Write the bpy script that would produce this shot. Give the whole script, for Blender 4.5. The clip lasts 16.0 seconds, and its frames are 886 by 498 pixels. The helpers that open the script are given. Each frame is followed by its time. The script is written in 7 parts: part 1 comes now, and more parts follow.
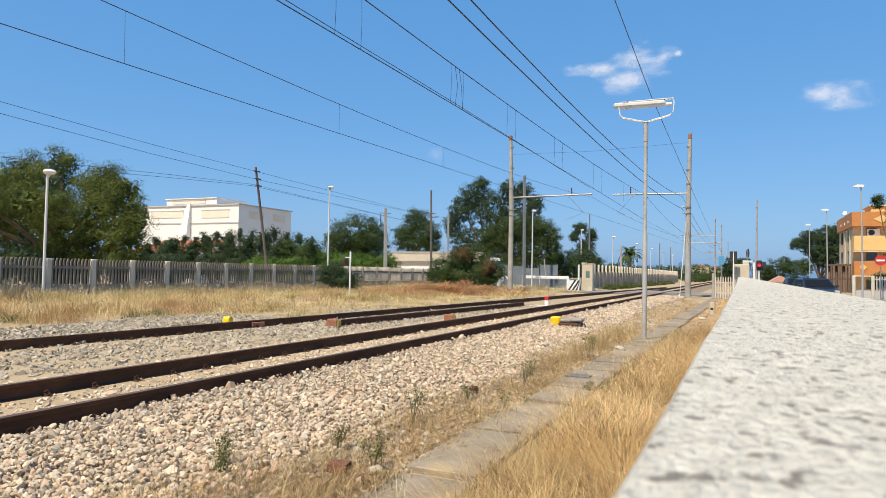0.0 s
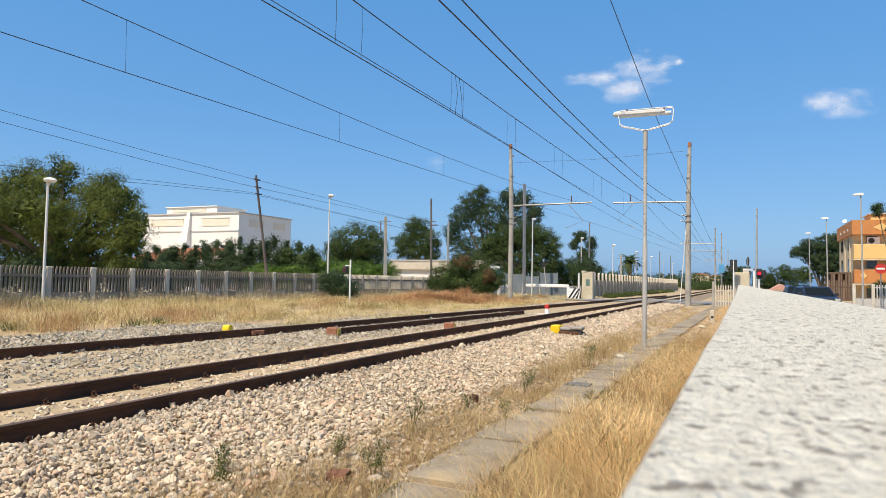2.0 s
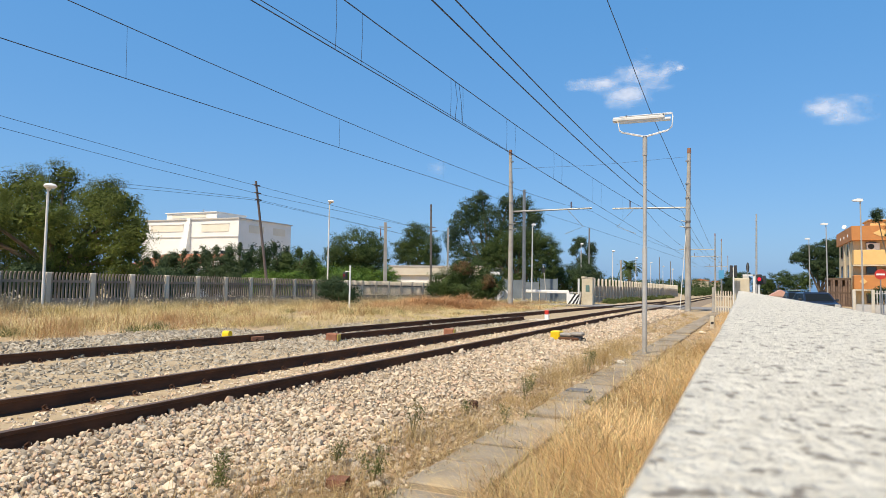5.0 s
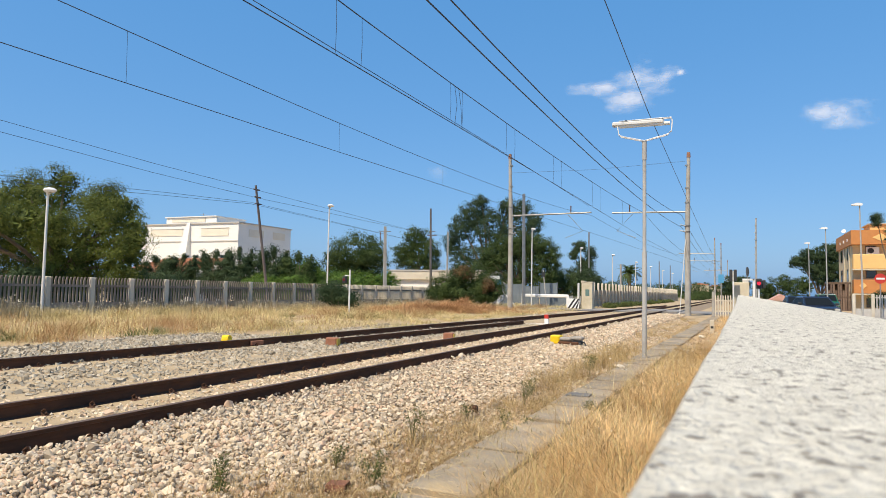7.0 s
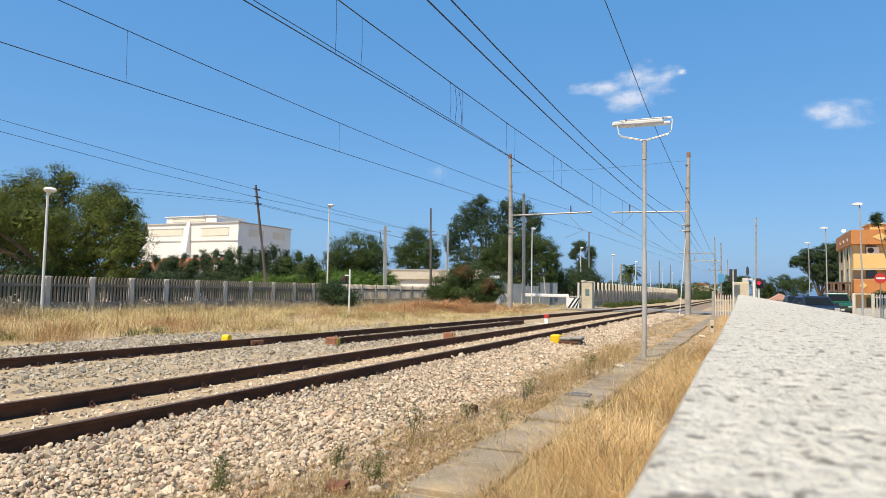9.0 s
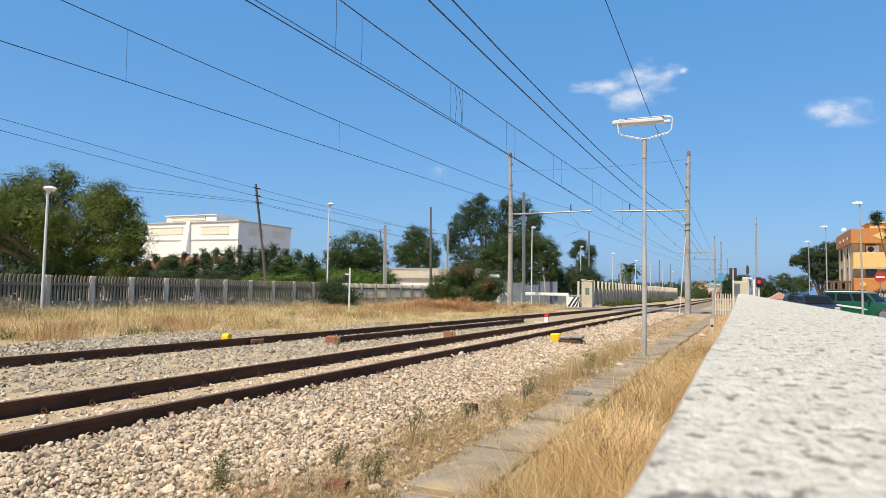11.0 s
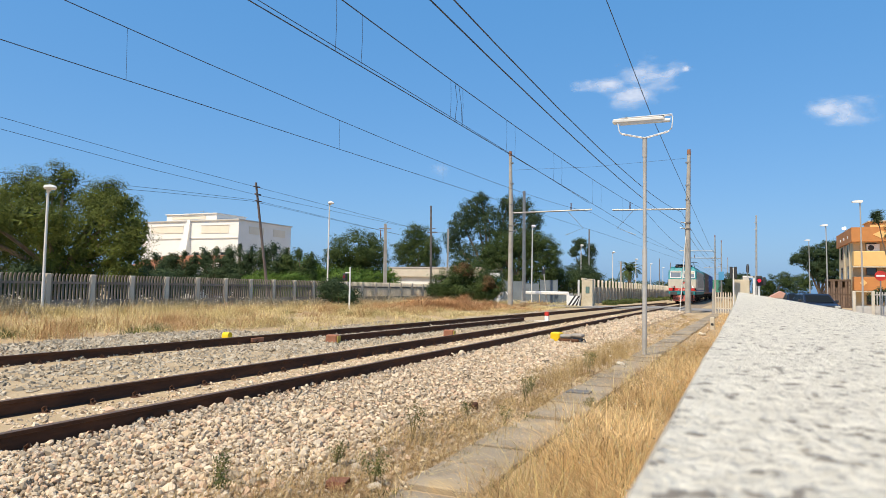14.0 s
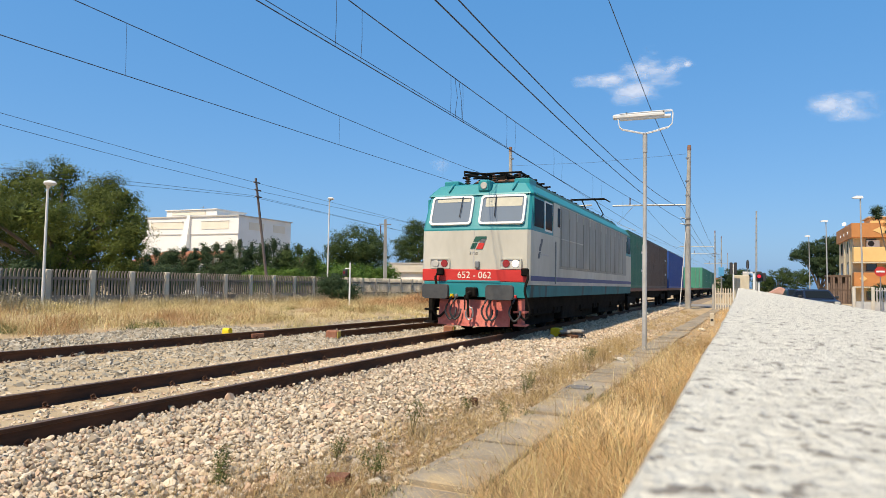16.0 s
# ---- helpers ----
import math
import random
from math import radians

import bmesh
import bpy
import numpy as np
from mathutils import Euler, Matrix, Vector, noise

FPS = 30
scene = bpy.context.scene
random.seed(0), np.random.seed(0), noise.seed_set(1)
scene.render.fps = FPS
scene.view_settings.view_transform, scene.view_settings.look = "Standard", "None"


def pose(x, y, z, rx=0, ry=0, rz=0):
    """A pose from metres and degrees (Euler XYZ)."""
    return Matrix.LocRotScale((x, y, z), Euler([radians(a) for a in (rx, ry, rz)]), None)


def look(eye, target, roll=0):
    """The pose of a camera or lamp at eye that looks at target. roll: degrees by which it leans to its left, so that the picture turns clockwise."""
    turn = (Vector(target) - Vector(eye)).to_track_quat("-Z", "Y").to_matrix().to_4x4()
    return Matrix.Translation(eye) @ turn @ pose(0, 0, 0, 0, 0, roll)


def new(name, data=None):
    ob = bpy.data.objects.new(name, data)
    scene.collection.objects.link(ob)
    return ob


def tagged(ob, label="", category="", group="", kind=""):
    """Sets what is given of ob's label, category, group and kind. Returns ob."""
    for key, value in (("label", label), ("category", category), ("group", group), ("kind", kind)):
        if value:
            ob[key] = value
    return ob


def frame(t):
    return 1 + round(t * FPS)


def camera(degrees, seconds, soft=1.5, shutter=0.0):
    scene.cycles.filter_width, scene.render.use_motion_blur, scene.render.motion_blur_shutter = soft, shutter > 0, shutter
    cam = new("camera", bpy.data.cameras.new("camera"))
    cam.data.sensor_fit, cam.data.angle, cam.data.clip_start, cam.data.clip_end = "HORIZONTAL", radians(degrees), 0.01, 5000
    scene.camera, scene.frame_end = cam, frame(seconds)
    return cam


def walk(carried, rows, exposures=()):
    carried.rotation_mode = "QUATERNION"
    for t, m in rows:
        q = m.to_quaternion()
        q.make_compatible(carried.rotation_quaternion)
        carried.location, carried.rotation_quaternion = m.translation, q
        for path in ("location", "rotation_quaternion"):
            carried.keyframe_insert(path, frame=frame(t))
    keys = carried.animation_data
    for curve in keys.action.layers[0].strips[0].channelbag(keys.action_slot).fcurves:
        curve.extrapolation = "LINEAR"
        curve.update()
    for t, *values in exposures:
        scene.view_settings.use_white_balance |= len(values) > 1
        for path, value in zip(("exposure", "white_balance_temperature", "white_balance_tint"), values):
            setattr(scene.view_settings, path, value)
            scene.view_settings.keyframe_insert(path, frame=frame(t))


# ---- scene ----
cam = camera(67.165, 16.0, soft=0.6)
cam.data.dof.use_dof, cam.data.dof.focus_distance, cam.data.dof.aperture_fstop = True, 22.0, 15.0
EYE = (0.0, 0.0, 1.479)
TILT = ((0.0, 0.0), (0.5, 9.2), (1.0, 4.6), (1.5, 13.4), (2.0, 14.5), (2.5, 4.6), (3.0, 10.7), (3.5, 9.6), (4.0, 13.8), (6.5, 32.2), (7.0, 32.2),
        (7.5, 34.8), (8.0, 33.4), (8.5, 26.2), (9.0, 31.6), (11.5, 27.6), (12.0, 19.9), (12.5, 24.5), (13.0, 26.0), (13.5, 26.0), (14.0, 27.2),
        (14.5, 24.5), (15.0, 22.6), (15.5, 16.8), (16.0, 19.7))
walk(cam, [(t, pose(*EYE, 91.952 + math.degrees(math.atan(d / 1180.8)), -1.029, 24.241 - (0.04 if 4.5 < t < 12.3 else 0.02 if t > 12.3 else 0.0))) for t, d in TILT], exposures=((0.0, 0.10, 6950, 10), (16.0, 0.10, 6950, 10)))

# ---- light ----
SUN_DIR = Vector((-0.20, -0.68, 1.12)).normalized()
world = bpy.data.worlds.new("sky")
scene.world = world
world.use_nodes = True
wn = world.node_tree
sky = wn.nodes.new("ShaderNodeTexSky")
sky.sky_type, sky.sun_disc = "NISHITA", False
sky.sun_elevation = math.asin(SUN_DIR.z)
sky.sun_rotation = math.atan2(SUN_DIR.x, SUN_DIR.y)
sky.air_density, sky.dust_density, sky.ozone_density = 1.0, 1.2, 2.4
wn.nodes["Background"].inputs["Strength"].default_value = 1.0
dim, blend = wn.nodes.new("ShaderNodeVectorMath"), wn.nodes.new("ShaderNodeMix")
dim.operation = "SCALE"
dim.inputs["Scale"].default_value = 0.108
blend.data_type = "RGBA"
blend.inputs["Factor"].default_value = 0.45          # clear-air blue over the horizon's glare
blend.inputs["B"].default_value = (0.050, 0.425, 1.08, 1)
wn.links.new(sky.outputs[0], dim.inputs[0])
wn.links.new(dim.outputs[0], blend.inputs["A"])
wn.links.new(blend.outputs["Result"], wn.nodes["Background"].inputs["Color"])
sun_data = bpy.data.lights.new("sun", "SUN")
sun_data.energy, sun_data.angle, sun_data.color = 5.2, radians(1.0), (1.0, 0.90, 0.74)
sun = new("sun", sun_data)
sun.matrix_world = look(SUN_DIR * 50, (0, 0, 0))


# ---- materials ----
def mat(name, a, b=None, rough=0.8, metal=0.0, scale=6.0, detail=6.0, bump=0.0, bump_scale=40.0, vary=0.0, stretch=(1, 1, 1), spots=None, island=0.0):
    """Two colours mixed by noise at two scales, with relief; vary: change from object to object, island: from piece to piece."""
    m = bpy.data.materials.new(name)
    m.use_nodes = True
    nt = m.node_tree
    bsdf = nt.nodes["Principled BSDF"]
    bsdf.inputs["Roughness"].default_value = rough
    bsdf.inputs["Metallic"].default_value = metal
    b = b or tuple(c * 0.8 for c in a)
    tc = nt.nodes.new("ShaderNodeTexCoord")
    mp = nt.nodes.new("ShaderNodeMapping")
    mp.inputs["Scale"].default_value = stretch
    nt.links.new(tc.outputs["Object"], mp.inputs["Vector"])
    n1 = nt.nodes.new("ShaderNodeTexNoise")
    n1.inputs["Scale"].default_value, n1.inputs["Detail"].default_value = scale, detail
    nt.links.new(mp.outputs[0], n1.inputs["Vector"])
    n2 = nt.nodes.new("ShaderNodeTexNoise")
    n2.inputs["Scale"].default_value, n2.inputs["Detail"].default_value = scale * 7.3, 3.0
    nt.links.new(mp.outputs[0], n2.inputs["Vector"])
    add = nt.nodes.new("ShaderNodeMath")
    add.operation = "MULTIPLY_ADD"
    add.inputs[1].default_value = 0.35
    nt.links.new(n2.outputs["Fac"], add.inputs[0])
    nt.links.new(n1.outputs["Fac"], add.inputs[2])
    ramp = nt.nodes.new("ShaderNodeValToRGB")
    ramp.color_ramp.elements[0].position, ramp.color_ramp.elements[1].position = 0.48, 0.87
    ramp.color_ramp.elements[0].color, ramp.color_ramp.elements[1].color = (*a, 1), (*b, 1)
    nt.links.new(add.outputs[0], ramp.inputs["Fac"])
    col = ramp.outputs[0]
    if spots:
        n3 = nt.nodes.new("ShaderNodeTexNoise")
        n3.inputs["Scale"].default_value, n3.inputs["Detail"].default_value = spots[1], 4.0
        nt.links.new(mp.outputs[0], n3.inputs["Vector"])
        r3 = nt.nodes.new("ShaderNodeValToRGB")
        r3.color_ramp.elements[0].position, r3.color_ramp.elements[1].position = spots[2], spots[2] + 0.1
        nt.links.new(n3.outputs["Fac"], r3.inputs["Fac"])
        mx = nt.nodes.new("ShaderNodeMix")
        mx.data_type = "RGBA"
        mx.inputs["B"].default_value = (*spots[0], 1)
        nt.links.new(r3.outputs[0], mx.inputs["Factor"])
        nt.links.new(col, mx.inputs["A"])
        col = mx.outputs["Result"]
    if vary or island:
        src = nt.nodes.new("ShaderNodeObjectInfo").outputs["Random"] if vary else nt.nodes.new("ShaderNodeNewGeometry").outputs["Random Per Island"]
        mr = nt.nodes.new("ShaderNodeMapRange")
        k = vary or island
        mr.inputs["To Min"].default_value, mr.inputs["To Max"].default_value = 1 - k, 1 + k
        nt.links.new(src, mr.inputs["Value"])
        hs = nt.nodes.new("ShaderNodeHueSaturation")
        nt.links.new(mr.outputs[0], hs.inputs["Value"])
        nt.links.new(col, hs.inputs["Color"])
        col = hs.outputs[0]
    nt.links.new(col, bsdf.inputs["Base Color"])
    if bump:
        n4 = nt.nodes.new("ShaderNodeTexNoise")
        n4.inputs["Scale"].default_value, n4.inputs["Detail"].default_value = bump_scale, 5.0
        nt.links.new(mp.outputs[0], n4.inputs["Vector"])
        bp = nt.nodes.new("ShaderNodeBump")
        bp.inputs["Strength"].default_value, bp.inputs["Distance"].default_value = bump, 0.02
        nt.links.new(n4.outputs["Fac"], bp.inputs["Height"])
        nt.links.new(bp.outputs[0], bsdf.inputs["Normal"])
    return m


def leaf_mat(name, a, b, trans=0.22, island=0.15):
    m = mat(name, a, b, rough=0.72, scale=1.1, island=island)
    nt = m.node_tree
    bsdf = nt.nodes["Principled BSDF"]
    bsdf.inputs["Specular IOR Level"].default_value = 0.25
    tr = nt.nodes.new("ShaderNodeBsdfTranslucent")
    mix = nt.nodes.new("ShaderNodeMixShader")
    mix.inputs[0].default_value = trans
    link = bsdf.inputs["Base Color"].links[0].from_socket
    nt.links.new(link, tr.inputs["Color"])
    nt.links.new(bsdf.outputs[0], mix.inputs[1])
    nt.links.new(tr.outputs[0], mix.inputs[2])
    nt.links.new(mix.outputs[0], nt.nodes["Material Output"].inputs["Surface"])
    return m


def glass_mat(name, tint, rough=0.05):
    m = mat(name, tint, tint, rough=rough, scale=2.0)
    m.node_tree.nodes["Principled BSDF"].inputs["Specular IOR Level"].default_value = 0.8
    return m


def glow_mat(name, colour, strength):
    m = mat(name, colour, colour, rough=0.4)
    bsdf = m.node_tree.nodes["Principled BSDF"]
    bsdf.inputs["Emission Color"].default_value = (*colour, 1)
    bsdf.inputs["Emission Strength"].default_value = strength
    return m


SOIL = mat("dry_soil", (0.36, 0.25, 0.135), (0.46, 0.345, 0.21), rough=0.95, scale=0.8, bump=0.6, bump_scale=25, spots=((0.30, 0.22, 0.10), 0.35, 0.55))
STONE = mat("ballast_stone", (0.9, 0.9, 0.9), (1.1, 1.1, 1.1), rough=0.92, scale=14.0)


def piecewise_colours(m, colours):
    """Gives each loose piece of a mesh one of several colours, over the material's own grain."""
    nt = m.node_tree
    bsdf = nt.nodes["Principled BSDF"]
    geo, ramp, mul = nt.nodes.new("ShaderNodeNewGeometry"), nt.nodes.new("ShaderNodeValToRGB"), nt.nodes.new("ShaderNodeMix")
    ramp.color_ramp.interpolation = "CONSTANT"
    while len(ramp.color_ramp.elements) < len(colours):
        ramp.color_ramp.elements.new(0.5)
    for k, c in enumerate(colours):
        ramp.color_ramp.elements[k].position, ramp.color_ramp.elements[k].color = k / len(colours), (*c, 1)
    mul.data_type, mul.blend_type = "RGBA", "MULTIPLY"
    mul.inputs["Factor"].default_value = 1.0
    nt.links.new(geo.outputs["Random Per Island"], ramp.inputs["Fac"])
    nt.links.new(bsdf.inputs["Base Color"].links[0].from_socket, mul.inputs["A"])
    nt.links.new(ramp.outputs[0], mul.inputs["B"])
    nt.links.new(mul.outputs["Result"], bsdf.inputs["Base Color"])


piecewise_colours(STONE, [(0.512, 0.39, 0.257), (0.58, 0.463, 0.325), (0.435, 0.35, 0.249), (0.625, 0.519, 0.386), (0.533, 0.374, 0.257), (0.39, 0.316, 0.226), (0.646, 0.508, 0.36), (0.492, 0.412, 0.311), (0.312, 0.243, 0.168)])
GREY_STONE = mat("grey_ballast_stone", (0.9, 0.9, 0.9), (1.1, 1.1, 1.1), rough=0.92, scale=14.0)
piecewise_colours(GREY_STONE, [(0.34, 0.285, 0.205), (0.40, 0.345, 0.26), (0.27, 0.23, 0.17), (0.45, 0.39, 0.30), (0.36, 0.29, 0.20), (0.22, 0.18, 0.125), (0.42, 0.36, 0.275)])
SAND = mat("sandy_fines", (0.35, 0.255, 0.145), (0.44, 0.335, 0.205), rough=0.95, scale=2.0, bump=0.5, bump_scale=60)
RUST = mat("rusted_rail", (0.052, 0.021, 0.009), (0.115, 0.046, 0.019), rough=0.85, scale=5.0, bump=0.3, bump_scale=60, stretch=(1, 0.2, 1))
RAIL_TOP = mat("worn_rail_head", (0.08, 0.05, 0.035), (0.125, 0.08, 0.055), rough=0.7, metal=0.0, scale=4.0, stretch=(1, 0.1, 1))
SLEEPER = mat("concrete_sleeper", (0.50, 0.37, 0.22), (0.58, 0.47, 0.33), rough=0.9, scale=4.0, vary=0.1, bump=0.3)
SLAB = mat("path_slab", (0.215, 0.175, 0.125), (0.32, 0.27, 0.205), rough=0.92, scale=2.5, vary=0.12, bump=0.35, bump_scale=50, spots=((0.38, 0.29, 0.175), 1.6, 0.56))
WALLTOP = mat("limewashed_wall", (0.74, 0.695, 0.585), (0.55, 0.51, 0.425), rough=0.95, scale=85.0, detail=8.0, bump=0.7, bump_scale=230, stretch=(1, 0.7, 1), spots=((0.23, 0.20, 0.165), 115.0, 0.565))
CONCRETE = mat("weathered_concrete", (0.30, 0.275, 0.24), (0.42, 0.395, 0.35), rough=0.9, scale=1.5, bump=0.25, spots=((0.28, 0.25, 0.21), 2.0, 0.62))
FENCE = mat("precast_fence", (0.17, 0.145, 0.115), (0.28, 0.245, 0.20), rough=0.92, scale=1.2, vary=0.16, bump=0.25)
SHADED_DIRT = mat("shaded_ballast_dirt", (0.20, 0.145, 0.09), (0.28, 0.21, 0.14), rough=0.95, scale=5.0, bump=0.5, bump_scale=60)
GALV = mat("galvanised_steel", (0.22, 0.22, 0.215), (0.31, 0.31, 0.30), rough=0.5, metal=0.5, scale=3.0)
PALE = mat("pale_painted_steel", (0.62, 0.60, 0.55), (0.72, 0.70, 0.66), rough=0.5, scale=3.0)
WHITE = mat("white_paint", (0.80, 0.79, 0.76), (0.70, 0.69, 0.66), rough=0.6, scale=2.0)
RED = mat("red_paint", (0.55, 0.035, 0.022), (0.45, 0.03, 0.02), rough=0.5, scale=3.0)
BLACK = mat("black_paint", (0.02, 0.02, 0.02), (0.035, 0.035, 0.035), rough=0.6)
YELLOW = mat("yellow_paint", (0.80, 0.55, 0.01), (0.72, 0.48, 0.01), rough=0.5)
# blue in the wire's colour stands for sky light scattered around it
WIRE = mat("sky_tinted_wire", (0.022, 0.034, 0.055), (0.035, 0.05, 0.075), rough=0.6)
WOOD_POLE = mat("weathered_pole", (0.13, 0.10, 0.09), (0.20, 0.16, 0.14), rough=0.9, scale=2.0, stretch=(1, 1, 0.2))


# ---- mesh tools ----
class Shape:
    """Collects vertices and faces of one mesh."""

    def __init__(self):
        self.v, self.f = [], []

    def add(self, verts, faces, m=None):
        n = len(self.v)
        self.v += [tuple(m @ Vector(p)) for p in verts] if m else [tuple(p) for p in verts]
        self.f += [tuple(n + i for i in q) for q in faces]
        return self

    def box(self, x0, x1, y0, y1, z0, z1, m=None):
        p = [(x, y, z) for z in (z0, z1) for x, y in ((x0, y0), (x1, y0), (x1, y1), (x0, y1))]
        return self.add(p, [(3, 2, 1, 0), (4, 5, 6, 7), (0, 1, 5, 4), (1, 2, 6, 5), (2, 3, 7, 6), (3, 0, 4, 7)], m)

    def bbox(self, x0, x1, y0, y1, z0, z1, c=0.02, m=None):
        """A box with chamfered edges."""
        X, Y, Z = (x0, x1), (y0, y1), (z0, z1)
        idx, p = {}, []
        for i in (0, 1):
            for j in (0, 1):
                for k in (0, 1):
                    s = (1 if i == 0 else -1, 1 if j == 0 else -1, 1 if k == 0 else -1)
                    for ax in range(3):
                        q = [X[i] + s[0] * c, Y[j] + s[1] * c, Z[k] + s[2] * c]
                        q[ax] = (X, Y, Z)[ax][(i, j, k)[ax]]
                        idx[i, j, k, ax] = len(p)
                        p.append(q)
        f = []
        for ax in range(3):
            u, w = [a for a in range(3) if a != ax]
            for e in (0, 1):
                q = []
                for a, b in ((0, 0), (1, 0), (1, 1), (0, 1)):
                    k = [0, 0, 0]
                    k[ax], k[u], k[w] = e, a, b
                    q.append(idx[(*k, ax)])
                flip = (e == 1) == (ax == 1)
                f.append(tuple(q[::-1] if flip else q))
        for ax in range(3):
            u, w = [a for a in range(3) if a != ax]
            for a in (0, 1):
                for b in (0, 1):
                    k0, k1 = [0, 0, 0], [0, 0, 0]
                    k0[u] = k1[u] = a
                    k0[w] = k1[w] = b
                    k0[ax], k1[ax] = 0, 1
                    f.append((idx[(*k0, u)], idx[(*k1, u)], idx[(*k1, w)], idx[(*k0, w)]))
        for i in (0, 1):
            for j in (0, 1):
                for k in (0, 1):
                    f.append((idx[i, j, k, 0], idx[i, j, k, 1], idx[i, j, k, 2]))
        return self.add(p, f, m)

    def tube(self, pts, radii, n=8, caps=True, m=None):
        """A round tube along points; radii: one or one a point."""
        pts = [Vector(p) for p in pts]
        radii = [radii] * len(pts) if isinstance(radii, (int, float)) else radii
        verts, faces = [], []
        for i, p in enumerate(pts):
            d = (pts[min(i + 1, len(pts) - 1)] - pts[max(i - 1, 0)]).normalized()
            up = Vector((0, 0, 1)) if abs(d.z) < 0.9 else Vector((1, 0, 0))
            a = d.cross(up).normalized()
            b = d.cross(a)
            for k in range(n):
                t = 2 * math.pi * k / n
                verts.append(p + (a * math.cos(t) + b * math.sin(t)) * radii[i])
        for i in range(len(pts) - 1):
            for k in range(n):
                faces.append((i * n + k, i * n + (k + 1) % n, (i + 1) * n + (k + 1) % n, (i + 1) * n + k))
        if caps:
            faces += [tuple(range(n))[::-1], tuple(range((len(pts) - 1) * n, len(pts) * n))]
        return self.add(verts, faces, m)

    def prism(self, profile, a, b, axis="y", m=None):
        """A closed profile of (u, w) drawn out from a to b along an axis."""
        place = {"y": lambda u, w, t: (u, t, w), "x": lambda u, w, t: (t, u, w), "z": lambda u, w, t: (u, w, t)}[axis]
        n = len(profile)
        p = [place(u, w, t) for t in (a, b) for u, w in profile]
        f = [(i, (i + 1) % n, n + (i + 1) % n, n + i) for i in range(n)] + [tuple(range(n))[::-1], tuple(range(n, 2 * n))]
        return self.add(p, f, m)

    def mesh(self, name, *mats, smooth=False, pick=None):
        me = bpy.data.meshes.new(name)
        me.from_pydata(self.v, [], self.f)
        for m in mats:
            me.materials.append(m)
        bm = bmesh.new()
        bm.from_mesh(me)
        bmesh.ops.recalc_face_normals(bm, faces=bm.faces)
        bm.to_mesh(me)
        bm.free()
        if pick:
            for q in me.polygons:
                q.material_index = pick(q)
        if smooth:
            me.shade_smooth()
            me.set_sharp_from_angle(angle=radians(40))
        return me


def curved(pts, n=4):
    """More points along a smooth curve through the given ones."""
    p = [Vector(q) for q in pts]
    p = [p[0] * 2 - p[1], *p, p[-1] * 2 - p[-2]]
    out = []
    for i in range(1, len(p) - 2):
        a, b, c, d = p[i - 1:i + 3]
        for k in range(n):
            t = k / n
            out.append(0.5 * (2 * b + (c - a) * t + (2 * a - 5 * b + 4 * c - d) * t * t + (3 * b - a - 3 * c + d) * t ** 3))
    return out + [p[-2]]


def ring(outer, inner, y0, y1, m=None):
    """A flat frame between two outlines of equal length."""
    s, n = Shape(), len(outer)
    v = [(x, y, z) for y in (y0, y1) for o in (outer, inner) for x, z in o]
    f = []
    for i in range(n):
        j = (i + 1) % n
        f += [(i, j, n + j, n + i), (2 * n + i, 3 * n + i, 3 * n + j, 2 * n + j), (i, 2 * n + i, 2 * n + j, j), (n + i, n + j, 3 * n + j, 3 * n + i)]
    return s.add(v, f, m)


def part(name, shape, material, parent=None, label="", smooth=False, at=None, pick=None):
    """One mesh object, under a thing or a part if a parent is given."""
    mats = material if isinstance(material, tuple) else (material,)
    me = shape if isinstance(shape, bpy.types.Mesh) else shape.mesh(name, *mats, smooth=smooth, pick=pick)
    ob = new(name, me)
    if parent:
        ob.parent = parent
    if at:
        ob.matrix_basis = at
    if label:
        ob["label"] = label
    return ob


def thing(name, label, category, at=None, group="", kind=""):
    ob = new(name)
    ob.empty_display_size = 0.2
    if at:
        ob.matrix_basis = at
    return tagged(ob, label, category, group, kind)


def big_mesh(name, co, tri, material):
    """A mesh from arrays: co (n, 3), tri (m, 3)."""
    me = bpy.data.meshes.new(name)
    me.vertices.add(len(co))
    me.vertices.foreach_set("co", np.asarray(co, np.float32).ravel())
    me.loops.add(len(tri) * 3)
    me.loops.foreach_set("vertex_index", np.asarray(tri, np.int32).ravel())
    me.polygons.add(len(tri))
    me.polygons.foreach_set("loop_start", np.arange(0, len(tri) * 3, 3, dtype=np.int32))
    me.update(calc_edges=True)
    me.materials.append(material)
    me.shade_flat()
    return me


rng = np.random.default_rng(7)
T1 = -6.39          # middle of the main track
GAUGE = 0.75        # half the distance between the rail heads
RAIL_Z = 0.20


def ground_z(x, y):
    """Height of the ground: a flat bed, a meadow that rises to the far fence."""
    if x < -12.5:
        k = min(1.0, (-12.5 - x) / 12.0)
        return 0.02 + 0.06 * k * k * (3 - 2 * k) * max(0.0, min(1.0, (62.0 - y) / 15.0)) + 0.05 * noise.noise((x * 0.35, y * 0.35, 0))
    if x < -3.2:
        return 0.02
    return 0.02 * noise.noise((x * 0.8, y * 0.8, 3.0)) - 0.01


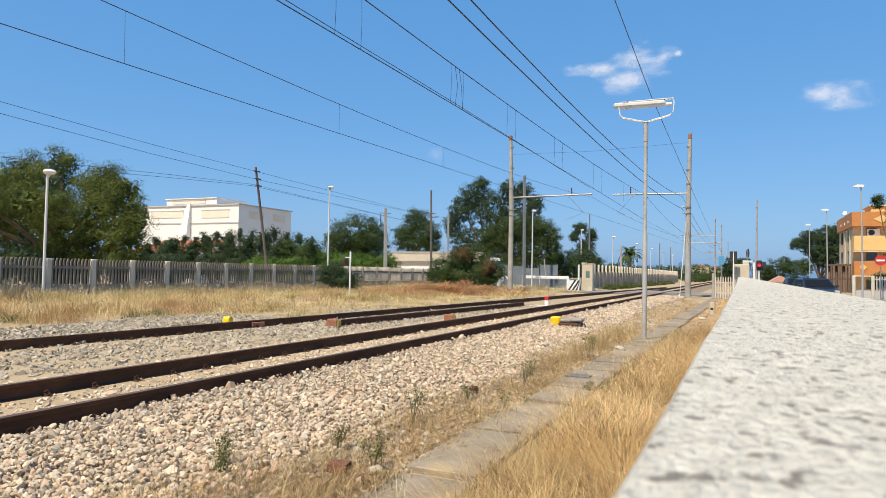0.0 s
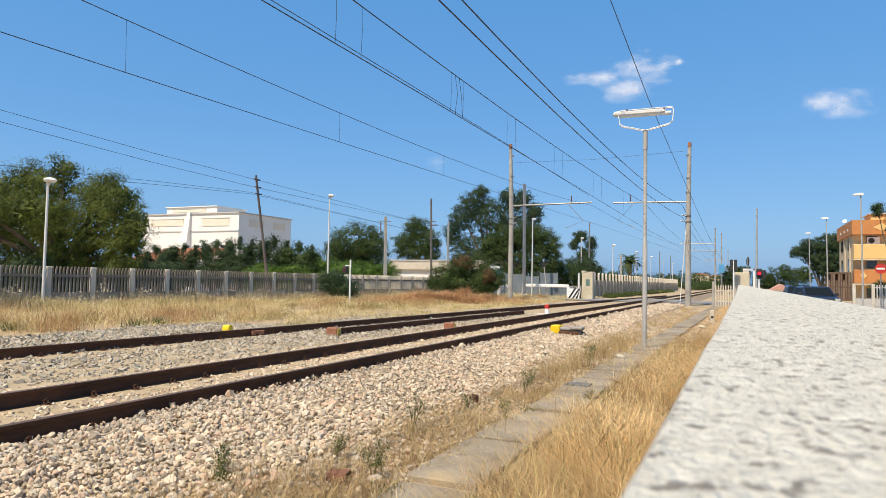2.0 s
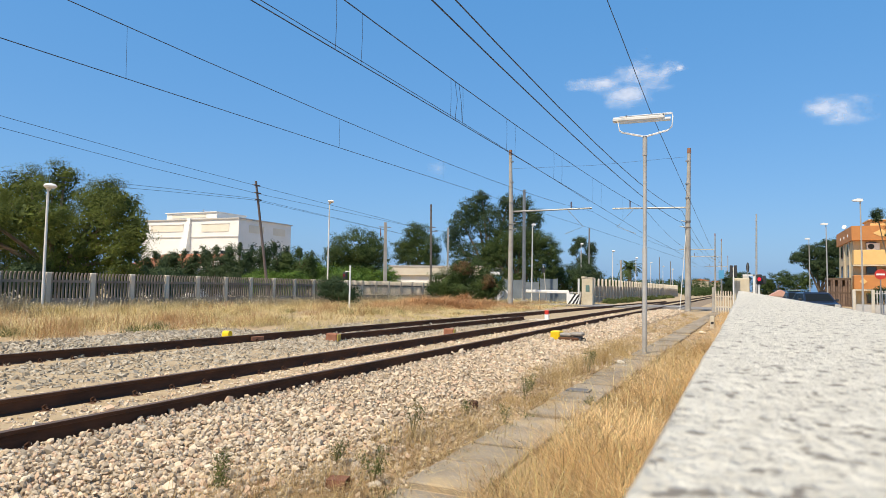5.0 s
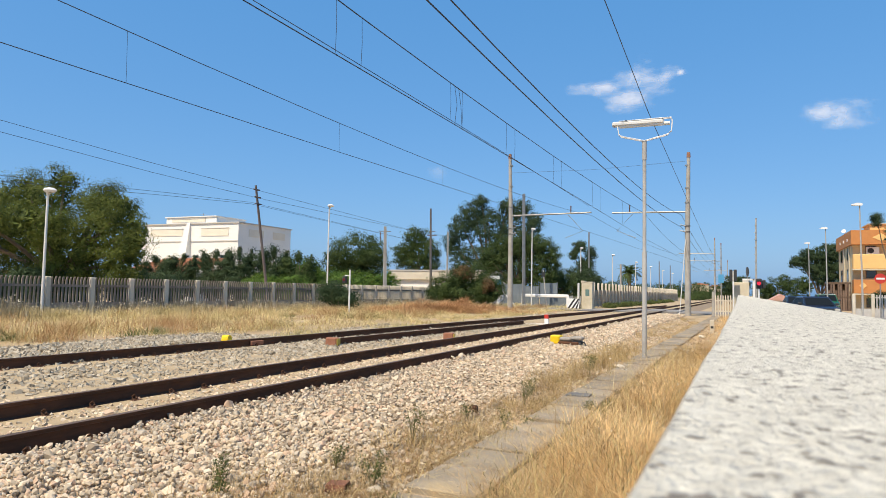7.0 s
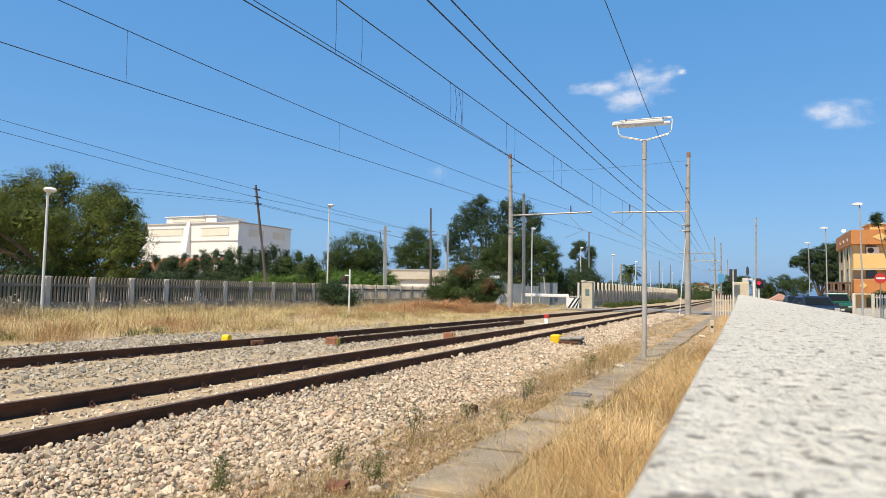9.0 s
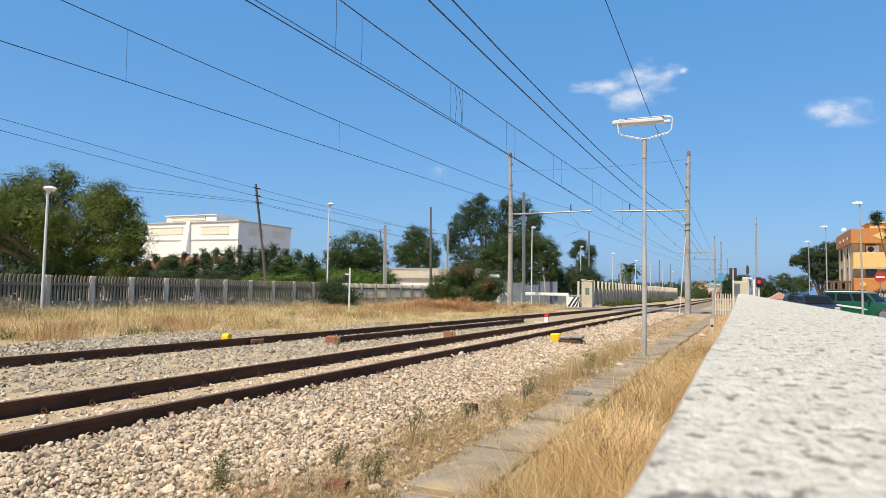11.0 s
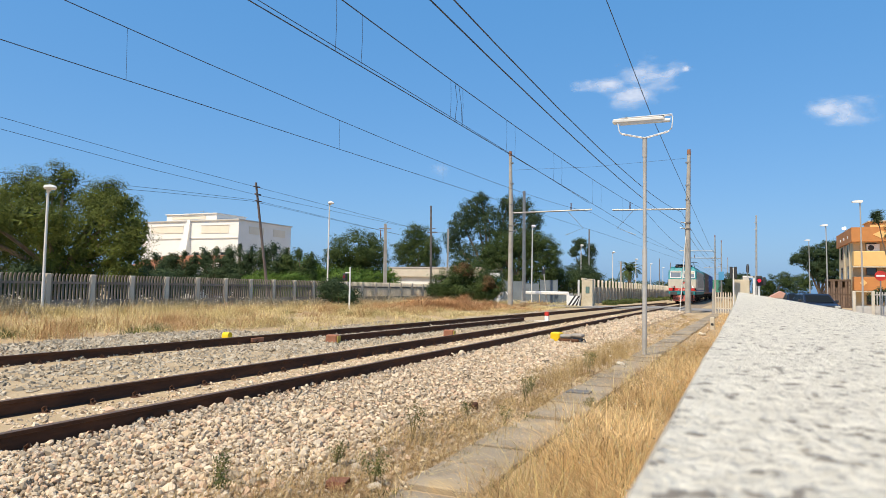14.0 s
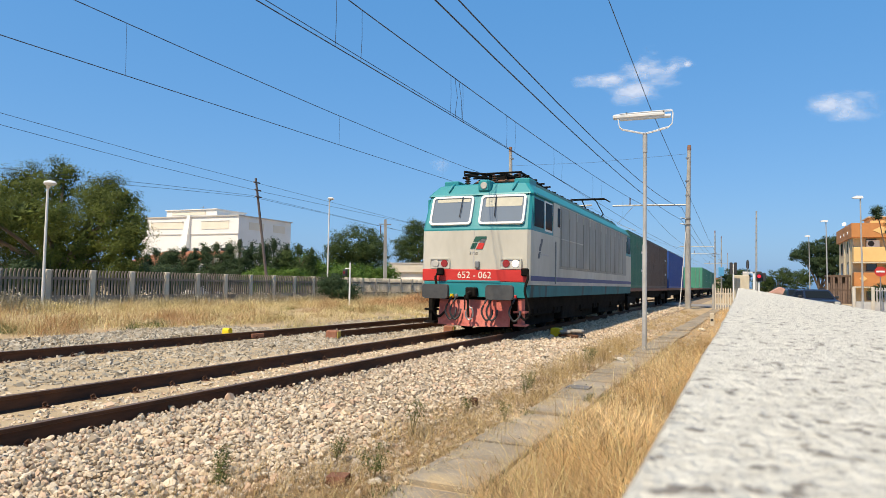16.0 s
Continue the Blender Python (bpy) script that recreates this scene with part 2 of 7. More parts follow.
# ---- ground ----
def build_ground():
    xs = [-3000, -900, -300, -120, -60] + list(np.arange(-44, -12, 1.0)) + [-12, -9, -6, -3.3] + list(np.arange(-3.0, 0.1, 0.3)) + [0.5, 2, 6, 15, 40, 120, 300, 900, 3000]
    ys = [-600, -150, -40, -12, -4] + list(np.arange(0, 80, 1.0)) + [90, 110, 140, 200, 300, 500, 900, 1800, 4200]
    s = Shape()
    for y in ys:
        for x in xs:
            s.v.append((x, y, ground_z(x, y) - (0.6 if abs(x) > 200 or y > 800 else 0)))
    n = len(xs)
    s.f = [(j * n + i, j * n + i + 1, (j + 1) * n + i + 1, (j + 1) * n + i) for j in range(len(ys) - 1) for i in range(n - 1)]
    tagged(part("ground", s, SOIL, smooth=True), "dry sandy soil with straw-coloured patches", "ground", kind="structure")


build_ground()


def wire(name, pts, r, label):
    s = Shape().tube(pts, r * (1.0 if pts[0][0] > -9.0 else 0.74), 5)
    return tagged(part(name, s, WIRE), label, "cable", group="overhead wires")


# ---- tracks ----
RAIL_PROFILE = [(-0.075, 0.0), (0.075, 0.0), (0.075, 0.022), (0.012, 0.045), (0.009, 0.155), (0.034, 0.165), (0.036, 0.198), (0.03, 0.2), (-0.03, 0.2), (-0.036, 0.198),
                (-0.034, 0.165), (-0.009, 0.155), (-0.012, 0.045), (-0.075, 0.022)]


def rail(track, centre, side, y0, y1, name="rail"):
    """One rail along a centre line given as a function of y."""
    s = Shape()
    ys = np.linspace(y0, y1, max(2, int((y1 - y0) / 12)))
    n = len(RAIL_PROFILE)
    for y in ys:
        s.v += [(centre(y) + side * GAUGE + u, y, w) for u, w in RAIL_PROFILE]
    for j in range(len(ys) - 1):
        s.f += [(j * n + i, j * n + (i + 1) % n, (j + 1) * n + (i + 1) % n, (j + 1) * n + i) for i in range(n)]
    s.f += [tuple(range(n)), tuple(range((len(ys) - 1) * n, len(ys) * n))]
    return part(name, s, (RUST, RAIL_TOP), track, pick=lambda q: 1 if q.normal.z > 0.9 and q.center.z > 0.19 else 0)


def build_track(label, centre, y0, y1, n_near):
    track = thing("railway_track", label, "track", group="tracks")
    for side in (-1, 1):
        rail(track, centre, side, y0 if side < 0 or y1 > 100 else 14.3, y1 if side < 0 or y1 > 100 else 28.4)
    sl = Shape().prism([(-0.15, -0.12), (0.15, -0.12), (0.11, 0.012), (-0.11, 0.012)], -1.15, 1.15, "x").mesh("sleeper", SLEEPER)
    clip = Shape()
    clip.tube([(-0.05, 0, 0.02), (-0.085, 0, 0.05), (-0.05, 0, 0.085), (-0.01, 0, 0.06), (-0.02, 0, 0.03)], 0.017, 6)
    clip.bbox(-0.12, -0.03, -0.07, 0.07, 0.0, 0.032, 0.008)
    clip_me = clip.mesh("clip", RUST)
    for i in range(n_near):
        y = y0 + 3.0 + 0.6 * i
        part("sleeper", sl, SLEEPER, track, at=pose(centre(y), y, 0))
        if i < 62:
            for side in (-1, 1) if 14.3 < y < 28.3 or y1 > 100 else (-1,):
                for inner in (-1, 1):
                    part("rail_clip", clip_me, RUST, track, at=pose(centre(y) + side * GAUGE - inner * 0.06, y, 0, rz=0 if inner > 0 else 180))
    far = Shape()
    y = y0 + 3.0 + 0.6 * n_near
    while y < min(y1, 150):
        far.box(centre(y) - 1.15, centre(y) + 1.15, y - 0.12, y + 0.12, -0.1, 0.01)
        y += 0.6
    tagged(part("far_sleepers", far, SLEEPER, track), kind="stuff")
    return track


build_track("straight railway track with rusty brown rails on sandy sleepers", lambda y: T1, -1.0, 900.0, 90)
build_track("rusty siding track curving in towards the main line", lambda y: -10.2 + 0.045 * (y - 15.0), 0.0, 80.0, 70)


def build_ballast():
    """Crushed stone as loose pieces, finest spread close by, thinning with distance."""
    phi = (1 + 5 ** 0.5) / 2
    ico = np.array([(-1, phi, 0), (1, phi, 0), (-1, -phi, 0), (1, -phi, 0), (0, -1, phi), (0, 1, phi), (0, -1, -phi), (0, 1, -phi), (phi, 0, -1), (phi, 0, 1), (-phi, 0, -1), (-phi, 0, 1)]) / 1.75
    ico_tri = np.array([(0, 11, 5), (0, 5, 1), (0, 1, 7), (0, 7, 10), (0, 10, 11), (1, 5, 9), (5, 11, 4), (11, 10, 2), (10, 7, 6), (7, 1, 8),
                        (3, 9, 4), (3, 4, 2), (3, 2, 6), (3, 6, 8), (3, 8, 9), (4, 9, 5), (2, 4, 11), (6, 2, 10), (8, 6, 7), (9, 8, 1)])
    ico_shapes = [(ico * (1 + rng.uniform(-0.22, 0.22, (12, 1))) + rng.uniform(-0.24, 0.24, (12, 3))) * rng.uniform(0.6, 1.2, (1, 3)) for _ in range(40)]
    cube = np.array([(x, y, z) for z in (-1, 1) for x, y in ((-1, -1), (1, -1), (1, 1), (-1, 1))], float) * 0.60
    tri = np.array([(0, 2, 1), (0, 3, 2), (4, 5, 6), (4, 6, 7), (0, 1, 5), (0, 5, 4), (1, 2, 6), (1, 6, 5), (2, 3, 7), (2, 7, 6), (3, 0, 4), (3, 4, 7)])
    shapes = [(cube + rng.uniform(-0.32, 0.32, (8, 3))) * rng.uniform(0.6, 1.2, (1, 3)) for _ in range(40)]
    px, py, ps = [], [], []
    # band of x, stretch of y, pieces a square metre, size
    bands = [(-5.60, -3.05, 1.5, 6, 1450, 0.0195), (-5.60, -3.1, 6, 12, 1200, 0.0225), (-5.58, -3.3, 12, 24, 520, 0.031), (-5.58, -3.7, 24, 50, 150, 0.05),
             (-7.02, -5.70, 2, 14, 560, 0.026), (-7.02, -5.70, 14, 40, 200, 0.036),
             (-8.3, -7.2, 3, 20, 400, 0.033), (-8.1, -7.2, 20, 45, 160, 0.045),
             (-10.85, -9.3, 4, 30, 270, 0.039), (-15.0, -11.1, 4, 16, 270, 0.040), (-13.4, -11.5, 16, 24, 170, 0.038), (-12.2, -10.6, 15, 45, 90, 0.045), (-9.5, -8.3, 4, 12, 330, 0.034), (-9.9, -8.3, 12, 30, 250, 0.037),
             (-3.4, -2.25, 2, 14, 420, 0.0185), (-3.6, -2.3, 14, 40, 70, 0.026), (-1.7, -1.0, 16, 45, 12, 0.03)]
    for x0, x1, y0, y1, dens, size in bands:
        n = int((x1 - x0) * (y1 - y0) * dens)
        x, y = rng.uniform(x0, x1, n), rng.uniform(y0, y1, n)
        edge = np.minimum(1.0, np.minimum(x - x0, x1 - x) / 0.3 + 0.35)
        keep = rng.uniform(size=n) < edge
        if -9.6 < x0 < -7.1:
            keep &= rng.uniform(size=n) < 0.85 + 0.5 * np.sin(x * 5 + np.sin(y * 1.3) * 1.2)
        px.append(x[keep]), py.append(y[keep]), ps.append(size * rng.lognormal(0, 0.30, keep.sum()))
    x, y, s = np.concatenate(px), np.concatenate(py), np.minimum(np.concatenate(ps), 0.085)
    n = len(x)
    shoulder = np.clip((-3.0 - x) / 1.6, 0, 1) * np.clip((x + 5.75) / 0.02, 0, 1)
    z = -0.005 + shoulder * 0.022 + rng.uniform(0, 1, n) ** 2 * (0.03 + 0.03 * (shoulder > 0.1)) + 0.015 * np.sin(x * 3.1 + y) * shoulder
    z += np.array([ground_z(a, b) if a < -12.5 else 0.0 for a, b in zip(x, y)])
    octa = np.array([(1, 0, 0), (-1, 0, 0), (0, 1, 0), (0, -1, 0), (0, 0, 1), (0, 0, -1)], float) * 1.15
    octa_tri = np.array([(4, 0, 2), (4, 2, 1), (4, 1, 3), (4, 3, 0), (5, 2, 0), (5, 1, 2), (5, 3, 1), (5, 0, 3)])
    octas = [(octa + rng.uniform(-0.42, 0.42, (6, 3))) * rng.uniform(0.7, 1.15, (1, 3)) for _ in range(40)]
    main = x > -8.3
    close = main & (y < 6.5) & (x > -5.65)
    middle = (y < 10.5) & ~close
    for where, kinds, tris, stone in ((close, ico_shapes, ico_tri, STONE), (main & middle, shapes, tri, STONE), (~main & middle, shapes, tri, GREY_STONE), (main & ~close & ~middle, octas, octa_tri, STONE), (~main & ~middle, octas, octa_tri, GREY_STONE)):
        xx, yy, zz, ss = x[where], y[where], z[where], s[where]
        m, k = len(xx), len(kinds[0])
        a, b = rng.uniform(0, 6.28, (2, m))
        base = np.stack(kinds)[rng.integers(0, len(kinds), m)] * ss[:, None, None]
        ca, sa, cb, sb = np.cos(a), np.sin(a), np.cos(b), np.sin(b)
        X, Y, Z = base[..., 0], base[..., 1], base[..., 2] * 0.85
        X, Y = X * ca[:, None] - Y * sa[:, None], X * sa[:, None] + Y * ca[:, None]
        Y, Z = Y * cb[:, None] - Z * sb[:, None], Y * sb[:, None] + Z * cb[:, None]
        co = np.stack([X + xx[:, None], Y + yy[:, None], Z + zz[:, None]], -1).reshape(-1, 3)
        faces = (tris[None] + (np.arange(m) * k)[:, None, None]).reshape(-1, 3)
        tagged(new("ballast", big_mesh("ballast", co, faces, stone)), "pale crushed limestone ballast beside rusty rails" if stone is STONE else "dusty grey crushed ballast along the siding", "gravel", kind="stuff")
    bed = Shape()
    for x0, x1, z in ((-8.9, -5.75, 0.024), (-12.4, -9.0, 0.024)):
        bed.prism([(x0 - 0.2, -0.1), (x1 + 0.2, -0.1), (x1, z), (x0, z)], -1, 300, "y")
    tagged(part("ballast_bed", bed, (SAND)), "sandy fines between the sleepers", "gravel bed", kind="structure")
    # brown dirt, painted darker so the gaps between stones look shaded
    dirt = Shape().prism([(-5.55, -0.1), (-3.35, -0.1), (-3.5, 0.026), (-5.45, 0.026)], -1, 300, "y")
    tagged(part("ballast_bed", dirt, SHADED_DIRT), "dirt darkened to show shaded gaps between the shoulder's stones", "gravel bed", kind="structure")


build_ballast()


# ---- path, wall ----
def build_path():
    path = thing("pavement", "narrow path of worn grey concrete slabs with weeds in its joints", "pavement", kind="structure")
    y = 2.4
    while y < 60:
        n = 0.62 + 0.5 * rng.uniform()
        gap = 0.045 + (0.06 if rng.uniform() < 0.3 else 0)
        w = rng.uniform(-0.02, 0.02)
        drift = -0.045 + 0.009 * max(0.0, y - 14.0)
        # one wide gap draws the shadow band that lies across the path
        if 3.4 < y < 4.1:
            n, gap = 4.22 - y, 0.13
        s = Shape().bbox(-2.24 + w + drift, -1.66 + w + drift, y, y + n - gap, -0.08, 0.042 + rng.uniform(-0.02, 0.016), 0.012)
        part("slab", s, SLAB, path)
        y += n


build_path()


def build_wall():
    wall = thing("wall_boundary", "low rough wall with a speckled limewashed top", "wall", kind="structure")
    s = Shape()
    ys = [-2.0, -0.5] + list(np.arange(0.0, 0.3, 0.05)) + list(np.arange(0.3, 2.2, 0.007)) + list(np.arange(2.2, 5.0, 0.014)) + list(np.arange(5.0, 12, 0.1)) + [14, 18, 24, 32, 40, 47.5]
    NW = 58
    for y in ys:
        jl = (0.0012 * noise.noise((1.0, y * 9, 0)) + 0.002 * noise.noise((5.0, y * 2.2, 0))) * min(2.0, 0.5 + y * 0.6)
        xl = float(np.interp(y, (0.0, 0.8, 2.1, 4.8, 21.0, 47.5), (-0.0365, -0.0365, -0.040, -0.050, -0.155, -0.33))) + jl
        xr = 0.372 - 0.0085 * y + 2 * jl
        xr = max(xr, xl + 0.25)
        top = 1.419 + 0.0012 * y
        row = [(xl + 0.006, -0.3), (xl + 0.001, top - 0.03), (xl, top - 0.008)]
        for k in range(NW):
            u = xl + 0.006 + (xr - xl - 0.022) * k / (NW - 1)
            p = Vector((u, y, 0))
            rough = 0.0010 * noise.noise(p * 38) + 0.0011 * noise.noise(p * 135 + Vector((0, 0, 7))) + 0.0012 * noise.noise(p * 9)
            row.append((u, top + min(1.0, 0.35 + k * 0.2, 0.35 + (NW - 1 - k) * 0.2) * rough + 0.0012))
        row += [(xr, top - 0.02), (xr, -0.3)]
        s.v += [(u, y, z) for u, z in row]
    n = NW + 5
    s.f = [(j * n + i, j * n + (i + 1) % n, (j + 1) * n + (i + 1) % n, (j + 1) * n + i) for j in range(len(ys) - 1) for i in range(n)]
    s.f += [tuple(range(n)), tuple(range((len(ys) - 1) * n, len(ys) * n))]
    part("masonry", s, WALLTOP, wall, smooth=True)


build_wall()


# ---- poles and overhead line ----
def post(name, label, category, base, height, r0, r1, material, lean=(0, 0), n=10, group=""):
    ob = thing(name, label, category, pose(*base), group=group)
    part("shaft", Shape().tube([(0, 0, -0.2), (lean[0], lean[1], height)], [r0, r1], n), material, ob, smooth=True)
    return ob


def insulator(parent, p, q, r=0.06):
    p, q = Vector(p), Vector(q)
    pts, rad = [], []
    for i in range(13):
        pts.append(p.lerp(q, i / 12))
        rad.append(r if i % 2 else r * 0.45)
    return part("insulator", Shape().tube(pts, rad, 8), INSUL, parent, smooth=True)


INSUL = mat("brown_porcelain", (0.10, 0.05, 0.035), (0.13, 0.07, 0.05), rough=0.25)


DARK_STEEL = mat("dark_grey_steel", (0.10, 0.085, 0.075), (0.16, 0.135, 0.115), rough=0.7, scale=4.0)


def mast(base, height, arm_x, arm_z, label, lean=(0.0, 0.0), wire_x=None, thick=1.0):
    """A tapered concrete mast with a tubular arm across to the wire."""
    ob = thing("catenary_mast", label, "catenary mast", pose(*base), group="catenary masts")
    part("shaft", Shape().tube([(0, 0, -0.3), (0, 0, height * 0.55), (lean[0], lean[1], height)], [0.21 * thick, 0.17 * thick, 0.12 * thick], 12), CONCRETE, ob, smooth=True)
    part("cap", Shape().tube([(lean[0], lean[1], height), (lean[0], lean[1], height + 0.35)], [0.14 * thick, 0.12 * thick], 10), RUSTY_STEEL, ob, smooth=True)
    dx = arm_x - base[0]
    sgn = 1 if dx > 0 else -1
    part("arm", Shape().tube([(0.1 * sgn, 0, arm_z), (dx, 0, arm_z + 0.08)], 0.06, 8), GALV, ob, smooth=True)
    for z in (height - 0.6, height - 2.2, arm_z - 1.0, arm_z + 0.6):
        part("band", Shape().tube([(0, 0, z), (0, 0, z + 0.09)], (0.24 - 0.011 * z + 0.02) * thick, 12), GALV, ob, smooth=True)
    for zb, reach in ((arm_z - 1.0, 0.45), (arm_z - 1.4, 0.5)):
        part("bracket", Shape().tube([(0.1 * sgn, -0.2, zb), (reach * sgn, -0.2, zb + 0.08)], 0.04, 6), GALV, ob)
        part("clamp", Shape().tube([(0, 0, zb - 0.04), (0, 0, zb + 0.04)], 0.20 * thick, 10), DARK_STEEL, ob)
    wx = (wire_x if wire_x is not None else arm_x) - base[0]
    insulator(ob, (wx, 0, arm_z + 0.1), (wx, 0, arm_z + 0.6))
    part("registration_arm", Shape().tube([(wx - 0.2 * sgn, 0, arm_z - 0.05), (wx + 0.9 * sgn, 0, arm_z - 1.25), (wx - 0.4 * sgn, 0, arm_z - 1.75)], 0.022, 6), GALV, ob)
    return ob


RUSTY_STEEL = mat("rusty_steel", (0.22, 0.10, 0.06), (0.30, 0.15, 0.09), rough=0.85, scale=4.0)
near_mast = mast((-3.50, 48.9, 0), 11.0, -8.63, 7.2, "tall tapered concrete catenary mast with a tubular arm", (0.09, 0), wire_x=-7.4)
part("guy_rod", Shape().tube([(-0.52, -0.35, -0.1), (-0.12, -0.1, 5.3)], 0.03, 6), PALE, near_mast)
mast((-16.1, 48.2, 0), 11.6, -9.99, 7.2, "tall grey concrete catenary mast with a tubular arm", (-0.12, 0), wire_x=-11.5)
mast((-3.75, 104.0, 0), 9.4, -8.6, 7.4, "distant concrete catenary mast with a tubular arm", wire_x=-7.4, thick=0.6)
mast((-3.3, 118.0, 0), 9.6, -8.6, 7.0, "distant concrete catenary mast with a tubular arm", wire_x=-7.4, thick=0.6)
mast((-3.4, 172.0, 0), 9.4, -8.6, 7.2, "distant concrete catenary mast with a tubular arm", wire_x=-7.4, thick=0.6)
mast((-3.4, 235.0, 0), 9.4, -8.6, 7.2, "distant concrete catenary mast with a tubular arm", wire_x=-7.4, thick=0.6)


def sag(x0, z0, z1, y0, y1, dip, x1=None, n=16):
    """Points of a wire that hangs by dip between two supports."""
    x1 = x0 if x1 is None else x1
    return [(x0 + (x1 - x0) * k, y0 + (y1 - y0) * k, z0 + (z1 - z0) * k - dip * 4 * k * (1 - k)) for k in (i / n for i in range(n + 1))]


def build_wires():
    spans = [(-19.0, 48.9), (48.9, 104.0), (104.0, 172.0), (172.0, 235.0)]
    for a, b in spans:
        wire("messenger_wire", sag(T1, 7.2, 7.2, a, b, 0.74), 0.0115, "dark messenger cable sagging over the main track")
        wire("contact_wire", sag(T1, 5.38, 5.38, a, b, -0.13), 0.010, "dark contact wire over the main track")
    wire("contact_wire", sag(T1 + 0.06, 5.42, 5.38, -19.0, 30, -0.15), 0.007, "second dark contact wire over the main track")
    m0, c0 = (lambda y: 7.2 - 0.74 * 4 * ((y + 19) / 67.9) * (1 - (y + 19) / 67.9)), (lambda y: 5.38 + 0.13 * 4 * ((y + 19) / 67.9) * (1 - (y + 19) / 67.9))
    for y in (9.5, 10.35, 14.45, 15.2, 18.6, 19.4, 24.0, 25.2, 31.0, 33.0, 39.5):
        wire("dropper", [(T1, y, m0(y)), (T1 + 0.015, y, (m0(y) + c0(y)) / 2), (T1, y, c0(y))], 0.0045, "thin dropper wire between two cables")
    for dy in (0.25, 0.5):
        wire("jumper_wire", [(T1, 14.45 + dy, m0(14.5)), (T1 + 0.05, 14.5 + dy, 6.0), (T1 + 0.03, 14.3 + dy * 1.6, 5.65), (T1, 14.3 + dy * 1.8, c0(14.5))], 0.006, "curved jumper wire between two cables")
    wire("messenger_wire", sag(-9.8, 6.95, 6.95, -19.5, 47.5, 1.08), 0.0115, "dark messenger cable sagging over the siding")
    wire("contact_wire", [(-9.8, -6, 4.85), (-9.8, 6, 4.95), (-9.8, 15, 5.10), (-9.8, 29, 5.36), (-9.8, 40, 5.56), (-9.6, 48, 5.65)], 0.011, "dark contact wire over the siding")
    wire("contact_wire", [(-9.6, 48, 5.65), (-7.5, 90, 5.6), (-6.6, 120, 5.6)], 0.012, "dark contact wire leaving the siding")
    wire("messenger_wire", sag(-9.8, 6.95, 7.0, 47.5, 104, 0.6, -7.0), 0.013, "dark messenger cable leaving the siding")
    for y in (8.13, 14.87, 21.6, 28.9):
        k = (y + 19.5) / 67.0
        wire("dropper", [(-9.8, y, 6.95 - 1.08 * 4 * k * (1 - k)), (-9.8, y + 0.02, 4.845 + 0.017 * y)], 0.0045, "thin dropper wire between two cables")
    wire("feeder_cable", sag(-3.9, 6.6, 6.15, -19, 48.9, 1.05), 0.0125, "dark feeder cable hung from masts")
    wire("feeder_cable", sag(-3.9, 7.2, 7.0, -19, 48.9, 1.42), 0.0125, "dark feeder cable hung from masts")
    wire("feeder_cable", sag(-3.9, 6.15, 5.6, 48.9, 104, 0.5), 0.014, "dark feeder cable hung from masts")
    wire("feeder_cable", sag(-3.9, 7.0, 6.0, 48.9, 104, 0.5), 0.014, "dark feeder cable hung from masts")
    wire("earth_cable", [(-3.2, 6, 9.9), (-3.2, 18.1, 8.92), (-3.2, 25.6, 8.28), (-3.2, 34.2, 7.9), (-3.2, 46.5, 7.39), (-3.2, 72.6, 6.33), (-3.3, 118, 5.7)], 0.012, "dark cable descending along the track")
    wire("cross_span_cable", [(-16.1, 48.2, 10.5), (-10, 48.5, 10.45), (-3.6, 48.9, 10.75)], 0.012, "thin span cable between two masts")
    for x0, zl, zr in ((-30, 8.75, 8.0), (-30.1, 8.25, 7.5)):
        wire("telephone_cable", [(x0, 10, zl + 0.35), (x0, 18.6, zl - 0.1), (x0, 27, (zl + zr) / 2 - 0.12), (x0, 36, zr), (-30, 60, 7.3), (-27, 85, 7.3)], 0.016, "dark telephone cable strung between poles")
    for zl, zr in ((6.2, 7.1), (5.95, 7.0)):
        wire("telephone_cable", [(-30, 8, zl - 0.2), (-30, 18.7, zl), (-30, 28, (zl + zr) / 2 + 0.1), (-30, 35.2, zr), (-30, 60, 6.3), (-27, 85, 6.6)], 0.014, "dark telephone cable strung between poles")


build_wires()


# ---- fences ----
CONCRETE_PALE = mat("pale_precast_posts", (0.52, 0.45, 0.35), (0.62, 0.55, 0.44), rough=0.9, scale=2.0, vary=0.08)

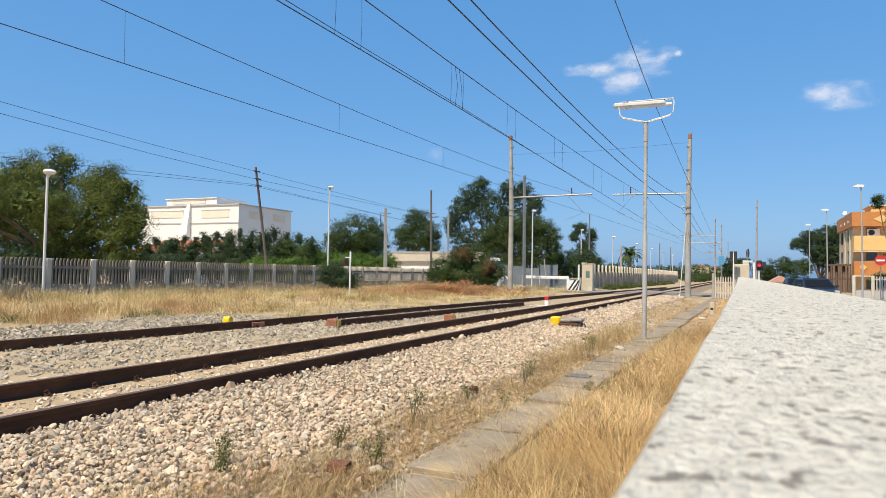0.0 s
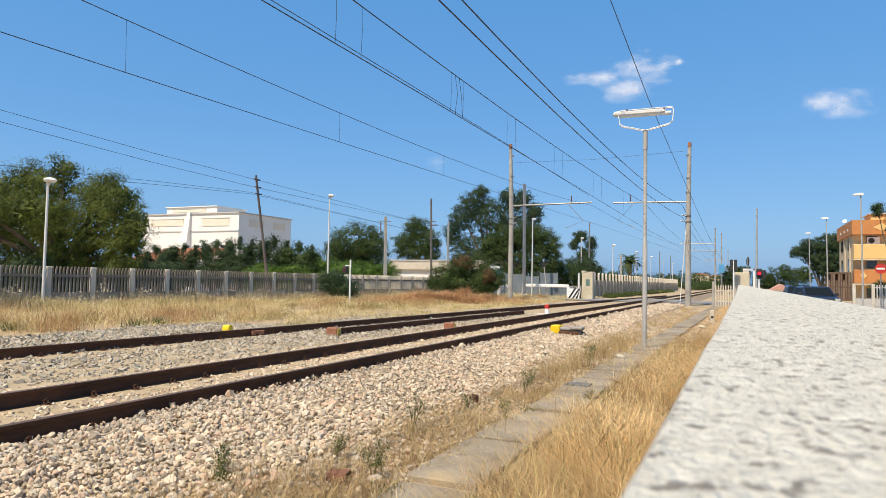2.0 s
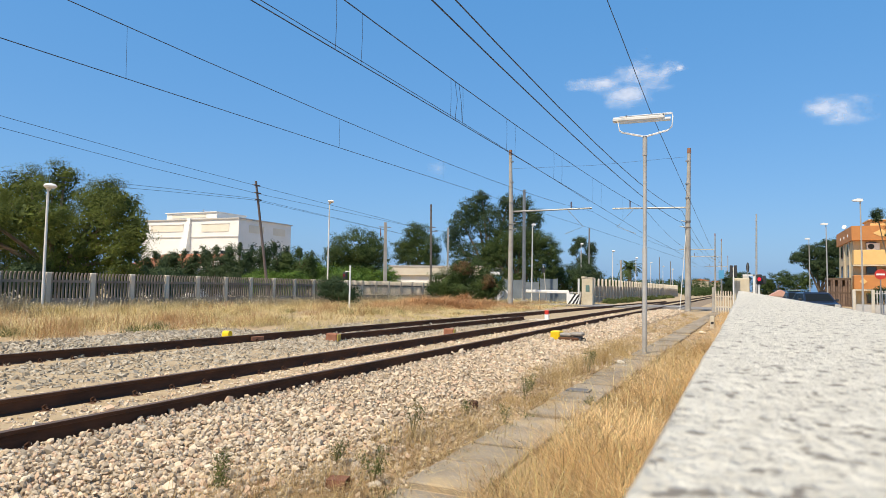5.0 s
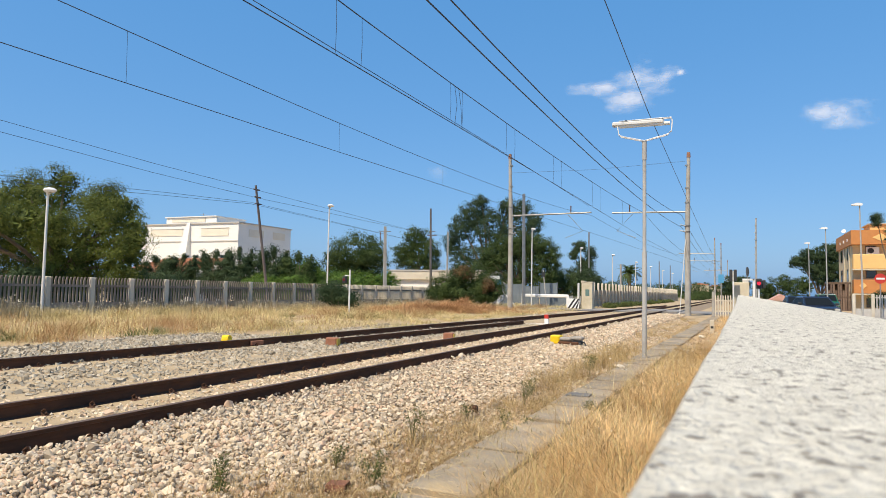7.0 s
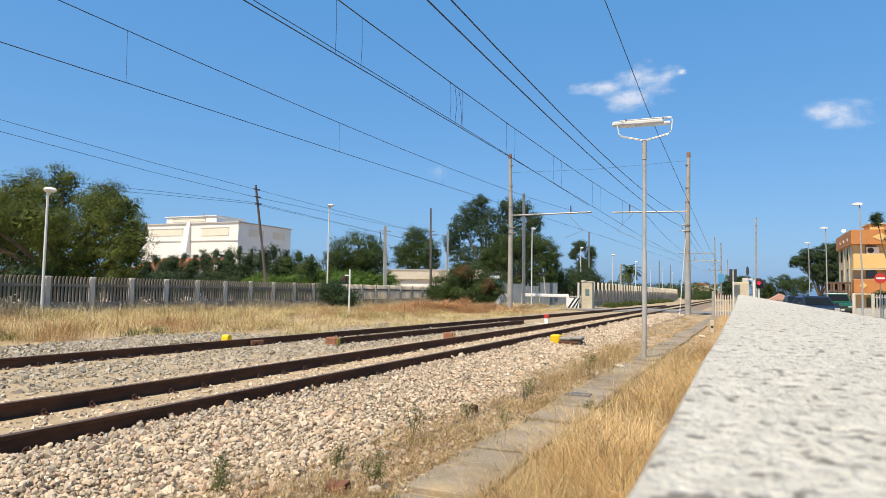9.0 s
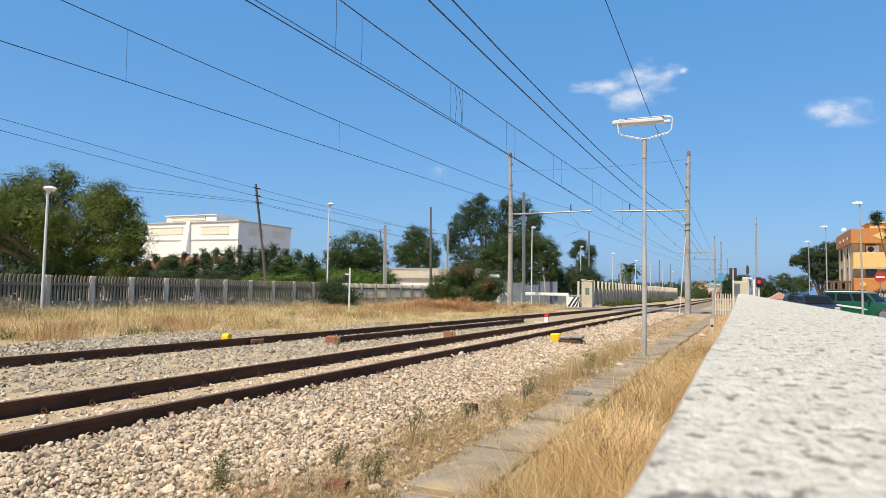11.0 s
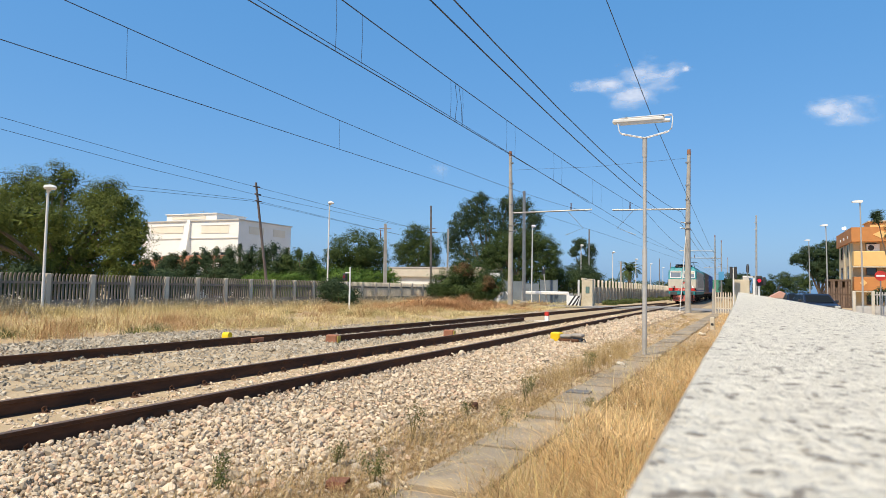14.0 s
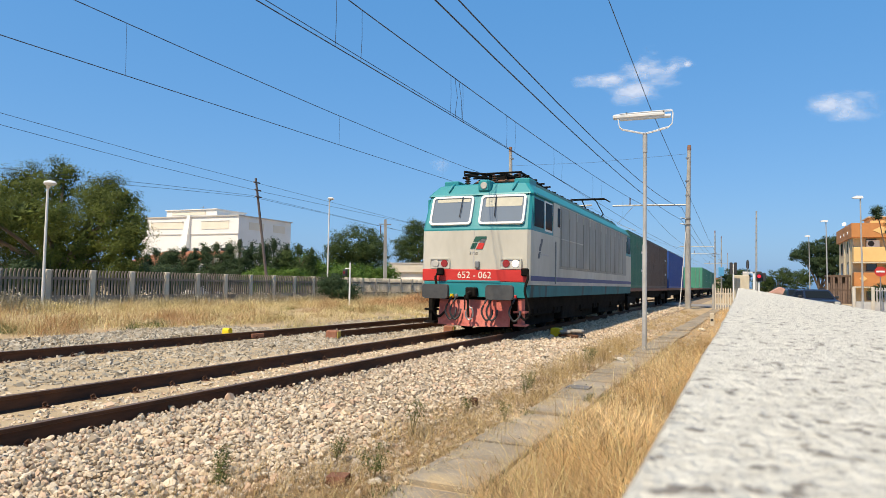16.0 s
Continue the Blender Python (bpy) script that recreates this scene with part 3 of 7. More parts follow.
def build_fence():
    fence = thing("fence", "long precast concrete palisade fence, grey and weathered, along dry grass", "fence")
    top = 1.70
    post_me = Shape().bbox(-0.10, 0.10, -0.11, 0.11, -0.1, top + 0.03, 0.02).mesh("post", CONCRETE_PALE)
    sl = Shape().add([(0.02, -0.036, 0.1), (0.02, 0.036, 0.1), (-0.02, 0.036, 0.1), (-0.02, -0.036, 0.1), (0.02, -0.036, top - 0.14), (0.02, 0.036, top - 0.14), (-0.02, 0.036, top - 0.14), (-0.02, -0.036, top - 0.14),
                      (0.07, -0.03, top - 0.02), (0.07, 0.03, top - 0.02), (0.03, 0.03, top), (0.03, -0.03, top)],
                     [(0, 1, 5, 4), (1, 2, 6, 5), (2, 3, 7, 6), (3, 0, 4, 7), (4, 5, 9, 8), (5, 6, 10, 9), (6, 7, 11, 10), (7, 4, 8, 11), (8, 9, 10, 11), (3, 2, 1, 0)]).mesh("slat", FENCE)
    # narrower slats for the far bays, in paler concrete to look sunlit
    sl_lit = Shape().prism([(-0.032, 0.1), (0.032, 0.1), (0.032, top - 0.1), (0.0, top), (-0.032, top - 0.1)], -0.025, 0.025, "x").mesh("slat", CONCRETE_PALE)
    step = 2.06
    for i in range(27):
        y = 8.0 + step * i
        part("post", post_me, CONCRETE_PALE, fence, at=pose(-26, y, 0.02))
        if i < 26:
            part("rail", Shape().box(-0.05, 0.03, 0.11, step - 0.11, 0.30, 0.62).box(-0.04, 0.025, 0.11, step - 0.11, 1.28, 1.38), FENCE, fence, at=pose(-26, y, 0.05))
            for k in range(11):
                part("slat", sl if i < 15 else sl_lit, FENCE, fence, at=pose(-26, y + 0.19 + k * 0.168, 0.05 + rng.uniform(-0.01, 0.01)))


build_fence()


def build_slab_fence():
    fence = thing("fence", "concrete slab fence with pale pointed posts behind the crossing", "fence")
    post_me = Shape().prism([(-0.09, 0), (0.09, 0), (0.09, 2.38), (0.0, 2.5), (-0.09, 2.38)], -0.09, 0.09, "x").mesh("post", CONCRETE_PALE)
    for i in range(46):
        y = 66.0 + 2.1 * i
        part("post", post_me, CONCRETE_PALE, fence, at=pose(-13.8, y, 0))
        for z in (0.1, 0.66, 1.22):
            part("panel", Shape().box(-0.04, 0.04, 0.09, 2.01, z, z + 0.54), SLAB_DARK, fence, at=pose(-13.84, y, 0))


SLAB_DARK = mat("brown_stained_slabs", (0.30, 0.235, 0.165), (0.42, 0.34, 0.25), rough=0.9, scale=1.5, vary=0.15)
build_slab_fence()

# ---- planting ----
LEAF_OLIVE = leaf_mat("olive_green_foliage", (0.070, 0.092, 0.026), (0.140, 0.160, 0.046))
LEAF_PINE = leaf_mat("deep_olive_foliage", (0.024, 0.042, 0.008), (0.165, 0.195, 0.036))
LEAF_DARK = leaf_mat("dark_green_foliage", (0.026, 0.050, 0.021), (0.066, 0.100, 0.040))
LEAF_MID = leaf_mat("mid_green_foliage", (0.034, 0.060, 0.016), (0.074, 0.108, 0.028))
LEAF_BRIGHT = leaf_mat("bright_green_hedge", (0.06, 0.12, 0.016), (0.12, 0.20, 0.032))
LEAF_RED = leaf_mat("reddish_dry_foliage", (0.12, 0.068, 0.032), (0.18, 0.115, 0.05))
STRAW = leaf_mat("dry_straw_grass", (0.38, 0.225, 0.085), (0.78, 0.545, 0.275), 0.15, 0.5)
STRAW_PALE = leaf_mat("pale_meadow_grass", (0.39, 0.305, 0.115), (0.75, 0.615, 0.33), 0.15, 0.35)
STRAW_BROWN = leaf_mat("brown_dead_brush", (0.34, 0.19, 0.09), (0.50, 0.31, 0.15), 0.2, 0.25)
STRAW_DULL = leaf_mat("dull_flattened_straw", (0.22, 0.132, 0.06), (0.43, 0.295, 0.145), 0.15, 0.4)
HEADS = leaf_mat("pale_weed_heads", (0.44, 0.40, 0.31), (0.62, 0.56, 0.45), 0.2, 0.3)
BRUSH = leaf_mat("orange_brown_brush", (0.38, 0.20, 0.09), (0.66, 0.41, 0.21), 0.2, 0.4)
STALK = leaf_mat("grey_brown_stalks", (0.20, 0.17, 0.105), (0.40, 0.33, 0.20), 0.2, 0.35)
STRAW_MIX = leaf_mat("tan_dry_tufts", (0.38, 0.26, 0.12), (0.58, 0.43, 0.21), 0.2, 0.25)
BARK = mat("bark", (0.12, 0.085, 0.055), (0.20, 0.15, 0.10), rough=0.95, scale=3.0, bump=0.6, stretch=(1, 1, 0.3))


def leaves(blobs, n, size, per=64, spread=0.34, hollow=0.5, inner=1.5):
    """Arrays of small leaf blades in clumps, spread over a set of ellipsoids (x, y, z, rx, ry, rz)."""
    b = np.array(blobs, float)
    w = (b[:, 3] * b[:, 4] * b[:, 5]) ** 0.75
    n = int(n * 5.0)
    nc = max(1, n // per)
    pick = rng.choice(len(b), nc, p=w / w.sum())
    d = rng.normal(size=(nc, 3))
    d /= np.linalg.norm(d, axis=1)[:, None]
    r = hollow + (1 - hollow) * rng.uniform(size=nc) ** 0.6
    c = b[pick, :3] + d * b[pick, 3:] * r[:, None] * (1 + 0.06 * rng.normal(size=(nc, 1)))
    clump = rng.lognormal(0, 0.2, nc) * spread * 1.15
    off = rng.normal(size=(nc * per, 3))
    off /= np.linalg.norm(off, axis=1)[:, None]
    off *= (rng.uniform(size=(nc * per, 1)) ** 0.45) * 1.4
    p = np.repeat(c, per, 0) + off * np.repeat(clump, per)[:, None] * np.array([1, 1, 0.72])
    out = off * 0.8 + np.repeat(d, per, 0) * 0.5 + np.array([0, 0, 0.35])
    size = size * np.ones(len(p))
    # broad inner sprays that close the crown
    ni = 380 * len(b) if inner else 0
    pi = rng.integers(0, len(b), ni)
    q = rng.normal(size=(ni, 3))
    q *= (0.78 * rng.uniform(size=ni) ** 0.4 / np.linalg.norm(q, axis=1))[:, None]
    p = np.concatenate([p, b[pi, :3] + q * b[pi, 3:]])
    size = np.concatenate([size, np.minimum(0.18 * b[pi, 3:].mean(1) * inner, 0.36)])
    m = len(p)
    out = np.concatenate([out, q]) + 0.38 * rng.normal(size=(m, 3))
    out /= np.linalg.norm(out, axis=1)[:, None]
    u = np.cross(out, rng.normal(size=(m, 3)))
    u /= np.linalg.norm(u, axis=1)[:, None]
    v = np.cross(out, u)
    v /= np.linalg.norm(v, axis=1)[:, None]
    s = (0.55 * size * np.minimum(rng.lognormal(0, 0.3, m), 1.6))[:, None]
    co = np.stack([p - u * s, p + v * s * 0.7, p + u * s], 1).reshape(-1, 3)
    return co, np.arange(m * 3).reshape(-1, 3)


def tree(name, label, category, base, blobs, n, size, material, trunk=0.2, spread=0.34, hollow=0.5, group="", extra=None, stems=1, per=64):
    """A trunk with limbs reaching into its crown of many small leaves; blobs are relative to the base."""
    ob = thing(name, label, category, pose(*base), group=group)
    s = Shape()
    for j in range(stems):
        ox, oy = (rng.uniform(-0.4, 0.4), rng.uniform(-0.4, 0.4)) if stems > 1 else (0, 0)
        low = min(b[2] for b in blobs) * 0.8
        s.tube([(ox, oy, -0.2), (ox + 0.05, oy, low * 0.5), (ox, oy + 0.05, max(low, 0.4))], [trunk * 1.25, trunk, trunk * 0.85], 8)
        for b in blobs:
            a, e = Vector((ox, oy, max(low, 0.35))), Vector(b[:3])
            mid = a.lerp(e, 0.5) + Vector((rng.uniform(-0.3, 0.3), rng.uniform(-0.3, 0.3), 0.15))
            s.tube([a, mid, e, e + Vector((rng.uniform(-0.3, 0.3) * b[3], rng.uniform(-0.3, 0.3) * b[4], 0.6 * b[5]))], [trunk * 0.6, trunk * 0.4, trunk * 0.2, trunk * 0.06], 6)
    part("trunk", s, BARK, ob, smooth=True)
    part("crown", big_mesh("crown", *leaves(blobs, n, size, per=per, spread=spread, hollow=hollow), material), material, ob)
    if extra:
        part(extra[0], big_mesh(extra[0], *leaves(extra[1], extra[2], size, spread=spread), extra[3]), extra[3], ob)
    return ob


def build_trees():
    tree("tree", "broad olive-green tree with an uneven open crown behind the fence", "tree", (-37.6, 27, 0.1),
         [(-6.0, 0.8, 6.4, 1.9, 1.7, 1.7), (-4.1, 0.8, 7.3, 1.3, 1.2, 1.2), (-0.8, 0.8, 7.6, 1.1, 1.0, 1.0), (-1.9, 0.8, 6.3, 1.7, 1.6, 1.6), (2.3, 0.8, 5.8, 1.4, 1.2, 1.3), (3.1, 0.8, 6.5, 1.0, 0.9, 0.9),
          (5.6, -0.3, 5.4, 1.3, 1.1, 1.2), (6.8, -0.3, 4.4, 1.0, 0.9, 0.9), (-2.9, -0.3, 4.4, 2.1, 1.9, 1.9), (0.5, -0.3, 4.0, 1.7, 1.6, 1.6), (4.0, -0.3, 4.0, 1.7, 1.5, 1.5), (6.4, -0.3, 3.5, 1.1, 1.0, 1.0),
          # the last three blobs are added in front to shade the space below
          (-10.5, 0.8, 6.4, 2.6, 2.5, 2.5), (-8.4, -0.3, 4.0, 2.7, 2.4, 2.5), (-2.2, -0.3, 2.5, 2.2, 2.0, 2.1), (2.3, -0.3, 2.5, 2.1, 1.9, 1.9), (6.0, -0.3, 2.5, 1.4, 1.3, 1.4), (-8.3, -0.3, 2.1, 2.7, 2.4, 2.2), (2.8, -3.4, 4.6, 1.7, 1.6, 1.1), (-1.2, -3.9, 4.9, 2.0, 1.8, 1.2), (-5.2, -4.0, 5.2, 2.0, 1.8, 1.3)], 36000, 0.10, LEAF_PINE, 0.28, 0.40, 0.74, per=200)
    # added shrubs that stand for the tree's shadowed inside
    for y, r in ((14.5, 1.2), (17.0, 1.5), (19.6, 1.3), (22.2, 1.5), (24.8, 1.3), (27.2, 1.2)):
        tree("shrub", "dense dark shrubs added to fill the shaded space under a tree", "shrub", (-35.0 + rng.uniform(-0.4, 0.4), y * 1.2, 0.05), [(0, 0, 0.8, 1.3, r, 0.8), (-0.4, 0.5, 1.6, 1.2, r, 0.8), (0.2, -0.8, 1.3, 1.0, 0.9, 0.7)], 2400, 0.11, LEAF_DARK, 0.05, 0.24, 0.5, group="undergrowth", stems=3)
    for x, h, n in ((-46.0, 3.9, 2200), (-42.6, 4.2, 2600), (-39.6, 4.5, 2800), (-36.6, 4.7, 3000), (-33.6, 4.6, 3000), (-31.2, 4.3, 2200)):
        tree("shrub", "tall dark green flowering shrub in front of a white house", "shrub", (x, 42 + rng.uniform(-0.5, 0.5), 0.1),
             [(0, 0, h * 0.36, 1.7, 1.3, h * 0.34), (0.9, 0.2, h * 0.66, 0.7, 0.7, h * 0.2), (-0.8, -0.2, h * 0.72, 0.6, 0.6, h * 0.22), (0.1, 0, h * 0.88, 0.3, 0.3, h * 0.14), (1.3, 0, h * 0.84, 0.2, 0.2, h * 0.1)], n, 0.14, LEAF_DARK if x < -33 else LEAF_MID, 0.07, 0.26, 0.4, group="shrubs", stems=3)
    tree("tree", "rounded mid-green tree behind a clipped hedge", "tree", (-37.0, 60, 0.1), [(0, 0, 5.0, 3.2, 3, 2.2), (-2, 0, 4.0, 2, 2, 1.8), (2, 0, 4.2, 1.9, 2, 1.7), (0, 0, 2.6, 3.4, 2, 1.4)], 6500, 0.16, LEAF_MID, 0.22)
    tree("tree", "tall wispy tree with bare branches behind a low house", "tree", (-40.0, 80, 0.1), [(0, 0, 8.3, 1.7, 1.7, 1.6), (-1.6, 0, 6.2, 2.0, 2, 1.7), (1.8, 0, 6.4, 1.7, 2, 1.6), (0.5, 0, 4.5, 3.2, 2, 1.5)], 5200, 0.17, LEAF_MID, 0.25)
    tree("shrub", "low yellowish green shrub behind the fence", "shrub", (-43.5, 60, 0.1), [(0, 0, 2.6, 2.6, 2, 1.7), (-2.5, 0, 2.4, 1.8, 2, 1.4), (2.4, 0, 2.0, 1.5, 1.5, 1.3)], 4200, 0.15, LEAF_BRIGHT, 0.1, stems=3)
    tree("shrub", "low leafy green shrubs behind the fence", "shrub", (-30.5, 40, 0.1), [(-2.2, 0, 1.3, 1.9, 1, 1.1), (0.4, 0, 1.4, 1.9, 1, 1.0), (2.0, 3, 1.5, 1.9, 1, 1.2), (2.0, 6, 1.4, 1.7, 1, 1.1)], 5200, 0.13, LEAF_BRIGHT, 0.06, 0.25, stems=3)
    tree("hedge", "dense clipped dark green hedge behind the fence", "hedge", (-31.0, 52, 0.1), [(-2.4, 0, 1.7, 1.5, 0.9, 1.35), (-0.9, 0, 1.7, 1.5, 0.9, 1.4), (0.7, 0, 1.7, 1.5, 0.9, 1.4), (2.2, 0, 1.7, 1.2, 0.9, 1.35)], 5600, 0.10, LEAF_BRIGHT, 0.08, 0.18, 0.65, stems=4)
    tree("tree", "tall dark green poplar-like tree with twin crowns", "tree", (-30.0, 80.5, 0.1),
         [(-1.8, 0, 11.6, 1.9, 1.7, 1.9), (-0.9, 0, 13.0, 0.9, 0.9, 0.8), (-3.4, 0, 9.4, 2.0, 2, 2.0), (-4.9, 0, 7.4, 1.5, 1.5, 1.7), (0.2, 0, 9.6, 2.4, 2, 2.4), (2.6, 0, 12.0, 1.3, 1.3, 1.5), (4.6, 0, 11.6, 1.3, 1.3, 1.3),
          (6.2, 0, 10.0, 1.2, 1.2, 1.3), (4.0, 0, 9.0, 2.4, 2, 2.4), (-2.0, 0, 5.5, 3.2, 2.2, 2.4), (2.5, 0, 5.6, 3.2, 2, 2.4), (6.0, 0, 7.0, 1.6, 1.5, 1.8), (0.5, 0, 3.0, 4.0, 2, 1.8)], 15000, 0.16, LEAF_DARK, 0.35, 0.34, 0.6)
    tree("tree", "broad dome-shaped dark green tree beside the crossing", "tree", (-22.2, 68.8, 0.1),
         [(-1.6, 0, 6.0, 1.9, 1.8, 1.6), (0.3, 0, 6.4, 1.8, 1.8, 1.5), (2.2, 0, 6.2, 1.7, 1.7, 1.5), (3.6, 0, 5.1, 1.4, 1.4, 1.5), (-3.3, 0, 4.8, 1.4, 1.5, 1.6), (-0.5, 0, 4.0, 3.0, 2, 1.9), (2.6, 0, 3.6, 2.2, 1.8, 1.9), (0.5, 0, 2.0, 3.6, 1.6, 1.6)],
         12500, 0.115, LEAF_MID, 0.28, 0.30, 0.66, per=110)
    tree("shrub", "large tangled shrub with reddish dry twigs among green leaves", "shrub", (-21.3, 52, 0.05),
         [(0, 0, 2.5, 1.9, 1.6, 1.35), (-1.8, 0, 1.6, 1.7, 1.4, 1.3), (1.9, 0, 1.5, 1.6, 1.4, 1.3), (0.3, -0.5, 1.1, 2.9, 1.5, 1.0), (-2.9, 0, 1.0, 0.8, 1, 0.8)], 7500, 0.11, LEAF_MID, 0.1, 0.26, 0.45, stems=4,
         extra=("dry_foliage", [(0.2, -0.9, 2.9, 1.2, 0.8, 0.8), (2.4, -1.0, 1.8, 0.8, 0.7, 0.7)], 260, LEAF_RED))
    tree("shrub", "low dark green shrub in front of the fence", "shrub", (-22.6, 34.5, 0.25), [(-0.2, 0, 0.95, 1.1, 0.9, 0.75), (0.6, 0, 0.6, 0.9, 0.8, 0.6)], 2600, 0.085, LEAF_DARK, 0.05, 0.2, 0.4, stems=3)
    tree("tree", "slim tree with a thin patchy crown", "tree", (-21.0, 95, 0.1), [(-0.3, 0, 8.0, 1.0, 1.1, 0.9), (-1.2, 0, 6.9, 0.8, 0.9, 0.8), (1.3, 0, 7.0, 0.9, 0.9, 0.8), (0.6, 0, 5.4, 1.2, 1.2, 0.9), (-0.6, 0, 3.8, 1.8, 1.3, 1.4), (0.6, 0, 2.2, 2.2, 1.3, 1.6)], 4200, 0.16, LEAF_DARK, 0.18)
    tree("tree", "dark green scrub tree behind grey gates", "tree", (-16.0, 76, 0.1), [(-0.4, 0, 2.6, 1.5, 1.5, 1.8), (-0.3, 4, 2.0, 1.4, 1.5, 1.6)], 2600, 0.15, LEAF_DARK, 0.12)
    tree("shrub", "dense dark green bushes behind grey gates", "shrub", (-17.9, 71.5, 0.1), [(0, 0, 1.8, 2.0, 1.6, 1.7), (-1.0, 0.5, 3.0, 1.3, 1.2, 1.1)], 2600, 0.14, LEAF_MID, 0.08, 0.28, stems=3)
    tree("tree", "umbrella pine with a flat dark crown", "tree", (10.2, 112, 0), [(-2.6, 0, 6.6, 1.6, 1.6, 0.9), (-0.8, 0, 7.6, 1.8, 1.8, 1.1), (1.4, 0, 8.0, 2.0, 1.8, 1.3), (3.2, 0, 7.6, 1.7, 1.6, 1.4), (-0.5, 0, 5.6, 2.0, 1.8, 0.9), (2.2, 0, 5.4, 2.3, 1.8, 1.6), (3.0, 0, 3.4, 1.8, 1.8, 1.6), (0.2, 0, 4.2, 1.8, 1.6, 1.4), (1.2, 0, 6.6, 2.6, 1.8, 1.4), (4.4, 0, 5.6, 1.7, 1.6, 1.8), (4.4, 0, 2.6, 1.9, 1.6, 1.8), (2.2, 0, 1.6, 1.6, 1.4, 1.3)], 12500, 0.17, LEAF_DARK, 0.3, 0.3)
    tree("tree", "sparse conifer with drooping branches beside an orange house", "tree", (10.6, 62, 0), [(-0.9, 0, 7.6, 0.45, 0.5, 0.6), (0.3, 0, 6.6, 0.7, 0.8, 1.0), (0.9, 0, 5.4, 1.0, 0.8, 1.3), (0.8, 0, 3.9, 0.9, 0.9, 1.3)], 3600, 0.10, LEAF_DARK, 0.12, 0.2)
    for x, y, r, h in ((3.6, 150, 2.3, 4.2), (6.3, 150, 2.9, 5.8), (9.6, 150, 2.9, 5.6), (-2.0, 120, 1.6, 4.6), (-0.6, 118, 1.4, 4.8)):
        tree("tree", "small rounded green tree along the road", "tree", (x, y, 0), [(0, 0, h * 0.55, r, r, h * 0.42), (r * 0.5, 0, h * 0.7, r * 0.6, r * 0.6, h * 0.3)], 1500, 0.2, LEAF_DARK if y < 140 else LEAF_MID, 0.15, group="road trees")


build_trees()


def build_palm():
    ob = thing("palm_tree", "tall palm with a dense head of arching fronds", "palm", pose(-19.0, 125, 0))
    part("trunk", Shape().tube([(0, 0, -0.2), (0.1, 0, 2.5), (0, 0, 5.0)], [0.35, 0.28, 0.33], 10), BARK, ob, smooth=True)
    frond = Shape()
    for k in range(9):
        r0, r1 = k * 0.28, (k + 1) * 0.28
        z = lambda r: 0.9 * r - 0.42 * r * r
        w0, w1 = 0.42 * math.sin(0.35 + k * 0.28), 0.42 * math.sin(0.35 + (k + 1) * 0.28)
        for sgn in (-1, 1):
            for j in range(3):
                a, b = r0 + (r1 - r0) * j / 3, r0 + (r1 - r0) * (j + 0.55) / 3
                frond.add([(a, 0, z(a)), (b, 0, z(b)), (b + 0.15, sgn * max(0.12, w1), z(b) - 0.15), (a + 0.15, sgn * max(0.12, w0), z(a) - 0.15)], [(0, 1, 2, 3)])
    me = frond.mesh("frond", LEAF_MID)
    for i in range(34):
        part("frond", me, LEAF_MID, ob, at=pose(0, 0, 5.0 + 0.012 * i, 0, rng.uniform(-45, 40), i * 137.5))


build_palm()


def build_far_woods():
    blobs = []
    for i in range(70):
        y = 125 + i * 3.2
        blobs.append((-16 - rng.uniform(2, 9) - 0.03 * y, y, rng.uniform(1.0, 2.2), rng.uniform(2, 4), 3, rng.uniform(1.4, 2.6)))
    for i in range(26):
        blobs.append((-60 + i * 2.2, 330 + rng.uniform(-20, 20), 3.0, 6, 6, rng.uniform(3, 5)))
    for i in range(30):
        blobs.append((-15 + rng.uniform(0, 6), 175 + i * 4.5, rng.uniform(0.6, 1.4), 2.2, 3, rng.uniform(1.0, 2.0)))
    for i in range(22):
        blobs.append((-120 + i * 4, 130 + rng.uniform(-10, 10), 2.5, 5, 4, rng.uniform(2, 3.5)))
    tagged(new("woods", big_mesh("woods", *leaves(blobs, 20000, 0.36, spread=0.7, hollow=0.55), LEAF_MID)), "belt of distant green trees and bushes", "trees", kind="stuff")
    low = [(-11.6 - rng.uniform(0, 1.6), 66 + i * 1.9, 0.15, 0.8, 1.0, rng.uniform(0.2, 0.55)) for i in range(34)]
    tagged(new("weeds", big_mesh("weeds", *leaves(low, 1700, 0.08, spread=0.16, hollow=0.3), LEAF_OLIVE)), "low grey-green weeds at the foot of a fence", "weeds", kind="stuff")


build_far_woods()


def blades(x, y, z, h, w, lean, curl=0.5, a=None):
    """Bent grass blades: arrays of vertices and triangles."""
    n = len(x)
    a = rng.uniform(0, 2 * np.pi, n) if a is None else a
    d = np.stack([np.cos(a), np.sin(a), np.zeros(n)], 1)
    s = np.stack([-d[:, 1], d[:, 0], np.zeros(n)], 1)
    base = np.stack([x, y, z], 1)
    l = (lean * rng.uniform(0.2, 1.0, n) * h)[:, None]
    up = np.array([0, 0, 1.0])
    hh, ww = h[:, None], w[:, None]
    p0, p1 = base - s * ww, base + s * ww
    m = base + up * hh * 0.6 + d * l * curl
    p2, p3 = m - s * ww * 0.75, m + s * ww * 0.75
    t = base + up * hh + d * l
    co = np.stack([p0, p1, p2, p3, t], 1).reshape(-1, 3)
    q = np.arange(n)[:, None] * 5
    return co, np.concatenate([q + [0, 1, 3], q + [0, 3, 2], q + [2, 3, 4]], 1).reshape(-1, 3)


def patchy(x, y, f, seed):
    return np.array([noise.noise((a * f, b * f, seed)) for a, b in zip(x, y)])


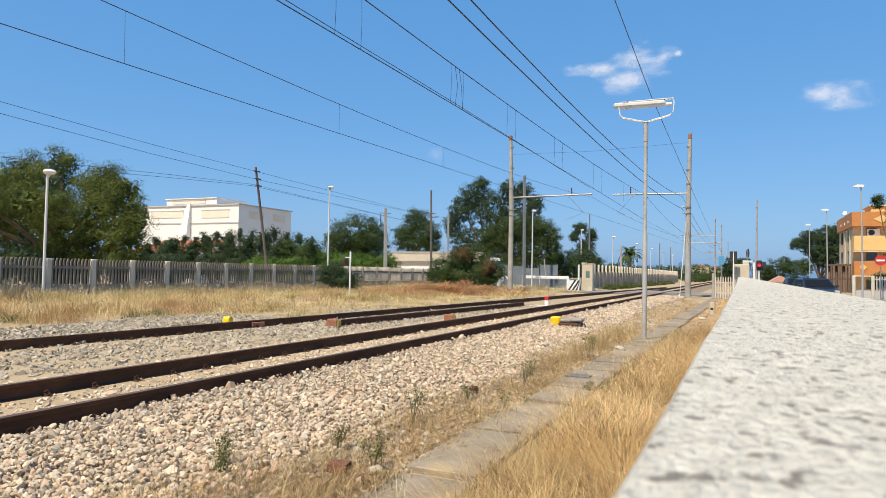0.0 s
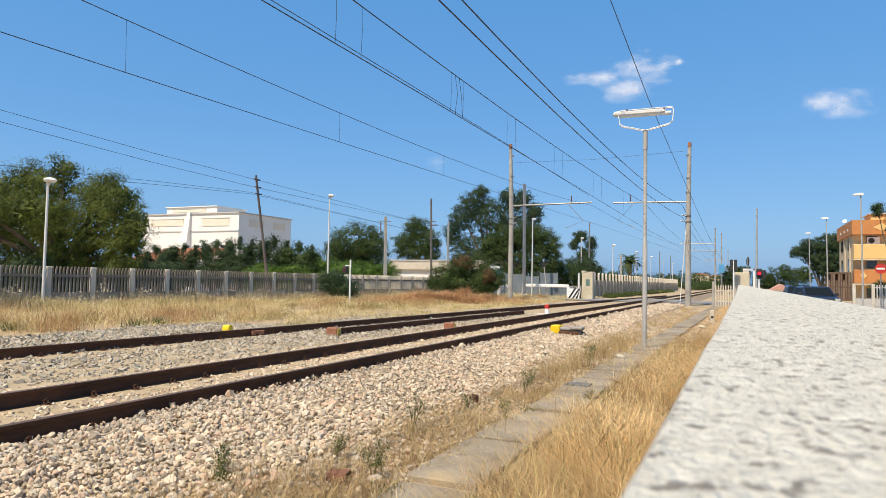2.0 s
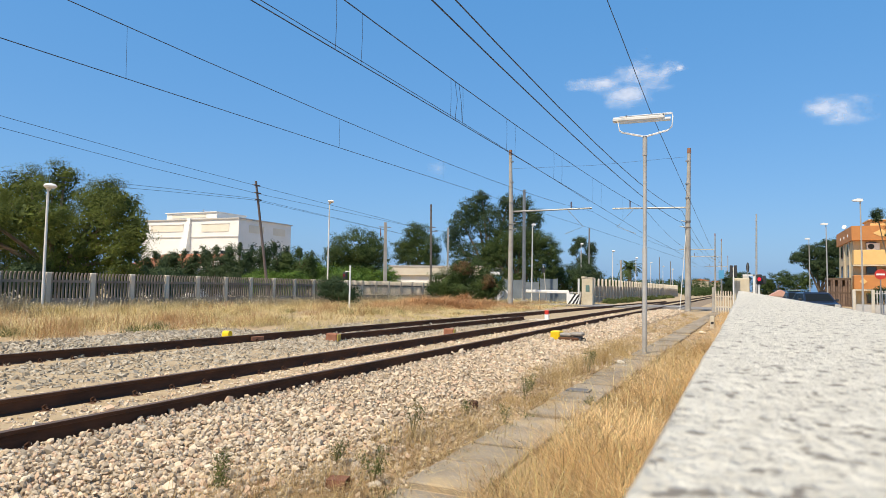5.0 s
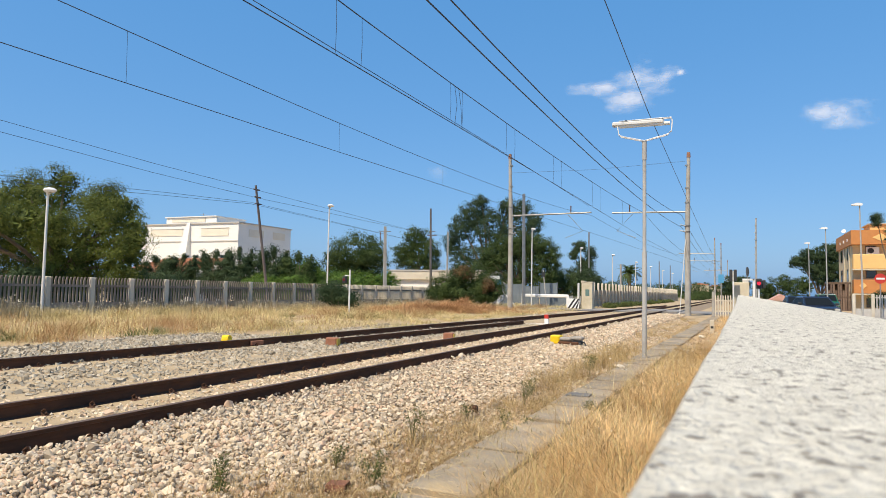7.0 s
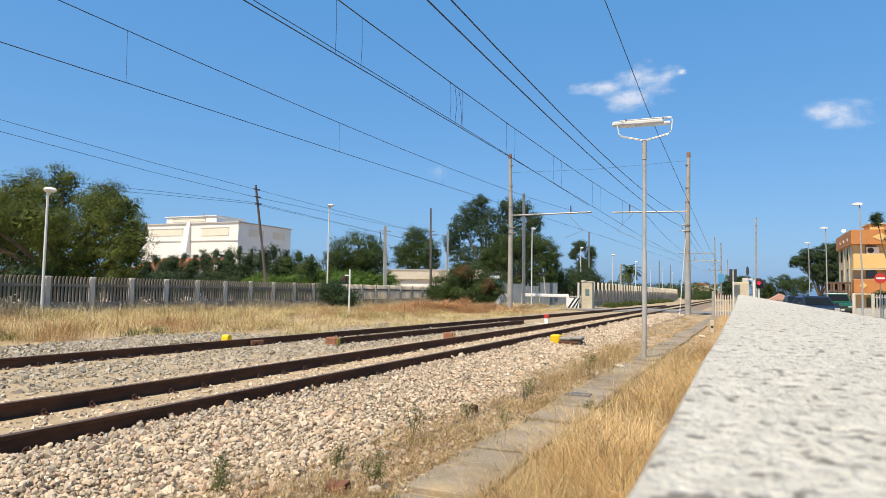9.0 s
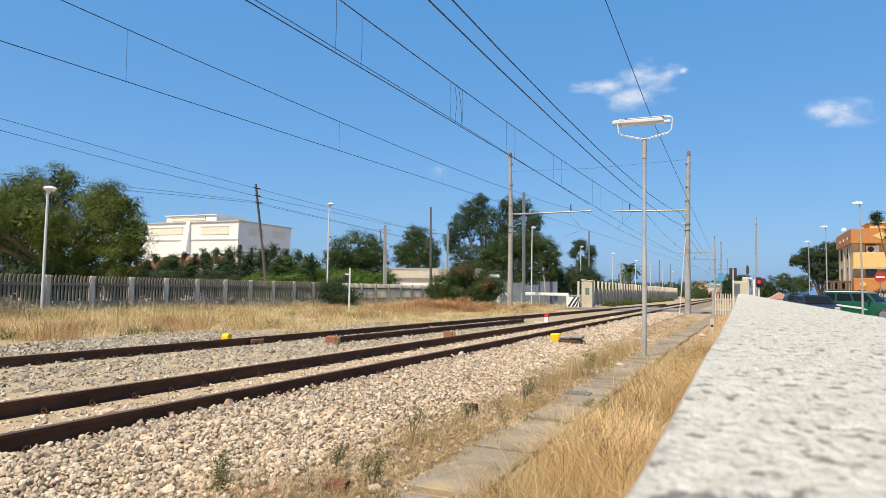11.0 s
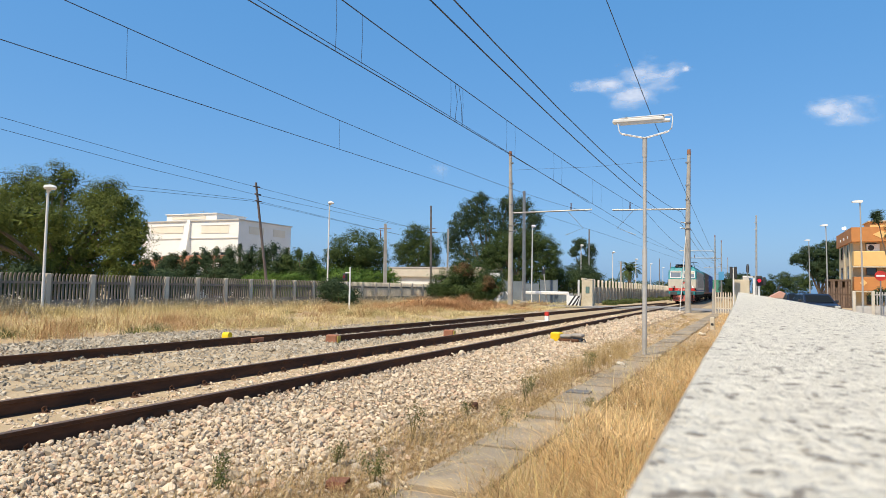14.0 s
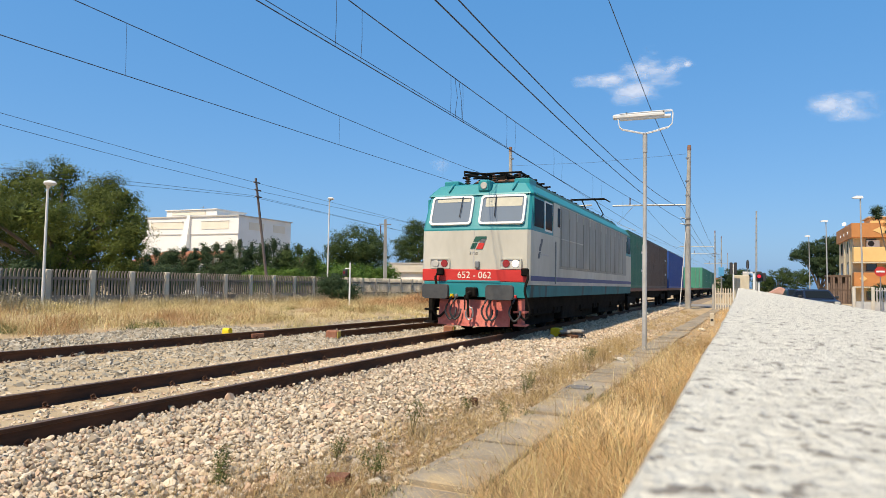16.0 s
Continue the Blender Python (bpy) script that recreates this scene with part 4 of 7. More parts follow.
def build_grass():
    n = 88000
    x, y = rng.uniform(-25.8, -12.6, n), 3 + 62 * rng.uniform(size=n) ** 1.25
    g = patchy(x, y, 0.5, 1.0)
    keep = (g + rng.normal(0, 0.12, n) > -0.20)
    keep &= x < -14.9 + 0.16 * np.clip(y - 12, 0, 14) + 0.5 * patchy(x, y, 0.9, 4.0)
    x, y, g = x[keep], y[keep], g[keep]
    z = np.array([ground_z(a, b) for a, b in zip(x, y)]) - 0.02
    h = np.clip(0.14 + 0.17 * np.clip((-14 - x) / 9, 0, 1) + 0.42 * g + rng.normal(0, 0.07, len(x)), 0.05, 0.7)
    tagged(new("meadow_grass", big_mesh("meadow_grass", *blades(x, y, z, h, 0.003 + rng.uniform(0, 0.0045, len(x)), 3.3, 0.35), STRAW_PALE)), "tall pale dry meadow grass before the fence", "grass", kind="stuff")
    n = 14000
    x, y = -25.8 + 3.0 * rng.uniform(size=n) ** 1.6, rng.uniform(7, 52, n)
    keep = patchy(x, y, 0.6, 7.0) + rng.normal(0, 0.15, n) > -0.05
    x, y = x[keep], y[keep]
    n = len(x)
    h = rng.uniform(0.35, 0.95, n) * (0.85 + 0.5 * patchy(x, y, 0.5, 8.0))
    tagged(new("dry_stalks", big_mesh("dry_stalks", *blades(x, y, np.full(n, 0.05), h, np.full(n, 0.009), 0.7), STALK)), "tall brown seed stalks along the fence", "grass", kind="stuff")
    k = rng.integers(0, n, 5200)
    co = np.stack([x[k], y[k], 0.05 + h[k] * rng.uniform(0.55, 1.0, len(k))], 1) + rng.normal(0, 0.05, (len(k), 3))
    co = np.stack([co + rng.normal(0, 0.026, co.shape) for _ in range(3)], 1).reshape(-1, 3)
    tagged(new("weed_heads", big_mesh("weed_heads", co, np.arange(len(co)).reshape(-1, 3), HEADS)), "pale dry flower heads on weeds along the fence", "weeds", kind="stuff")
    nt = 150
    cx, cy = rng.uniform(-25, -15, nt), rng.uniform(8, 55, nt)
    per = 130
    x, y = np.repeat(cx, per) + rng.normal(size=nt * per) * 0.28, np.repeat(cy, per) + rng.normal(size=nt * per) * 0.45
    h = np.repeat(rng.uniform(0.2, 0.66, nt), per) * rng.uniform(0.4, 1.1, nt * per)
    tagged(new("meadow_tufts", big_mesh("meadow_tufts", *blades(x, y, np.full(len(x), 0.03), h, np.full(len(x), 0.0045), 1.3), STRAW_BROWN)), "taller brown tufts in a dry meadow", "grass", kind="stuff")
    cx, cy = rng.uniform(-20, -15, 26), rng.uniform(9, 40, 26)
    x, y = np.repeat(cx, per) + rng.normal(size=26 * per) * 0.16, np.repeat(cy, per) + rng.normal(size=26 * per) * 0.2
    tagged(new("green_tufts", big_mesh("green_tufts", *blades(x, y, np.full(len(x), 0.02), rng.uniform(0.08, 0.34, len(x)), np.full(len(x), 0.005), 1.0), LEAF_OLIVE)), "small green tufts in a dry meadow", "grass", kind="stuff")
    # strip between path and wall
    n = 84000
    y = 1.8 + 46 * rng.uniform(size=n) ** 2.0
    x = rng.uniform(-1.95, -0.10, n) - 0.004 * y
    g = patchy(x, y, 1.4, 5.0)
    dens = np.clip((x + 1.72 + 0.12 * np.clip((5.6 - y) / 1.0, 0, 1) + 0.5 * patchy(x * 0, y, 0.9, 3.0)) / 0.45, 0.0, 1)
    keep = rng.uniform(size=n) < dens * (0.62 + 1.7 * g)
    keep &= ~((y > 16) & (rng.uniform(size=n) < 0.6))
    x, y, g = x[keep], y[keep], g[keep]
    h = np.clip(0.13 + 0.27 * np.clip((x + 1.6) / 0.8, 0, 1) + 0.36 * g + rng.normal(0, 0.08, len(x)), 0.04, 0.62) * np.where(y > 16, 0.55, 1.0)
    tagged(new("dry_grass", big_mesh("dry_grass", *blades(x, y, np.full(len(x), -0.02), h, 0.0008 + rng.uniform(0, 0.0014, len(x)), 2.3, 0.25, 9 * patchy(x, y, 1.6, 11.0) + rng.normal(0, 1.3, len(x))), STRAW)), "golden dry grass between path and wall", "grass", kind="stuff")
    # seed heads
    k = rng.choice(len(x), 2600)
    xs, ys, hs = x[k], y[k], h[k] * 1.1
    co, tri = blades(xs + rng.normal(0, 0.03, len(k)), ys + rng.normal(0, 0.03, len(k)), hs * 0.8, np.full(len(k), 0.035), np.full(len(k), 0.003), 0.8)
    tagged(new("seed_heads", big_mesh("seed_heads", co, tri, STRAW_PALE)), "pale seed heads on dry grass", "grass", kind="stuff")
    # long single straws that arch over the path and the shorter grass
    n = 5200
    y = 2.2 + 13 * rng.uniform(size=n) ** 1.7
    x = rng.uniform(-1.60, -0.15, n)
    keep = patchy(x, y, 2.6, 5.0) > 0.02
    x, y = x[keep], y[keep]
    h = rng.uniform(0.22, 0.60, len(x))
    co, tri = blades(x, y, np.full(len(x), 0.0), h, 0.0012 + rng.uniform(0, 0.0016, len(x)), 1.9, 0.3, 9 * patchy(x, y, 2.2, 3.0) + rng.normal(0, 0.9, len(x)))
    tagged(new("straws", big_mesh("straws", co, tri, STRAW_PALE)), "long pale straws arching over dry grass", "grass", kind="stuff")
    tip = np.repeat(co.reshape(-1, 5, 3)[:, 4], 3, 0) + rng.normal(0, 1, (len(x) * 3, 3)) * np.repeat(0.0018 + 0.0006 * y, 3)[:, None]
    tagged(new("straw_heads", big_mesh("straw_heads", tip, np.arange(len(tip)).reshape(-1, 3), HEADS)), "small pale dry heads on long straws", "grass", kind="stuff")
    # fallen straws lying across path and grass
    n = 1500
    y = 3.2 + 13 * rng.uniform(size=n) ** 1.3
    x = np.where(rng.uniform(size=n) < 0.5, rng.uniform(-2.75, -2.1, n), rng.uniform(-1.95, -0.3, n))
    tagged(new("fallen_straws", big_mesh("fallen_straws", *blades(x, y, np.full(n, 0.045), rng.uniform(0.02, 0.07, n), np.full(n, 0.0018), 9.0, 0.5, rng.normal(0.4, 1.0, n)), STRAW_PALE)), "loose straws fallen across path and grass", "grass", kind="stuff")
    # upright straw along the path's far side, up to the lamp
    nt, per = 34, 85
    cy = 9.6 + 8.0 * rng.uniform(size=nt)
    cx = -2.42 - 0.5 * rng.uniform(size=nt) ** 1.6
    x, y = np.repeat(cx, per) + rng.normal(size=nt * per) * 0.09, np.repeat(cy, per) + rng.normal(size=nt * per) * 0.16
    h = np.repeat(rng.uniform(0.16, 0.46, nt), per) * rng.uniform(0.5, 1.15, nt * per)
    tagged(new("path_straw", big_mesh("path_straw", *blades(x, y, np.full(len(x), 0.0), h, np.full(len(x), 0.0015), 0.9, 0.4), STRAW_MIX)), "upright tan straw along the path", "grass", kind="stuff")
    # pale dry heads over the whole meadow
    n = 9000
    x, y = rng.uniform(-25.5, -14.5, n), rng.uniform(5, 50, n)
    keep = patchy(x, y, 0.5, 1.0) > -0.05
    x, y = x[keep], y[keep]
    co = np.stack([x, y, 0.14 + 0.3 * rng.uniform(size=len(x))], 1)
    co = np.stack([co + rng.normal(0, 0.014, co.shape) for _ in range(3)], 1).reshape(-1, 3)
    tagged(new("meadow_heads", big_mesh("meadow_heads", co, np.arange(len(co)).reshape(-1, 3), STRAW_PALE)), "feathery pale heads over a dry meadow", "grass", kind="stuff")
    # tufts on the edge of the ballast
    cx = rng.uniform(-3.4, -2.15, 150)
    cy = 2.6 + 40 * rng.uniform(size=150) ** 1.7
    r = rng.uniform(0.10, 0.34, 150)
    per = 95
    x = np.repeat(cx, per) + rng.normal(size=150 * per) * np.repeat(r, per) * 0.55
    y = np.repeat(cy, per) + rng.normal(size=150 * per) * np.repeat(r, per)
    h = np.repeat(rng.uniform(0.06, 0.24, 150), per) * rng.uniform(0.5, 1.2, 150 * per)
    tagged(new("grass_tufts", big_mesh("grass_tufts", *blades(x, y, np.full(len(x), 0.0), h, np.full(len(x), 0.0016), 1.4), STRAW_MIX)), "low brown dry tufts on the ballast edge", "grass", kind="stuff")
    # flattened brown grass lying over the stones beside the path
    nt, per = 125, 120
    cy = 3.0 + 9.0 * rng.uniform(size=nt) ** 1.7
    cx = -2.32 - 0.75 * rng.uniform(size=nt) ** 1.5
    x = np.repeat(cx, per) + rng.normal(size=nt * per) * 0.13
    y = np.repeat(cy, per) + rng.normal(size=nt * per) * 0.20
    k = nt * per // 3
    x = np.concatenate([x, rng.uniform(-2.35, -1.0, k)])
    y = np.concatenate([y, 10.5 + 26 * rng.uniform(size=k) ** 1.4])
    nt = len(x) // per + 1
    h = np.repeat(rng.uniform(0.025, 0.10, nt), per)[:len(x)] * rng.uniform(0.5, 1.3, len(x))
    tagged(new("flattened_grass", big_mesh("flattened_grass", *blades(x, y, np.full(len(x), 0.01), h, 0.0009 + rng.uniform(0, 0.0012, len(x)), 3.2, 0.4), STRAW_DULL)), "flattened brown dry grass beside the path", "grass", kind="stuff")
    # dull brown clumps and soil litter among the golden grass
    nt, per = 280, 110
    cy = 2.4 + 16 * rng.uniform(size=nt) ** 1.5
    cx = rng.uniform(-1.55, -0.2, nt) - 0.004 * cy
    x, y = np.repeat(cx, per) + rng.normal(size=nt * per) * 0.07, np.repeat(cy, per) + rng.normal(size=nt * per) * 0.12
    h = np.repeat(rng.uniform(0.08, 0.40, nt), per) * rng.uniform(0.4, 1.15, nt * per)
    tagged(new("brown_tufts", big_mesh("brown_tufts", *blades(x, y, np.full(len(x), -0.01), h, 0.0008 + rng.uniform(0, 0.001, len(x)), 2.0, 0.3), STRAW_DULL)), "dull brown clumps among golden dry grass", "grass", kind="stuff")
    # green moss and seedlings in the path's edges
    nt, per = 46, 60
    cy = 3.2 + 12 * rng.uniform(size=nt)
    cx = np.where(rng.uniform(size=nt) < 0.7, -1.64, -2.26) + 0.004 * cy
    x, y = np.repeat(cx, per) + rng.normal(size=nt * per) * 0.05, np.repeat(cy, per) + rng.normal(size=nt * per) * 0.12
    tagged(new("moss_tufts", big_mesh("moss_tufts", *blades(x, y, np.full(len(x), 0.02), rng.uniform(0.015, 0.06, len(x)), np.full(len(x), 0.003), 1.2), LEAF_OLIVE)), "small green tufts at the path's edge", "grass", kind="stuff")
    n = 15000
    x, y = rng.uniform(-22.5, -15.5, n), rng.uniform(38, 50.5, n)
    keep = (patchy(x, y, 0.4, 9.0) > -0.1)
    x, y = x[keep], y[keep]
    z = np.array([ground_z(a, b) for a, b in zip(x, y)])
    tagged(new("dead_brush", big_mesh("dead_brush", *blades(x, y, z, rng.uniform(0.12, 0.42, len(x)), np.full(len(x), 0.006), 2.2), STRAW_BROWN)), "brown dead brush in front of a shrub", "brush", kind="stuff")
    n = 9000
    u, v = rng.normal(size=n), rng.normal(size=n)
    x, y = -17.0 + 1.7 * u + 0.5 * v, 38.2 + 1.7 * u - 0.6 * v
    z = 0.03 + 0.70 * np.exp(-0.5 * (u * u * 0.7 + v * v)) * rng.uniform(0, 1, n) * (1 + 0.8 * patchy(x, y, 1.1, 6.0))
    tagged(new("brush_heap", big_mesh("brush_heap", *blades(x, y, z, rng.uniform(0.08, 0.34, n), np.full(n, 0.011), 3.0), BRUSH)), "heap of cut orange-brown dead brush on dry grass", "brush", kind="stuff")
    # short straw litter over the meadow floor and siding edges
    n = 16000
    x, y = rng.uniform(-13.6, -11.9, n), rng.uniform(16, 60, n)
    keep = patchy(x, y, 0.7, 2.0) > 0.05
    x, y = x[keep], y[keep]
    tagged(new("short_grass", big_mesh("short_grass", *blades(x, y, np.full(len(x), 0.02), rng.uniform(0.05, 0.18, len(x)), np.full(len(x), 0.006), 1.0), STRAW_PALE)), "short dry grass beside the siding", "grass", kind="stuff")


build_grass()


def weed(x, y, h, n, material, label):
    n = int(n * 0.55)
    ob = thing("weed", label, "weed", pose(x, y, 0.0), group="weeds by the path")
    blobs = []
    for j in range(4):
        a = rng.uniform(0, 6.28)
        e = (0.28 * h * math.cos(a), 0.28 * h * math.sin(a), h * rng.uniform(0.7, 1.0))
        part("stem", Shape().tube([(0, 0, -0.03), (e[0] * 0.4, e[1] * 0.4, e[2] * 0.5), e], [0.006, 0.005, 0.002], 5), STEM, ob)
        blobs += [(e[0] * k, e[1] * k, e[2] * k, 0.05, 0.05, 0.12 * h) for k in (0.5, 0.75, 1.0)]
    part("leaves", big_mesh("leaves", *leaves(blobs, n, 0.014, per=12, spread=0.035, hollow=0.2, inner=0.0), material), material, ob)


STEM = mat("dry_stem", (0.22, 0.19, 0.09), (0.30, 0.24, 0.12), rough=0.9)
for args in ((-2.95, 5.9, 0.34, 240), (-2.75, 9.2, 0.30, 160), (-2.6, 8.4, 0.36, 160), (-2.45, 11.6, 0.4, 200), (-2.5, 4.35, 0.28, 300), (-3.05, 4.7, 0.2, 220), (-3.55, 3.9, 0.22, 260),
             (-3.3, 3.7, 0.16, 200), (-2.65, 12.6, 0.34, 200), (-2.35, 6.9, 0.2, 150), (-1.72, 8.3, 0.16, 160), (-2.9, 7.2, 0.16, 150)):
    weed(*args, LEAF_OLIVE, "small grey-green weed growing through stones")


# ---- lamps and poles ----
def mushroom_lamp(x, y, h, label, z=0.0, r=0.25, lean=0.0):
    ob = thing("street_lamp", label, "street lamp", pose(x, y, z, ry=lean), group="platform lamps")
    part("pole", Shape().tube([(0, 0, -0.2), (0, 0, h * 0.3), (0, 0, h)], [0.06, 0.055, 0.045], 10), PALE, ob, smooth=True)
    part("lamp_head", Shape().tube([(0.12, 0, h - 0.02), (0.12, 0, h + 0.06), (0.12, 0, h + 0.13), (0.12, 0, h + 0.17)], [r * 0.75, r, r * 0.8, r * 0.25], 16), WHITE, ob, smooth=True)
    part("collar", Shape().tube([(0, 0, h - 0.12), (0.06, 0, h)], [0.065, 0.1], 10), PALE, ob, smooth=True)


mushroom_lamp(-25.6, 17.85, 5.05, "white mushroom-headed lamp post beside the fence", 0.1)
mushroom_lamp(-27.5, 40.7, 7.3, "white mushroom-headed lamp post among shrubs", 0.1, 0.24)
mushroom_lamp(-18.1, 60.5, 7.3, "slim white lamp post by the crossing", 0.0, 0.23)
mushroom_lamp(-19.0, 85.2, 7.1, "slim white lamp post behind the pillar", 0.0, 0.23)
for yy in (90.9, 112.0, 131.0, 152.0, 173.0):
    mushroom_lamp(-16.0, yy, 6.5, "slim white lamp post behind the slab fence", 0.0, 0.25)


def fluorescent_lamp():
    ob = thing("fluorescent_lamp", "slim pole with a horizontal tube light on a white bracket", "lamp", pose(-2.02, 15.49, 0))
    part("pole", Shape().tube([(0, 0, -0.2), (0, 0, 2.4), (0, 0, 2.42), (0, 0, 4.5)], [0.052, 0.052, 0.042, 0.042], 12).tube([(0, 0, 4.5), (0, 0, 4.95)], 0.052, 12), PALE_GREY, ob, smooth=True)
    d = Vector((0.585, 0.08, 0)).normalized()
    rot = Matrix.Rotation(math.atan2(d.y, d.x), 4, "Z")
    br = Shape()
    for yo in (-0.05, 0.05):
        br.tube([(0, yo, 4.93), (0.5, yo, 5.06), (0.58, yo, 5.14), (0.6, yo, 5.36), (0.58, yo, 5.44), (-0.55, yo, 5.40), (-0.6, yo, 5.33), (-0.56, yo, 5.10), (-0.5, yo, 5.05), (0, yo, 4.93)], 0.012, 6, m=rot)
    part("bracket", br, WHITE, ob)
    lamp = part("tube_housing", Shape().bbox(-0.57, 0.57, -0.07, 0.07, 5.30, 5.41, 0.03, m=rot @ Matrix.Rotation(radians(-1.5), 4, "Y")), PALE, ob)
    part("diffuser", Shape().tube([(-0.55, 0, 5.29), (0.55, 0, 5.32)], 0.045, 10, m=rot), DIFFUSER, lamp, smooth=True)
    for xx in (-0.42, 0.38):
        part("clip", Shape().box(xx, xx + 0.03, -0.075, 0.075, 5.40, 5.425, m=rot), BLACK, lamp)


PALE_GREY = mat("pale_grey_paint", (0.33, 0.315, 0.285), (0.42, 0.40, 0.37), rough=0.5, scale=4.0)
DIFFUSER = mat("milky_plastic", (0.75, 0.75, 0.72), (0.68, 0.68, 0.66), rough=0.35)
fluorescent_lamp()

post("telegraph_pole", "leaning dark wooden telegraph pole with crossarms", "pole", (-30.1, 37.5, 0.05), 8.3, 0.11, 0.075, WOOD_POLE, (-0.05, -1.75))
tele = bpy.data.objects["telegraph_pole"]
for zz, yy in ((8.0, -1.69), (7.5, -1.58), (7.05, -1.49)):
    part("crossarm", Shape().box(-0.05, 0.05, -0.3, 0.3, -0.04, 0.04), WOOD_POLE, tele, at=pose(0, yy, zz))
dpole = post("concrete_pole", "square tapered concrete pole with hanging insulators", "pole", (-27.0, 48.4, 0.05), 6.6, 0.20, 0.13, CONCRETE, (-0.1, -0.05), 4)
insulator(dpole, (-0.4, -0.3, 6.1), (-0.4, -0.3, 5.4))
part("crossarm", Shape().tube([(-0.5, -0.4, 6.2), (0.3, 0.2, 6.2)], 0.04, 6), GALV, dpole)
sp = post("steel_pole", "thin dark steel pole beside a low white house", "pole", (-25.4, 53.9, 0.05), 8.7, 0.12, 0.08, DARK_STEEL, (-0.15, -0.05), 6)
part("crossarm", Shape().box(-0.5, 0.5, -0.04, 0.04, 6.25, 6.33).box(-0.3, 0.3, -0.04, 0.04, 6.6, 6.66), DARK_STEEL, sp)
hp = post("steel_mast", "grey steel H-section mast beside the crossing", "mast", (-18.6, 59.7, 0), 10.6, 0.17, 0.14, GALV, (-0.1, 0), 4)
part("base_plate", Shape().bbox(-0.3, 0.3, -0.3, 0.3, 0, 0.3, 0.03), CONCRETE, hp)
post("steel_mast", "thin grey mast behind the crossing pillar", "mast", (-19.4, 92.0, 0), 9.8, 0.12, 0.10, GALV)
post("concrete_pole", "distant tapered concrete pole", "pole", (-16.4, 100.0, 0), 5.7, 0.16, 0.13, CONCRETE, (0, 0), 8)
for px_, py_ in ((-15.4, 140.0), (-15.2, 160.0)):
    post("steel_mast", "distant thin grey mast", "mast", (px_, py_, 0), 8.0, 0.12, 0.10, GALV, (0, 0), 6)
banded = post("steel_mast", "tall slim pale grey mast beside the road", "mast", (0.93, 60.0, 0), 7.8, 0.085, 0.06, PALE_GREY, (0.05, 0), 8)
for k in range(9):
    part("rung", Shape().box(-0.09, 0.10, -0.09, -0.075, 2.4 + k * 0.6, 2.45 + k * 0.6), PALE_GREY, banded)
post("concrete_pole", "slim concrete pole rising between trees", "pole", (-29.2, 66.0, 0), 7.8, 0.13, 0.10, CONCRETE, (0, 0), 8)
blue_sign = post("signpost", "blue square sign on a thin grey post", "sign", (-2.9, 103.0, 0), 4.0, 0.05, 0.05, GALV, (0, 0), 8)
part("board", Shape().bbox(-0.36, 0.36, -0.09, -0.05, 3.2, 4.4, 0.02), mat("faded_blue_board", (0.06, 0.28, 0.50), (0.09, 0.33, 0.55), rough=0.5), blue_sign)

# ---- level crossing ----
ASPHALT = mat("worn_asphalt", (0.20, 0.185, 0.165), (0.28, 0.26, 0.24), rough=0.9, scale=1.2, bump=0.3, bump_scale=80)
GREYBLUE = mat("grey_blue_sheet_metal", (0.13, 0.16, 0.18), (0.18, 0.21, 0.235), rough=0.5, scale=1.0)
PILLAR = mat("beige_plaster", (0.50, 0.42, 0.29), (0.62, 0.54, 0.40), rough=0.9, scale=1.5, bump=0.3, spots=((0.36, 0.30, 0.21), 2.5, 0.62))
SIGN_BLUE = mat("sign_blue", (0.03, 0.22, 0.42), (0.04, 0.25, 0.46), rough=0.4)


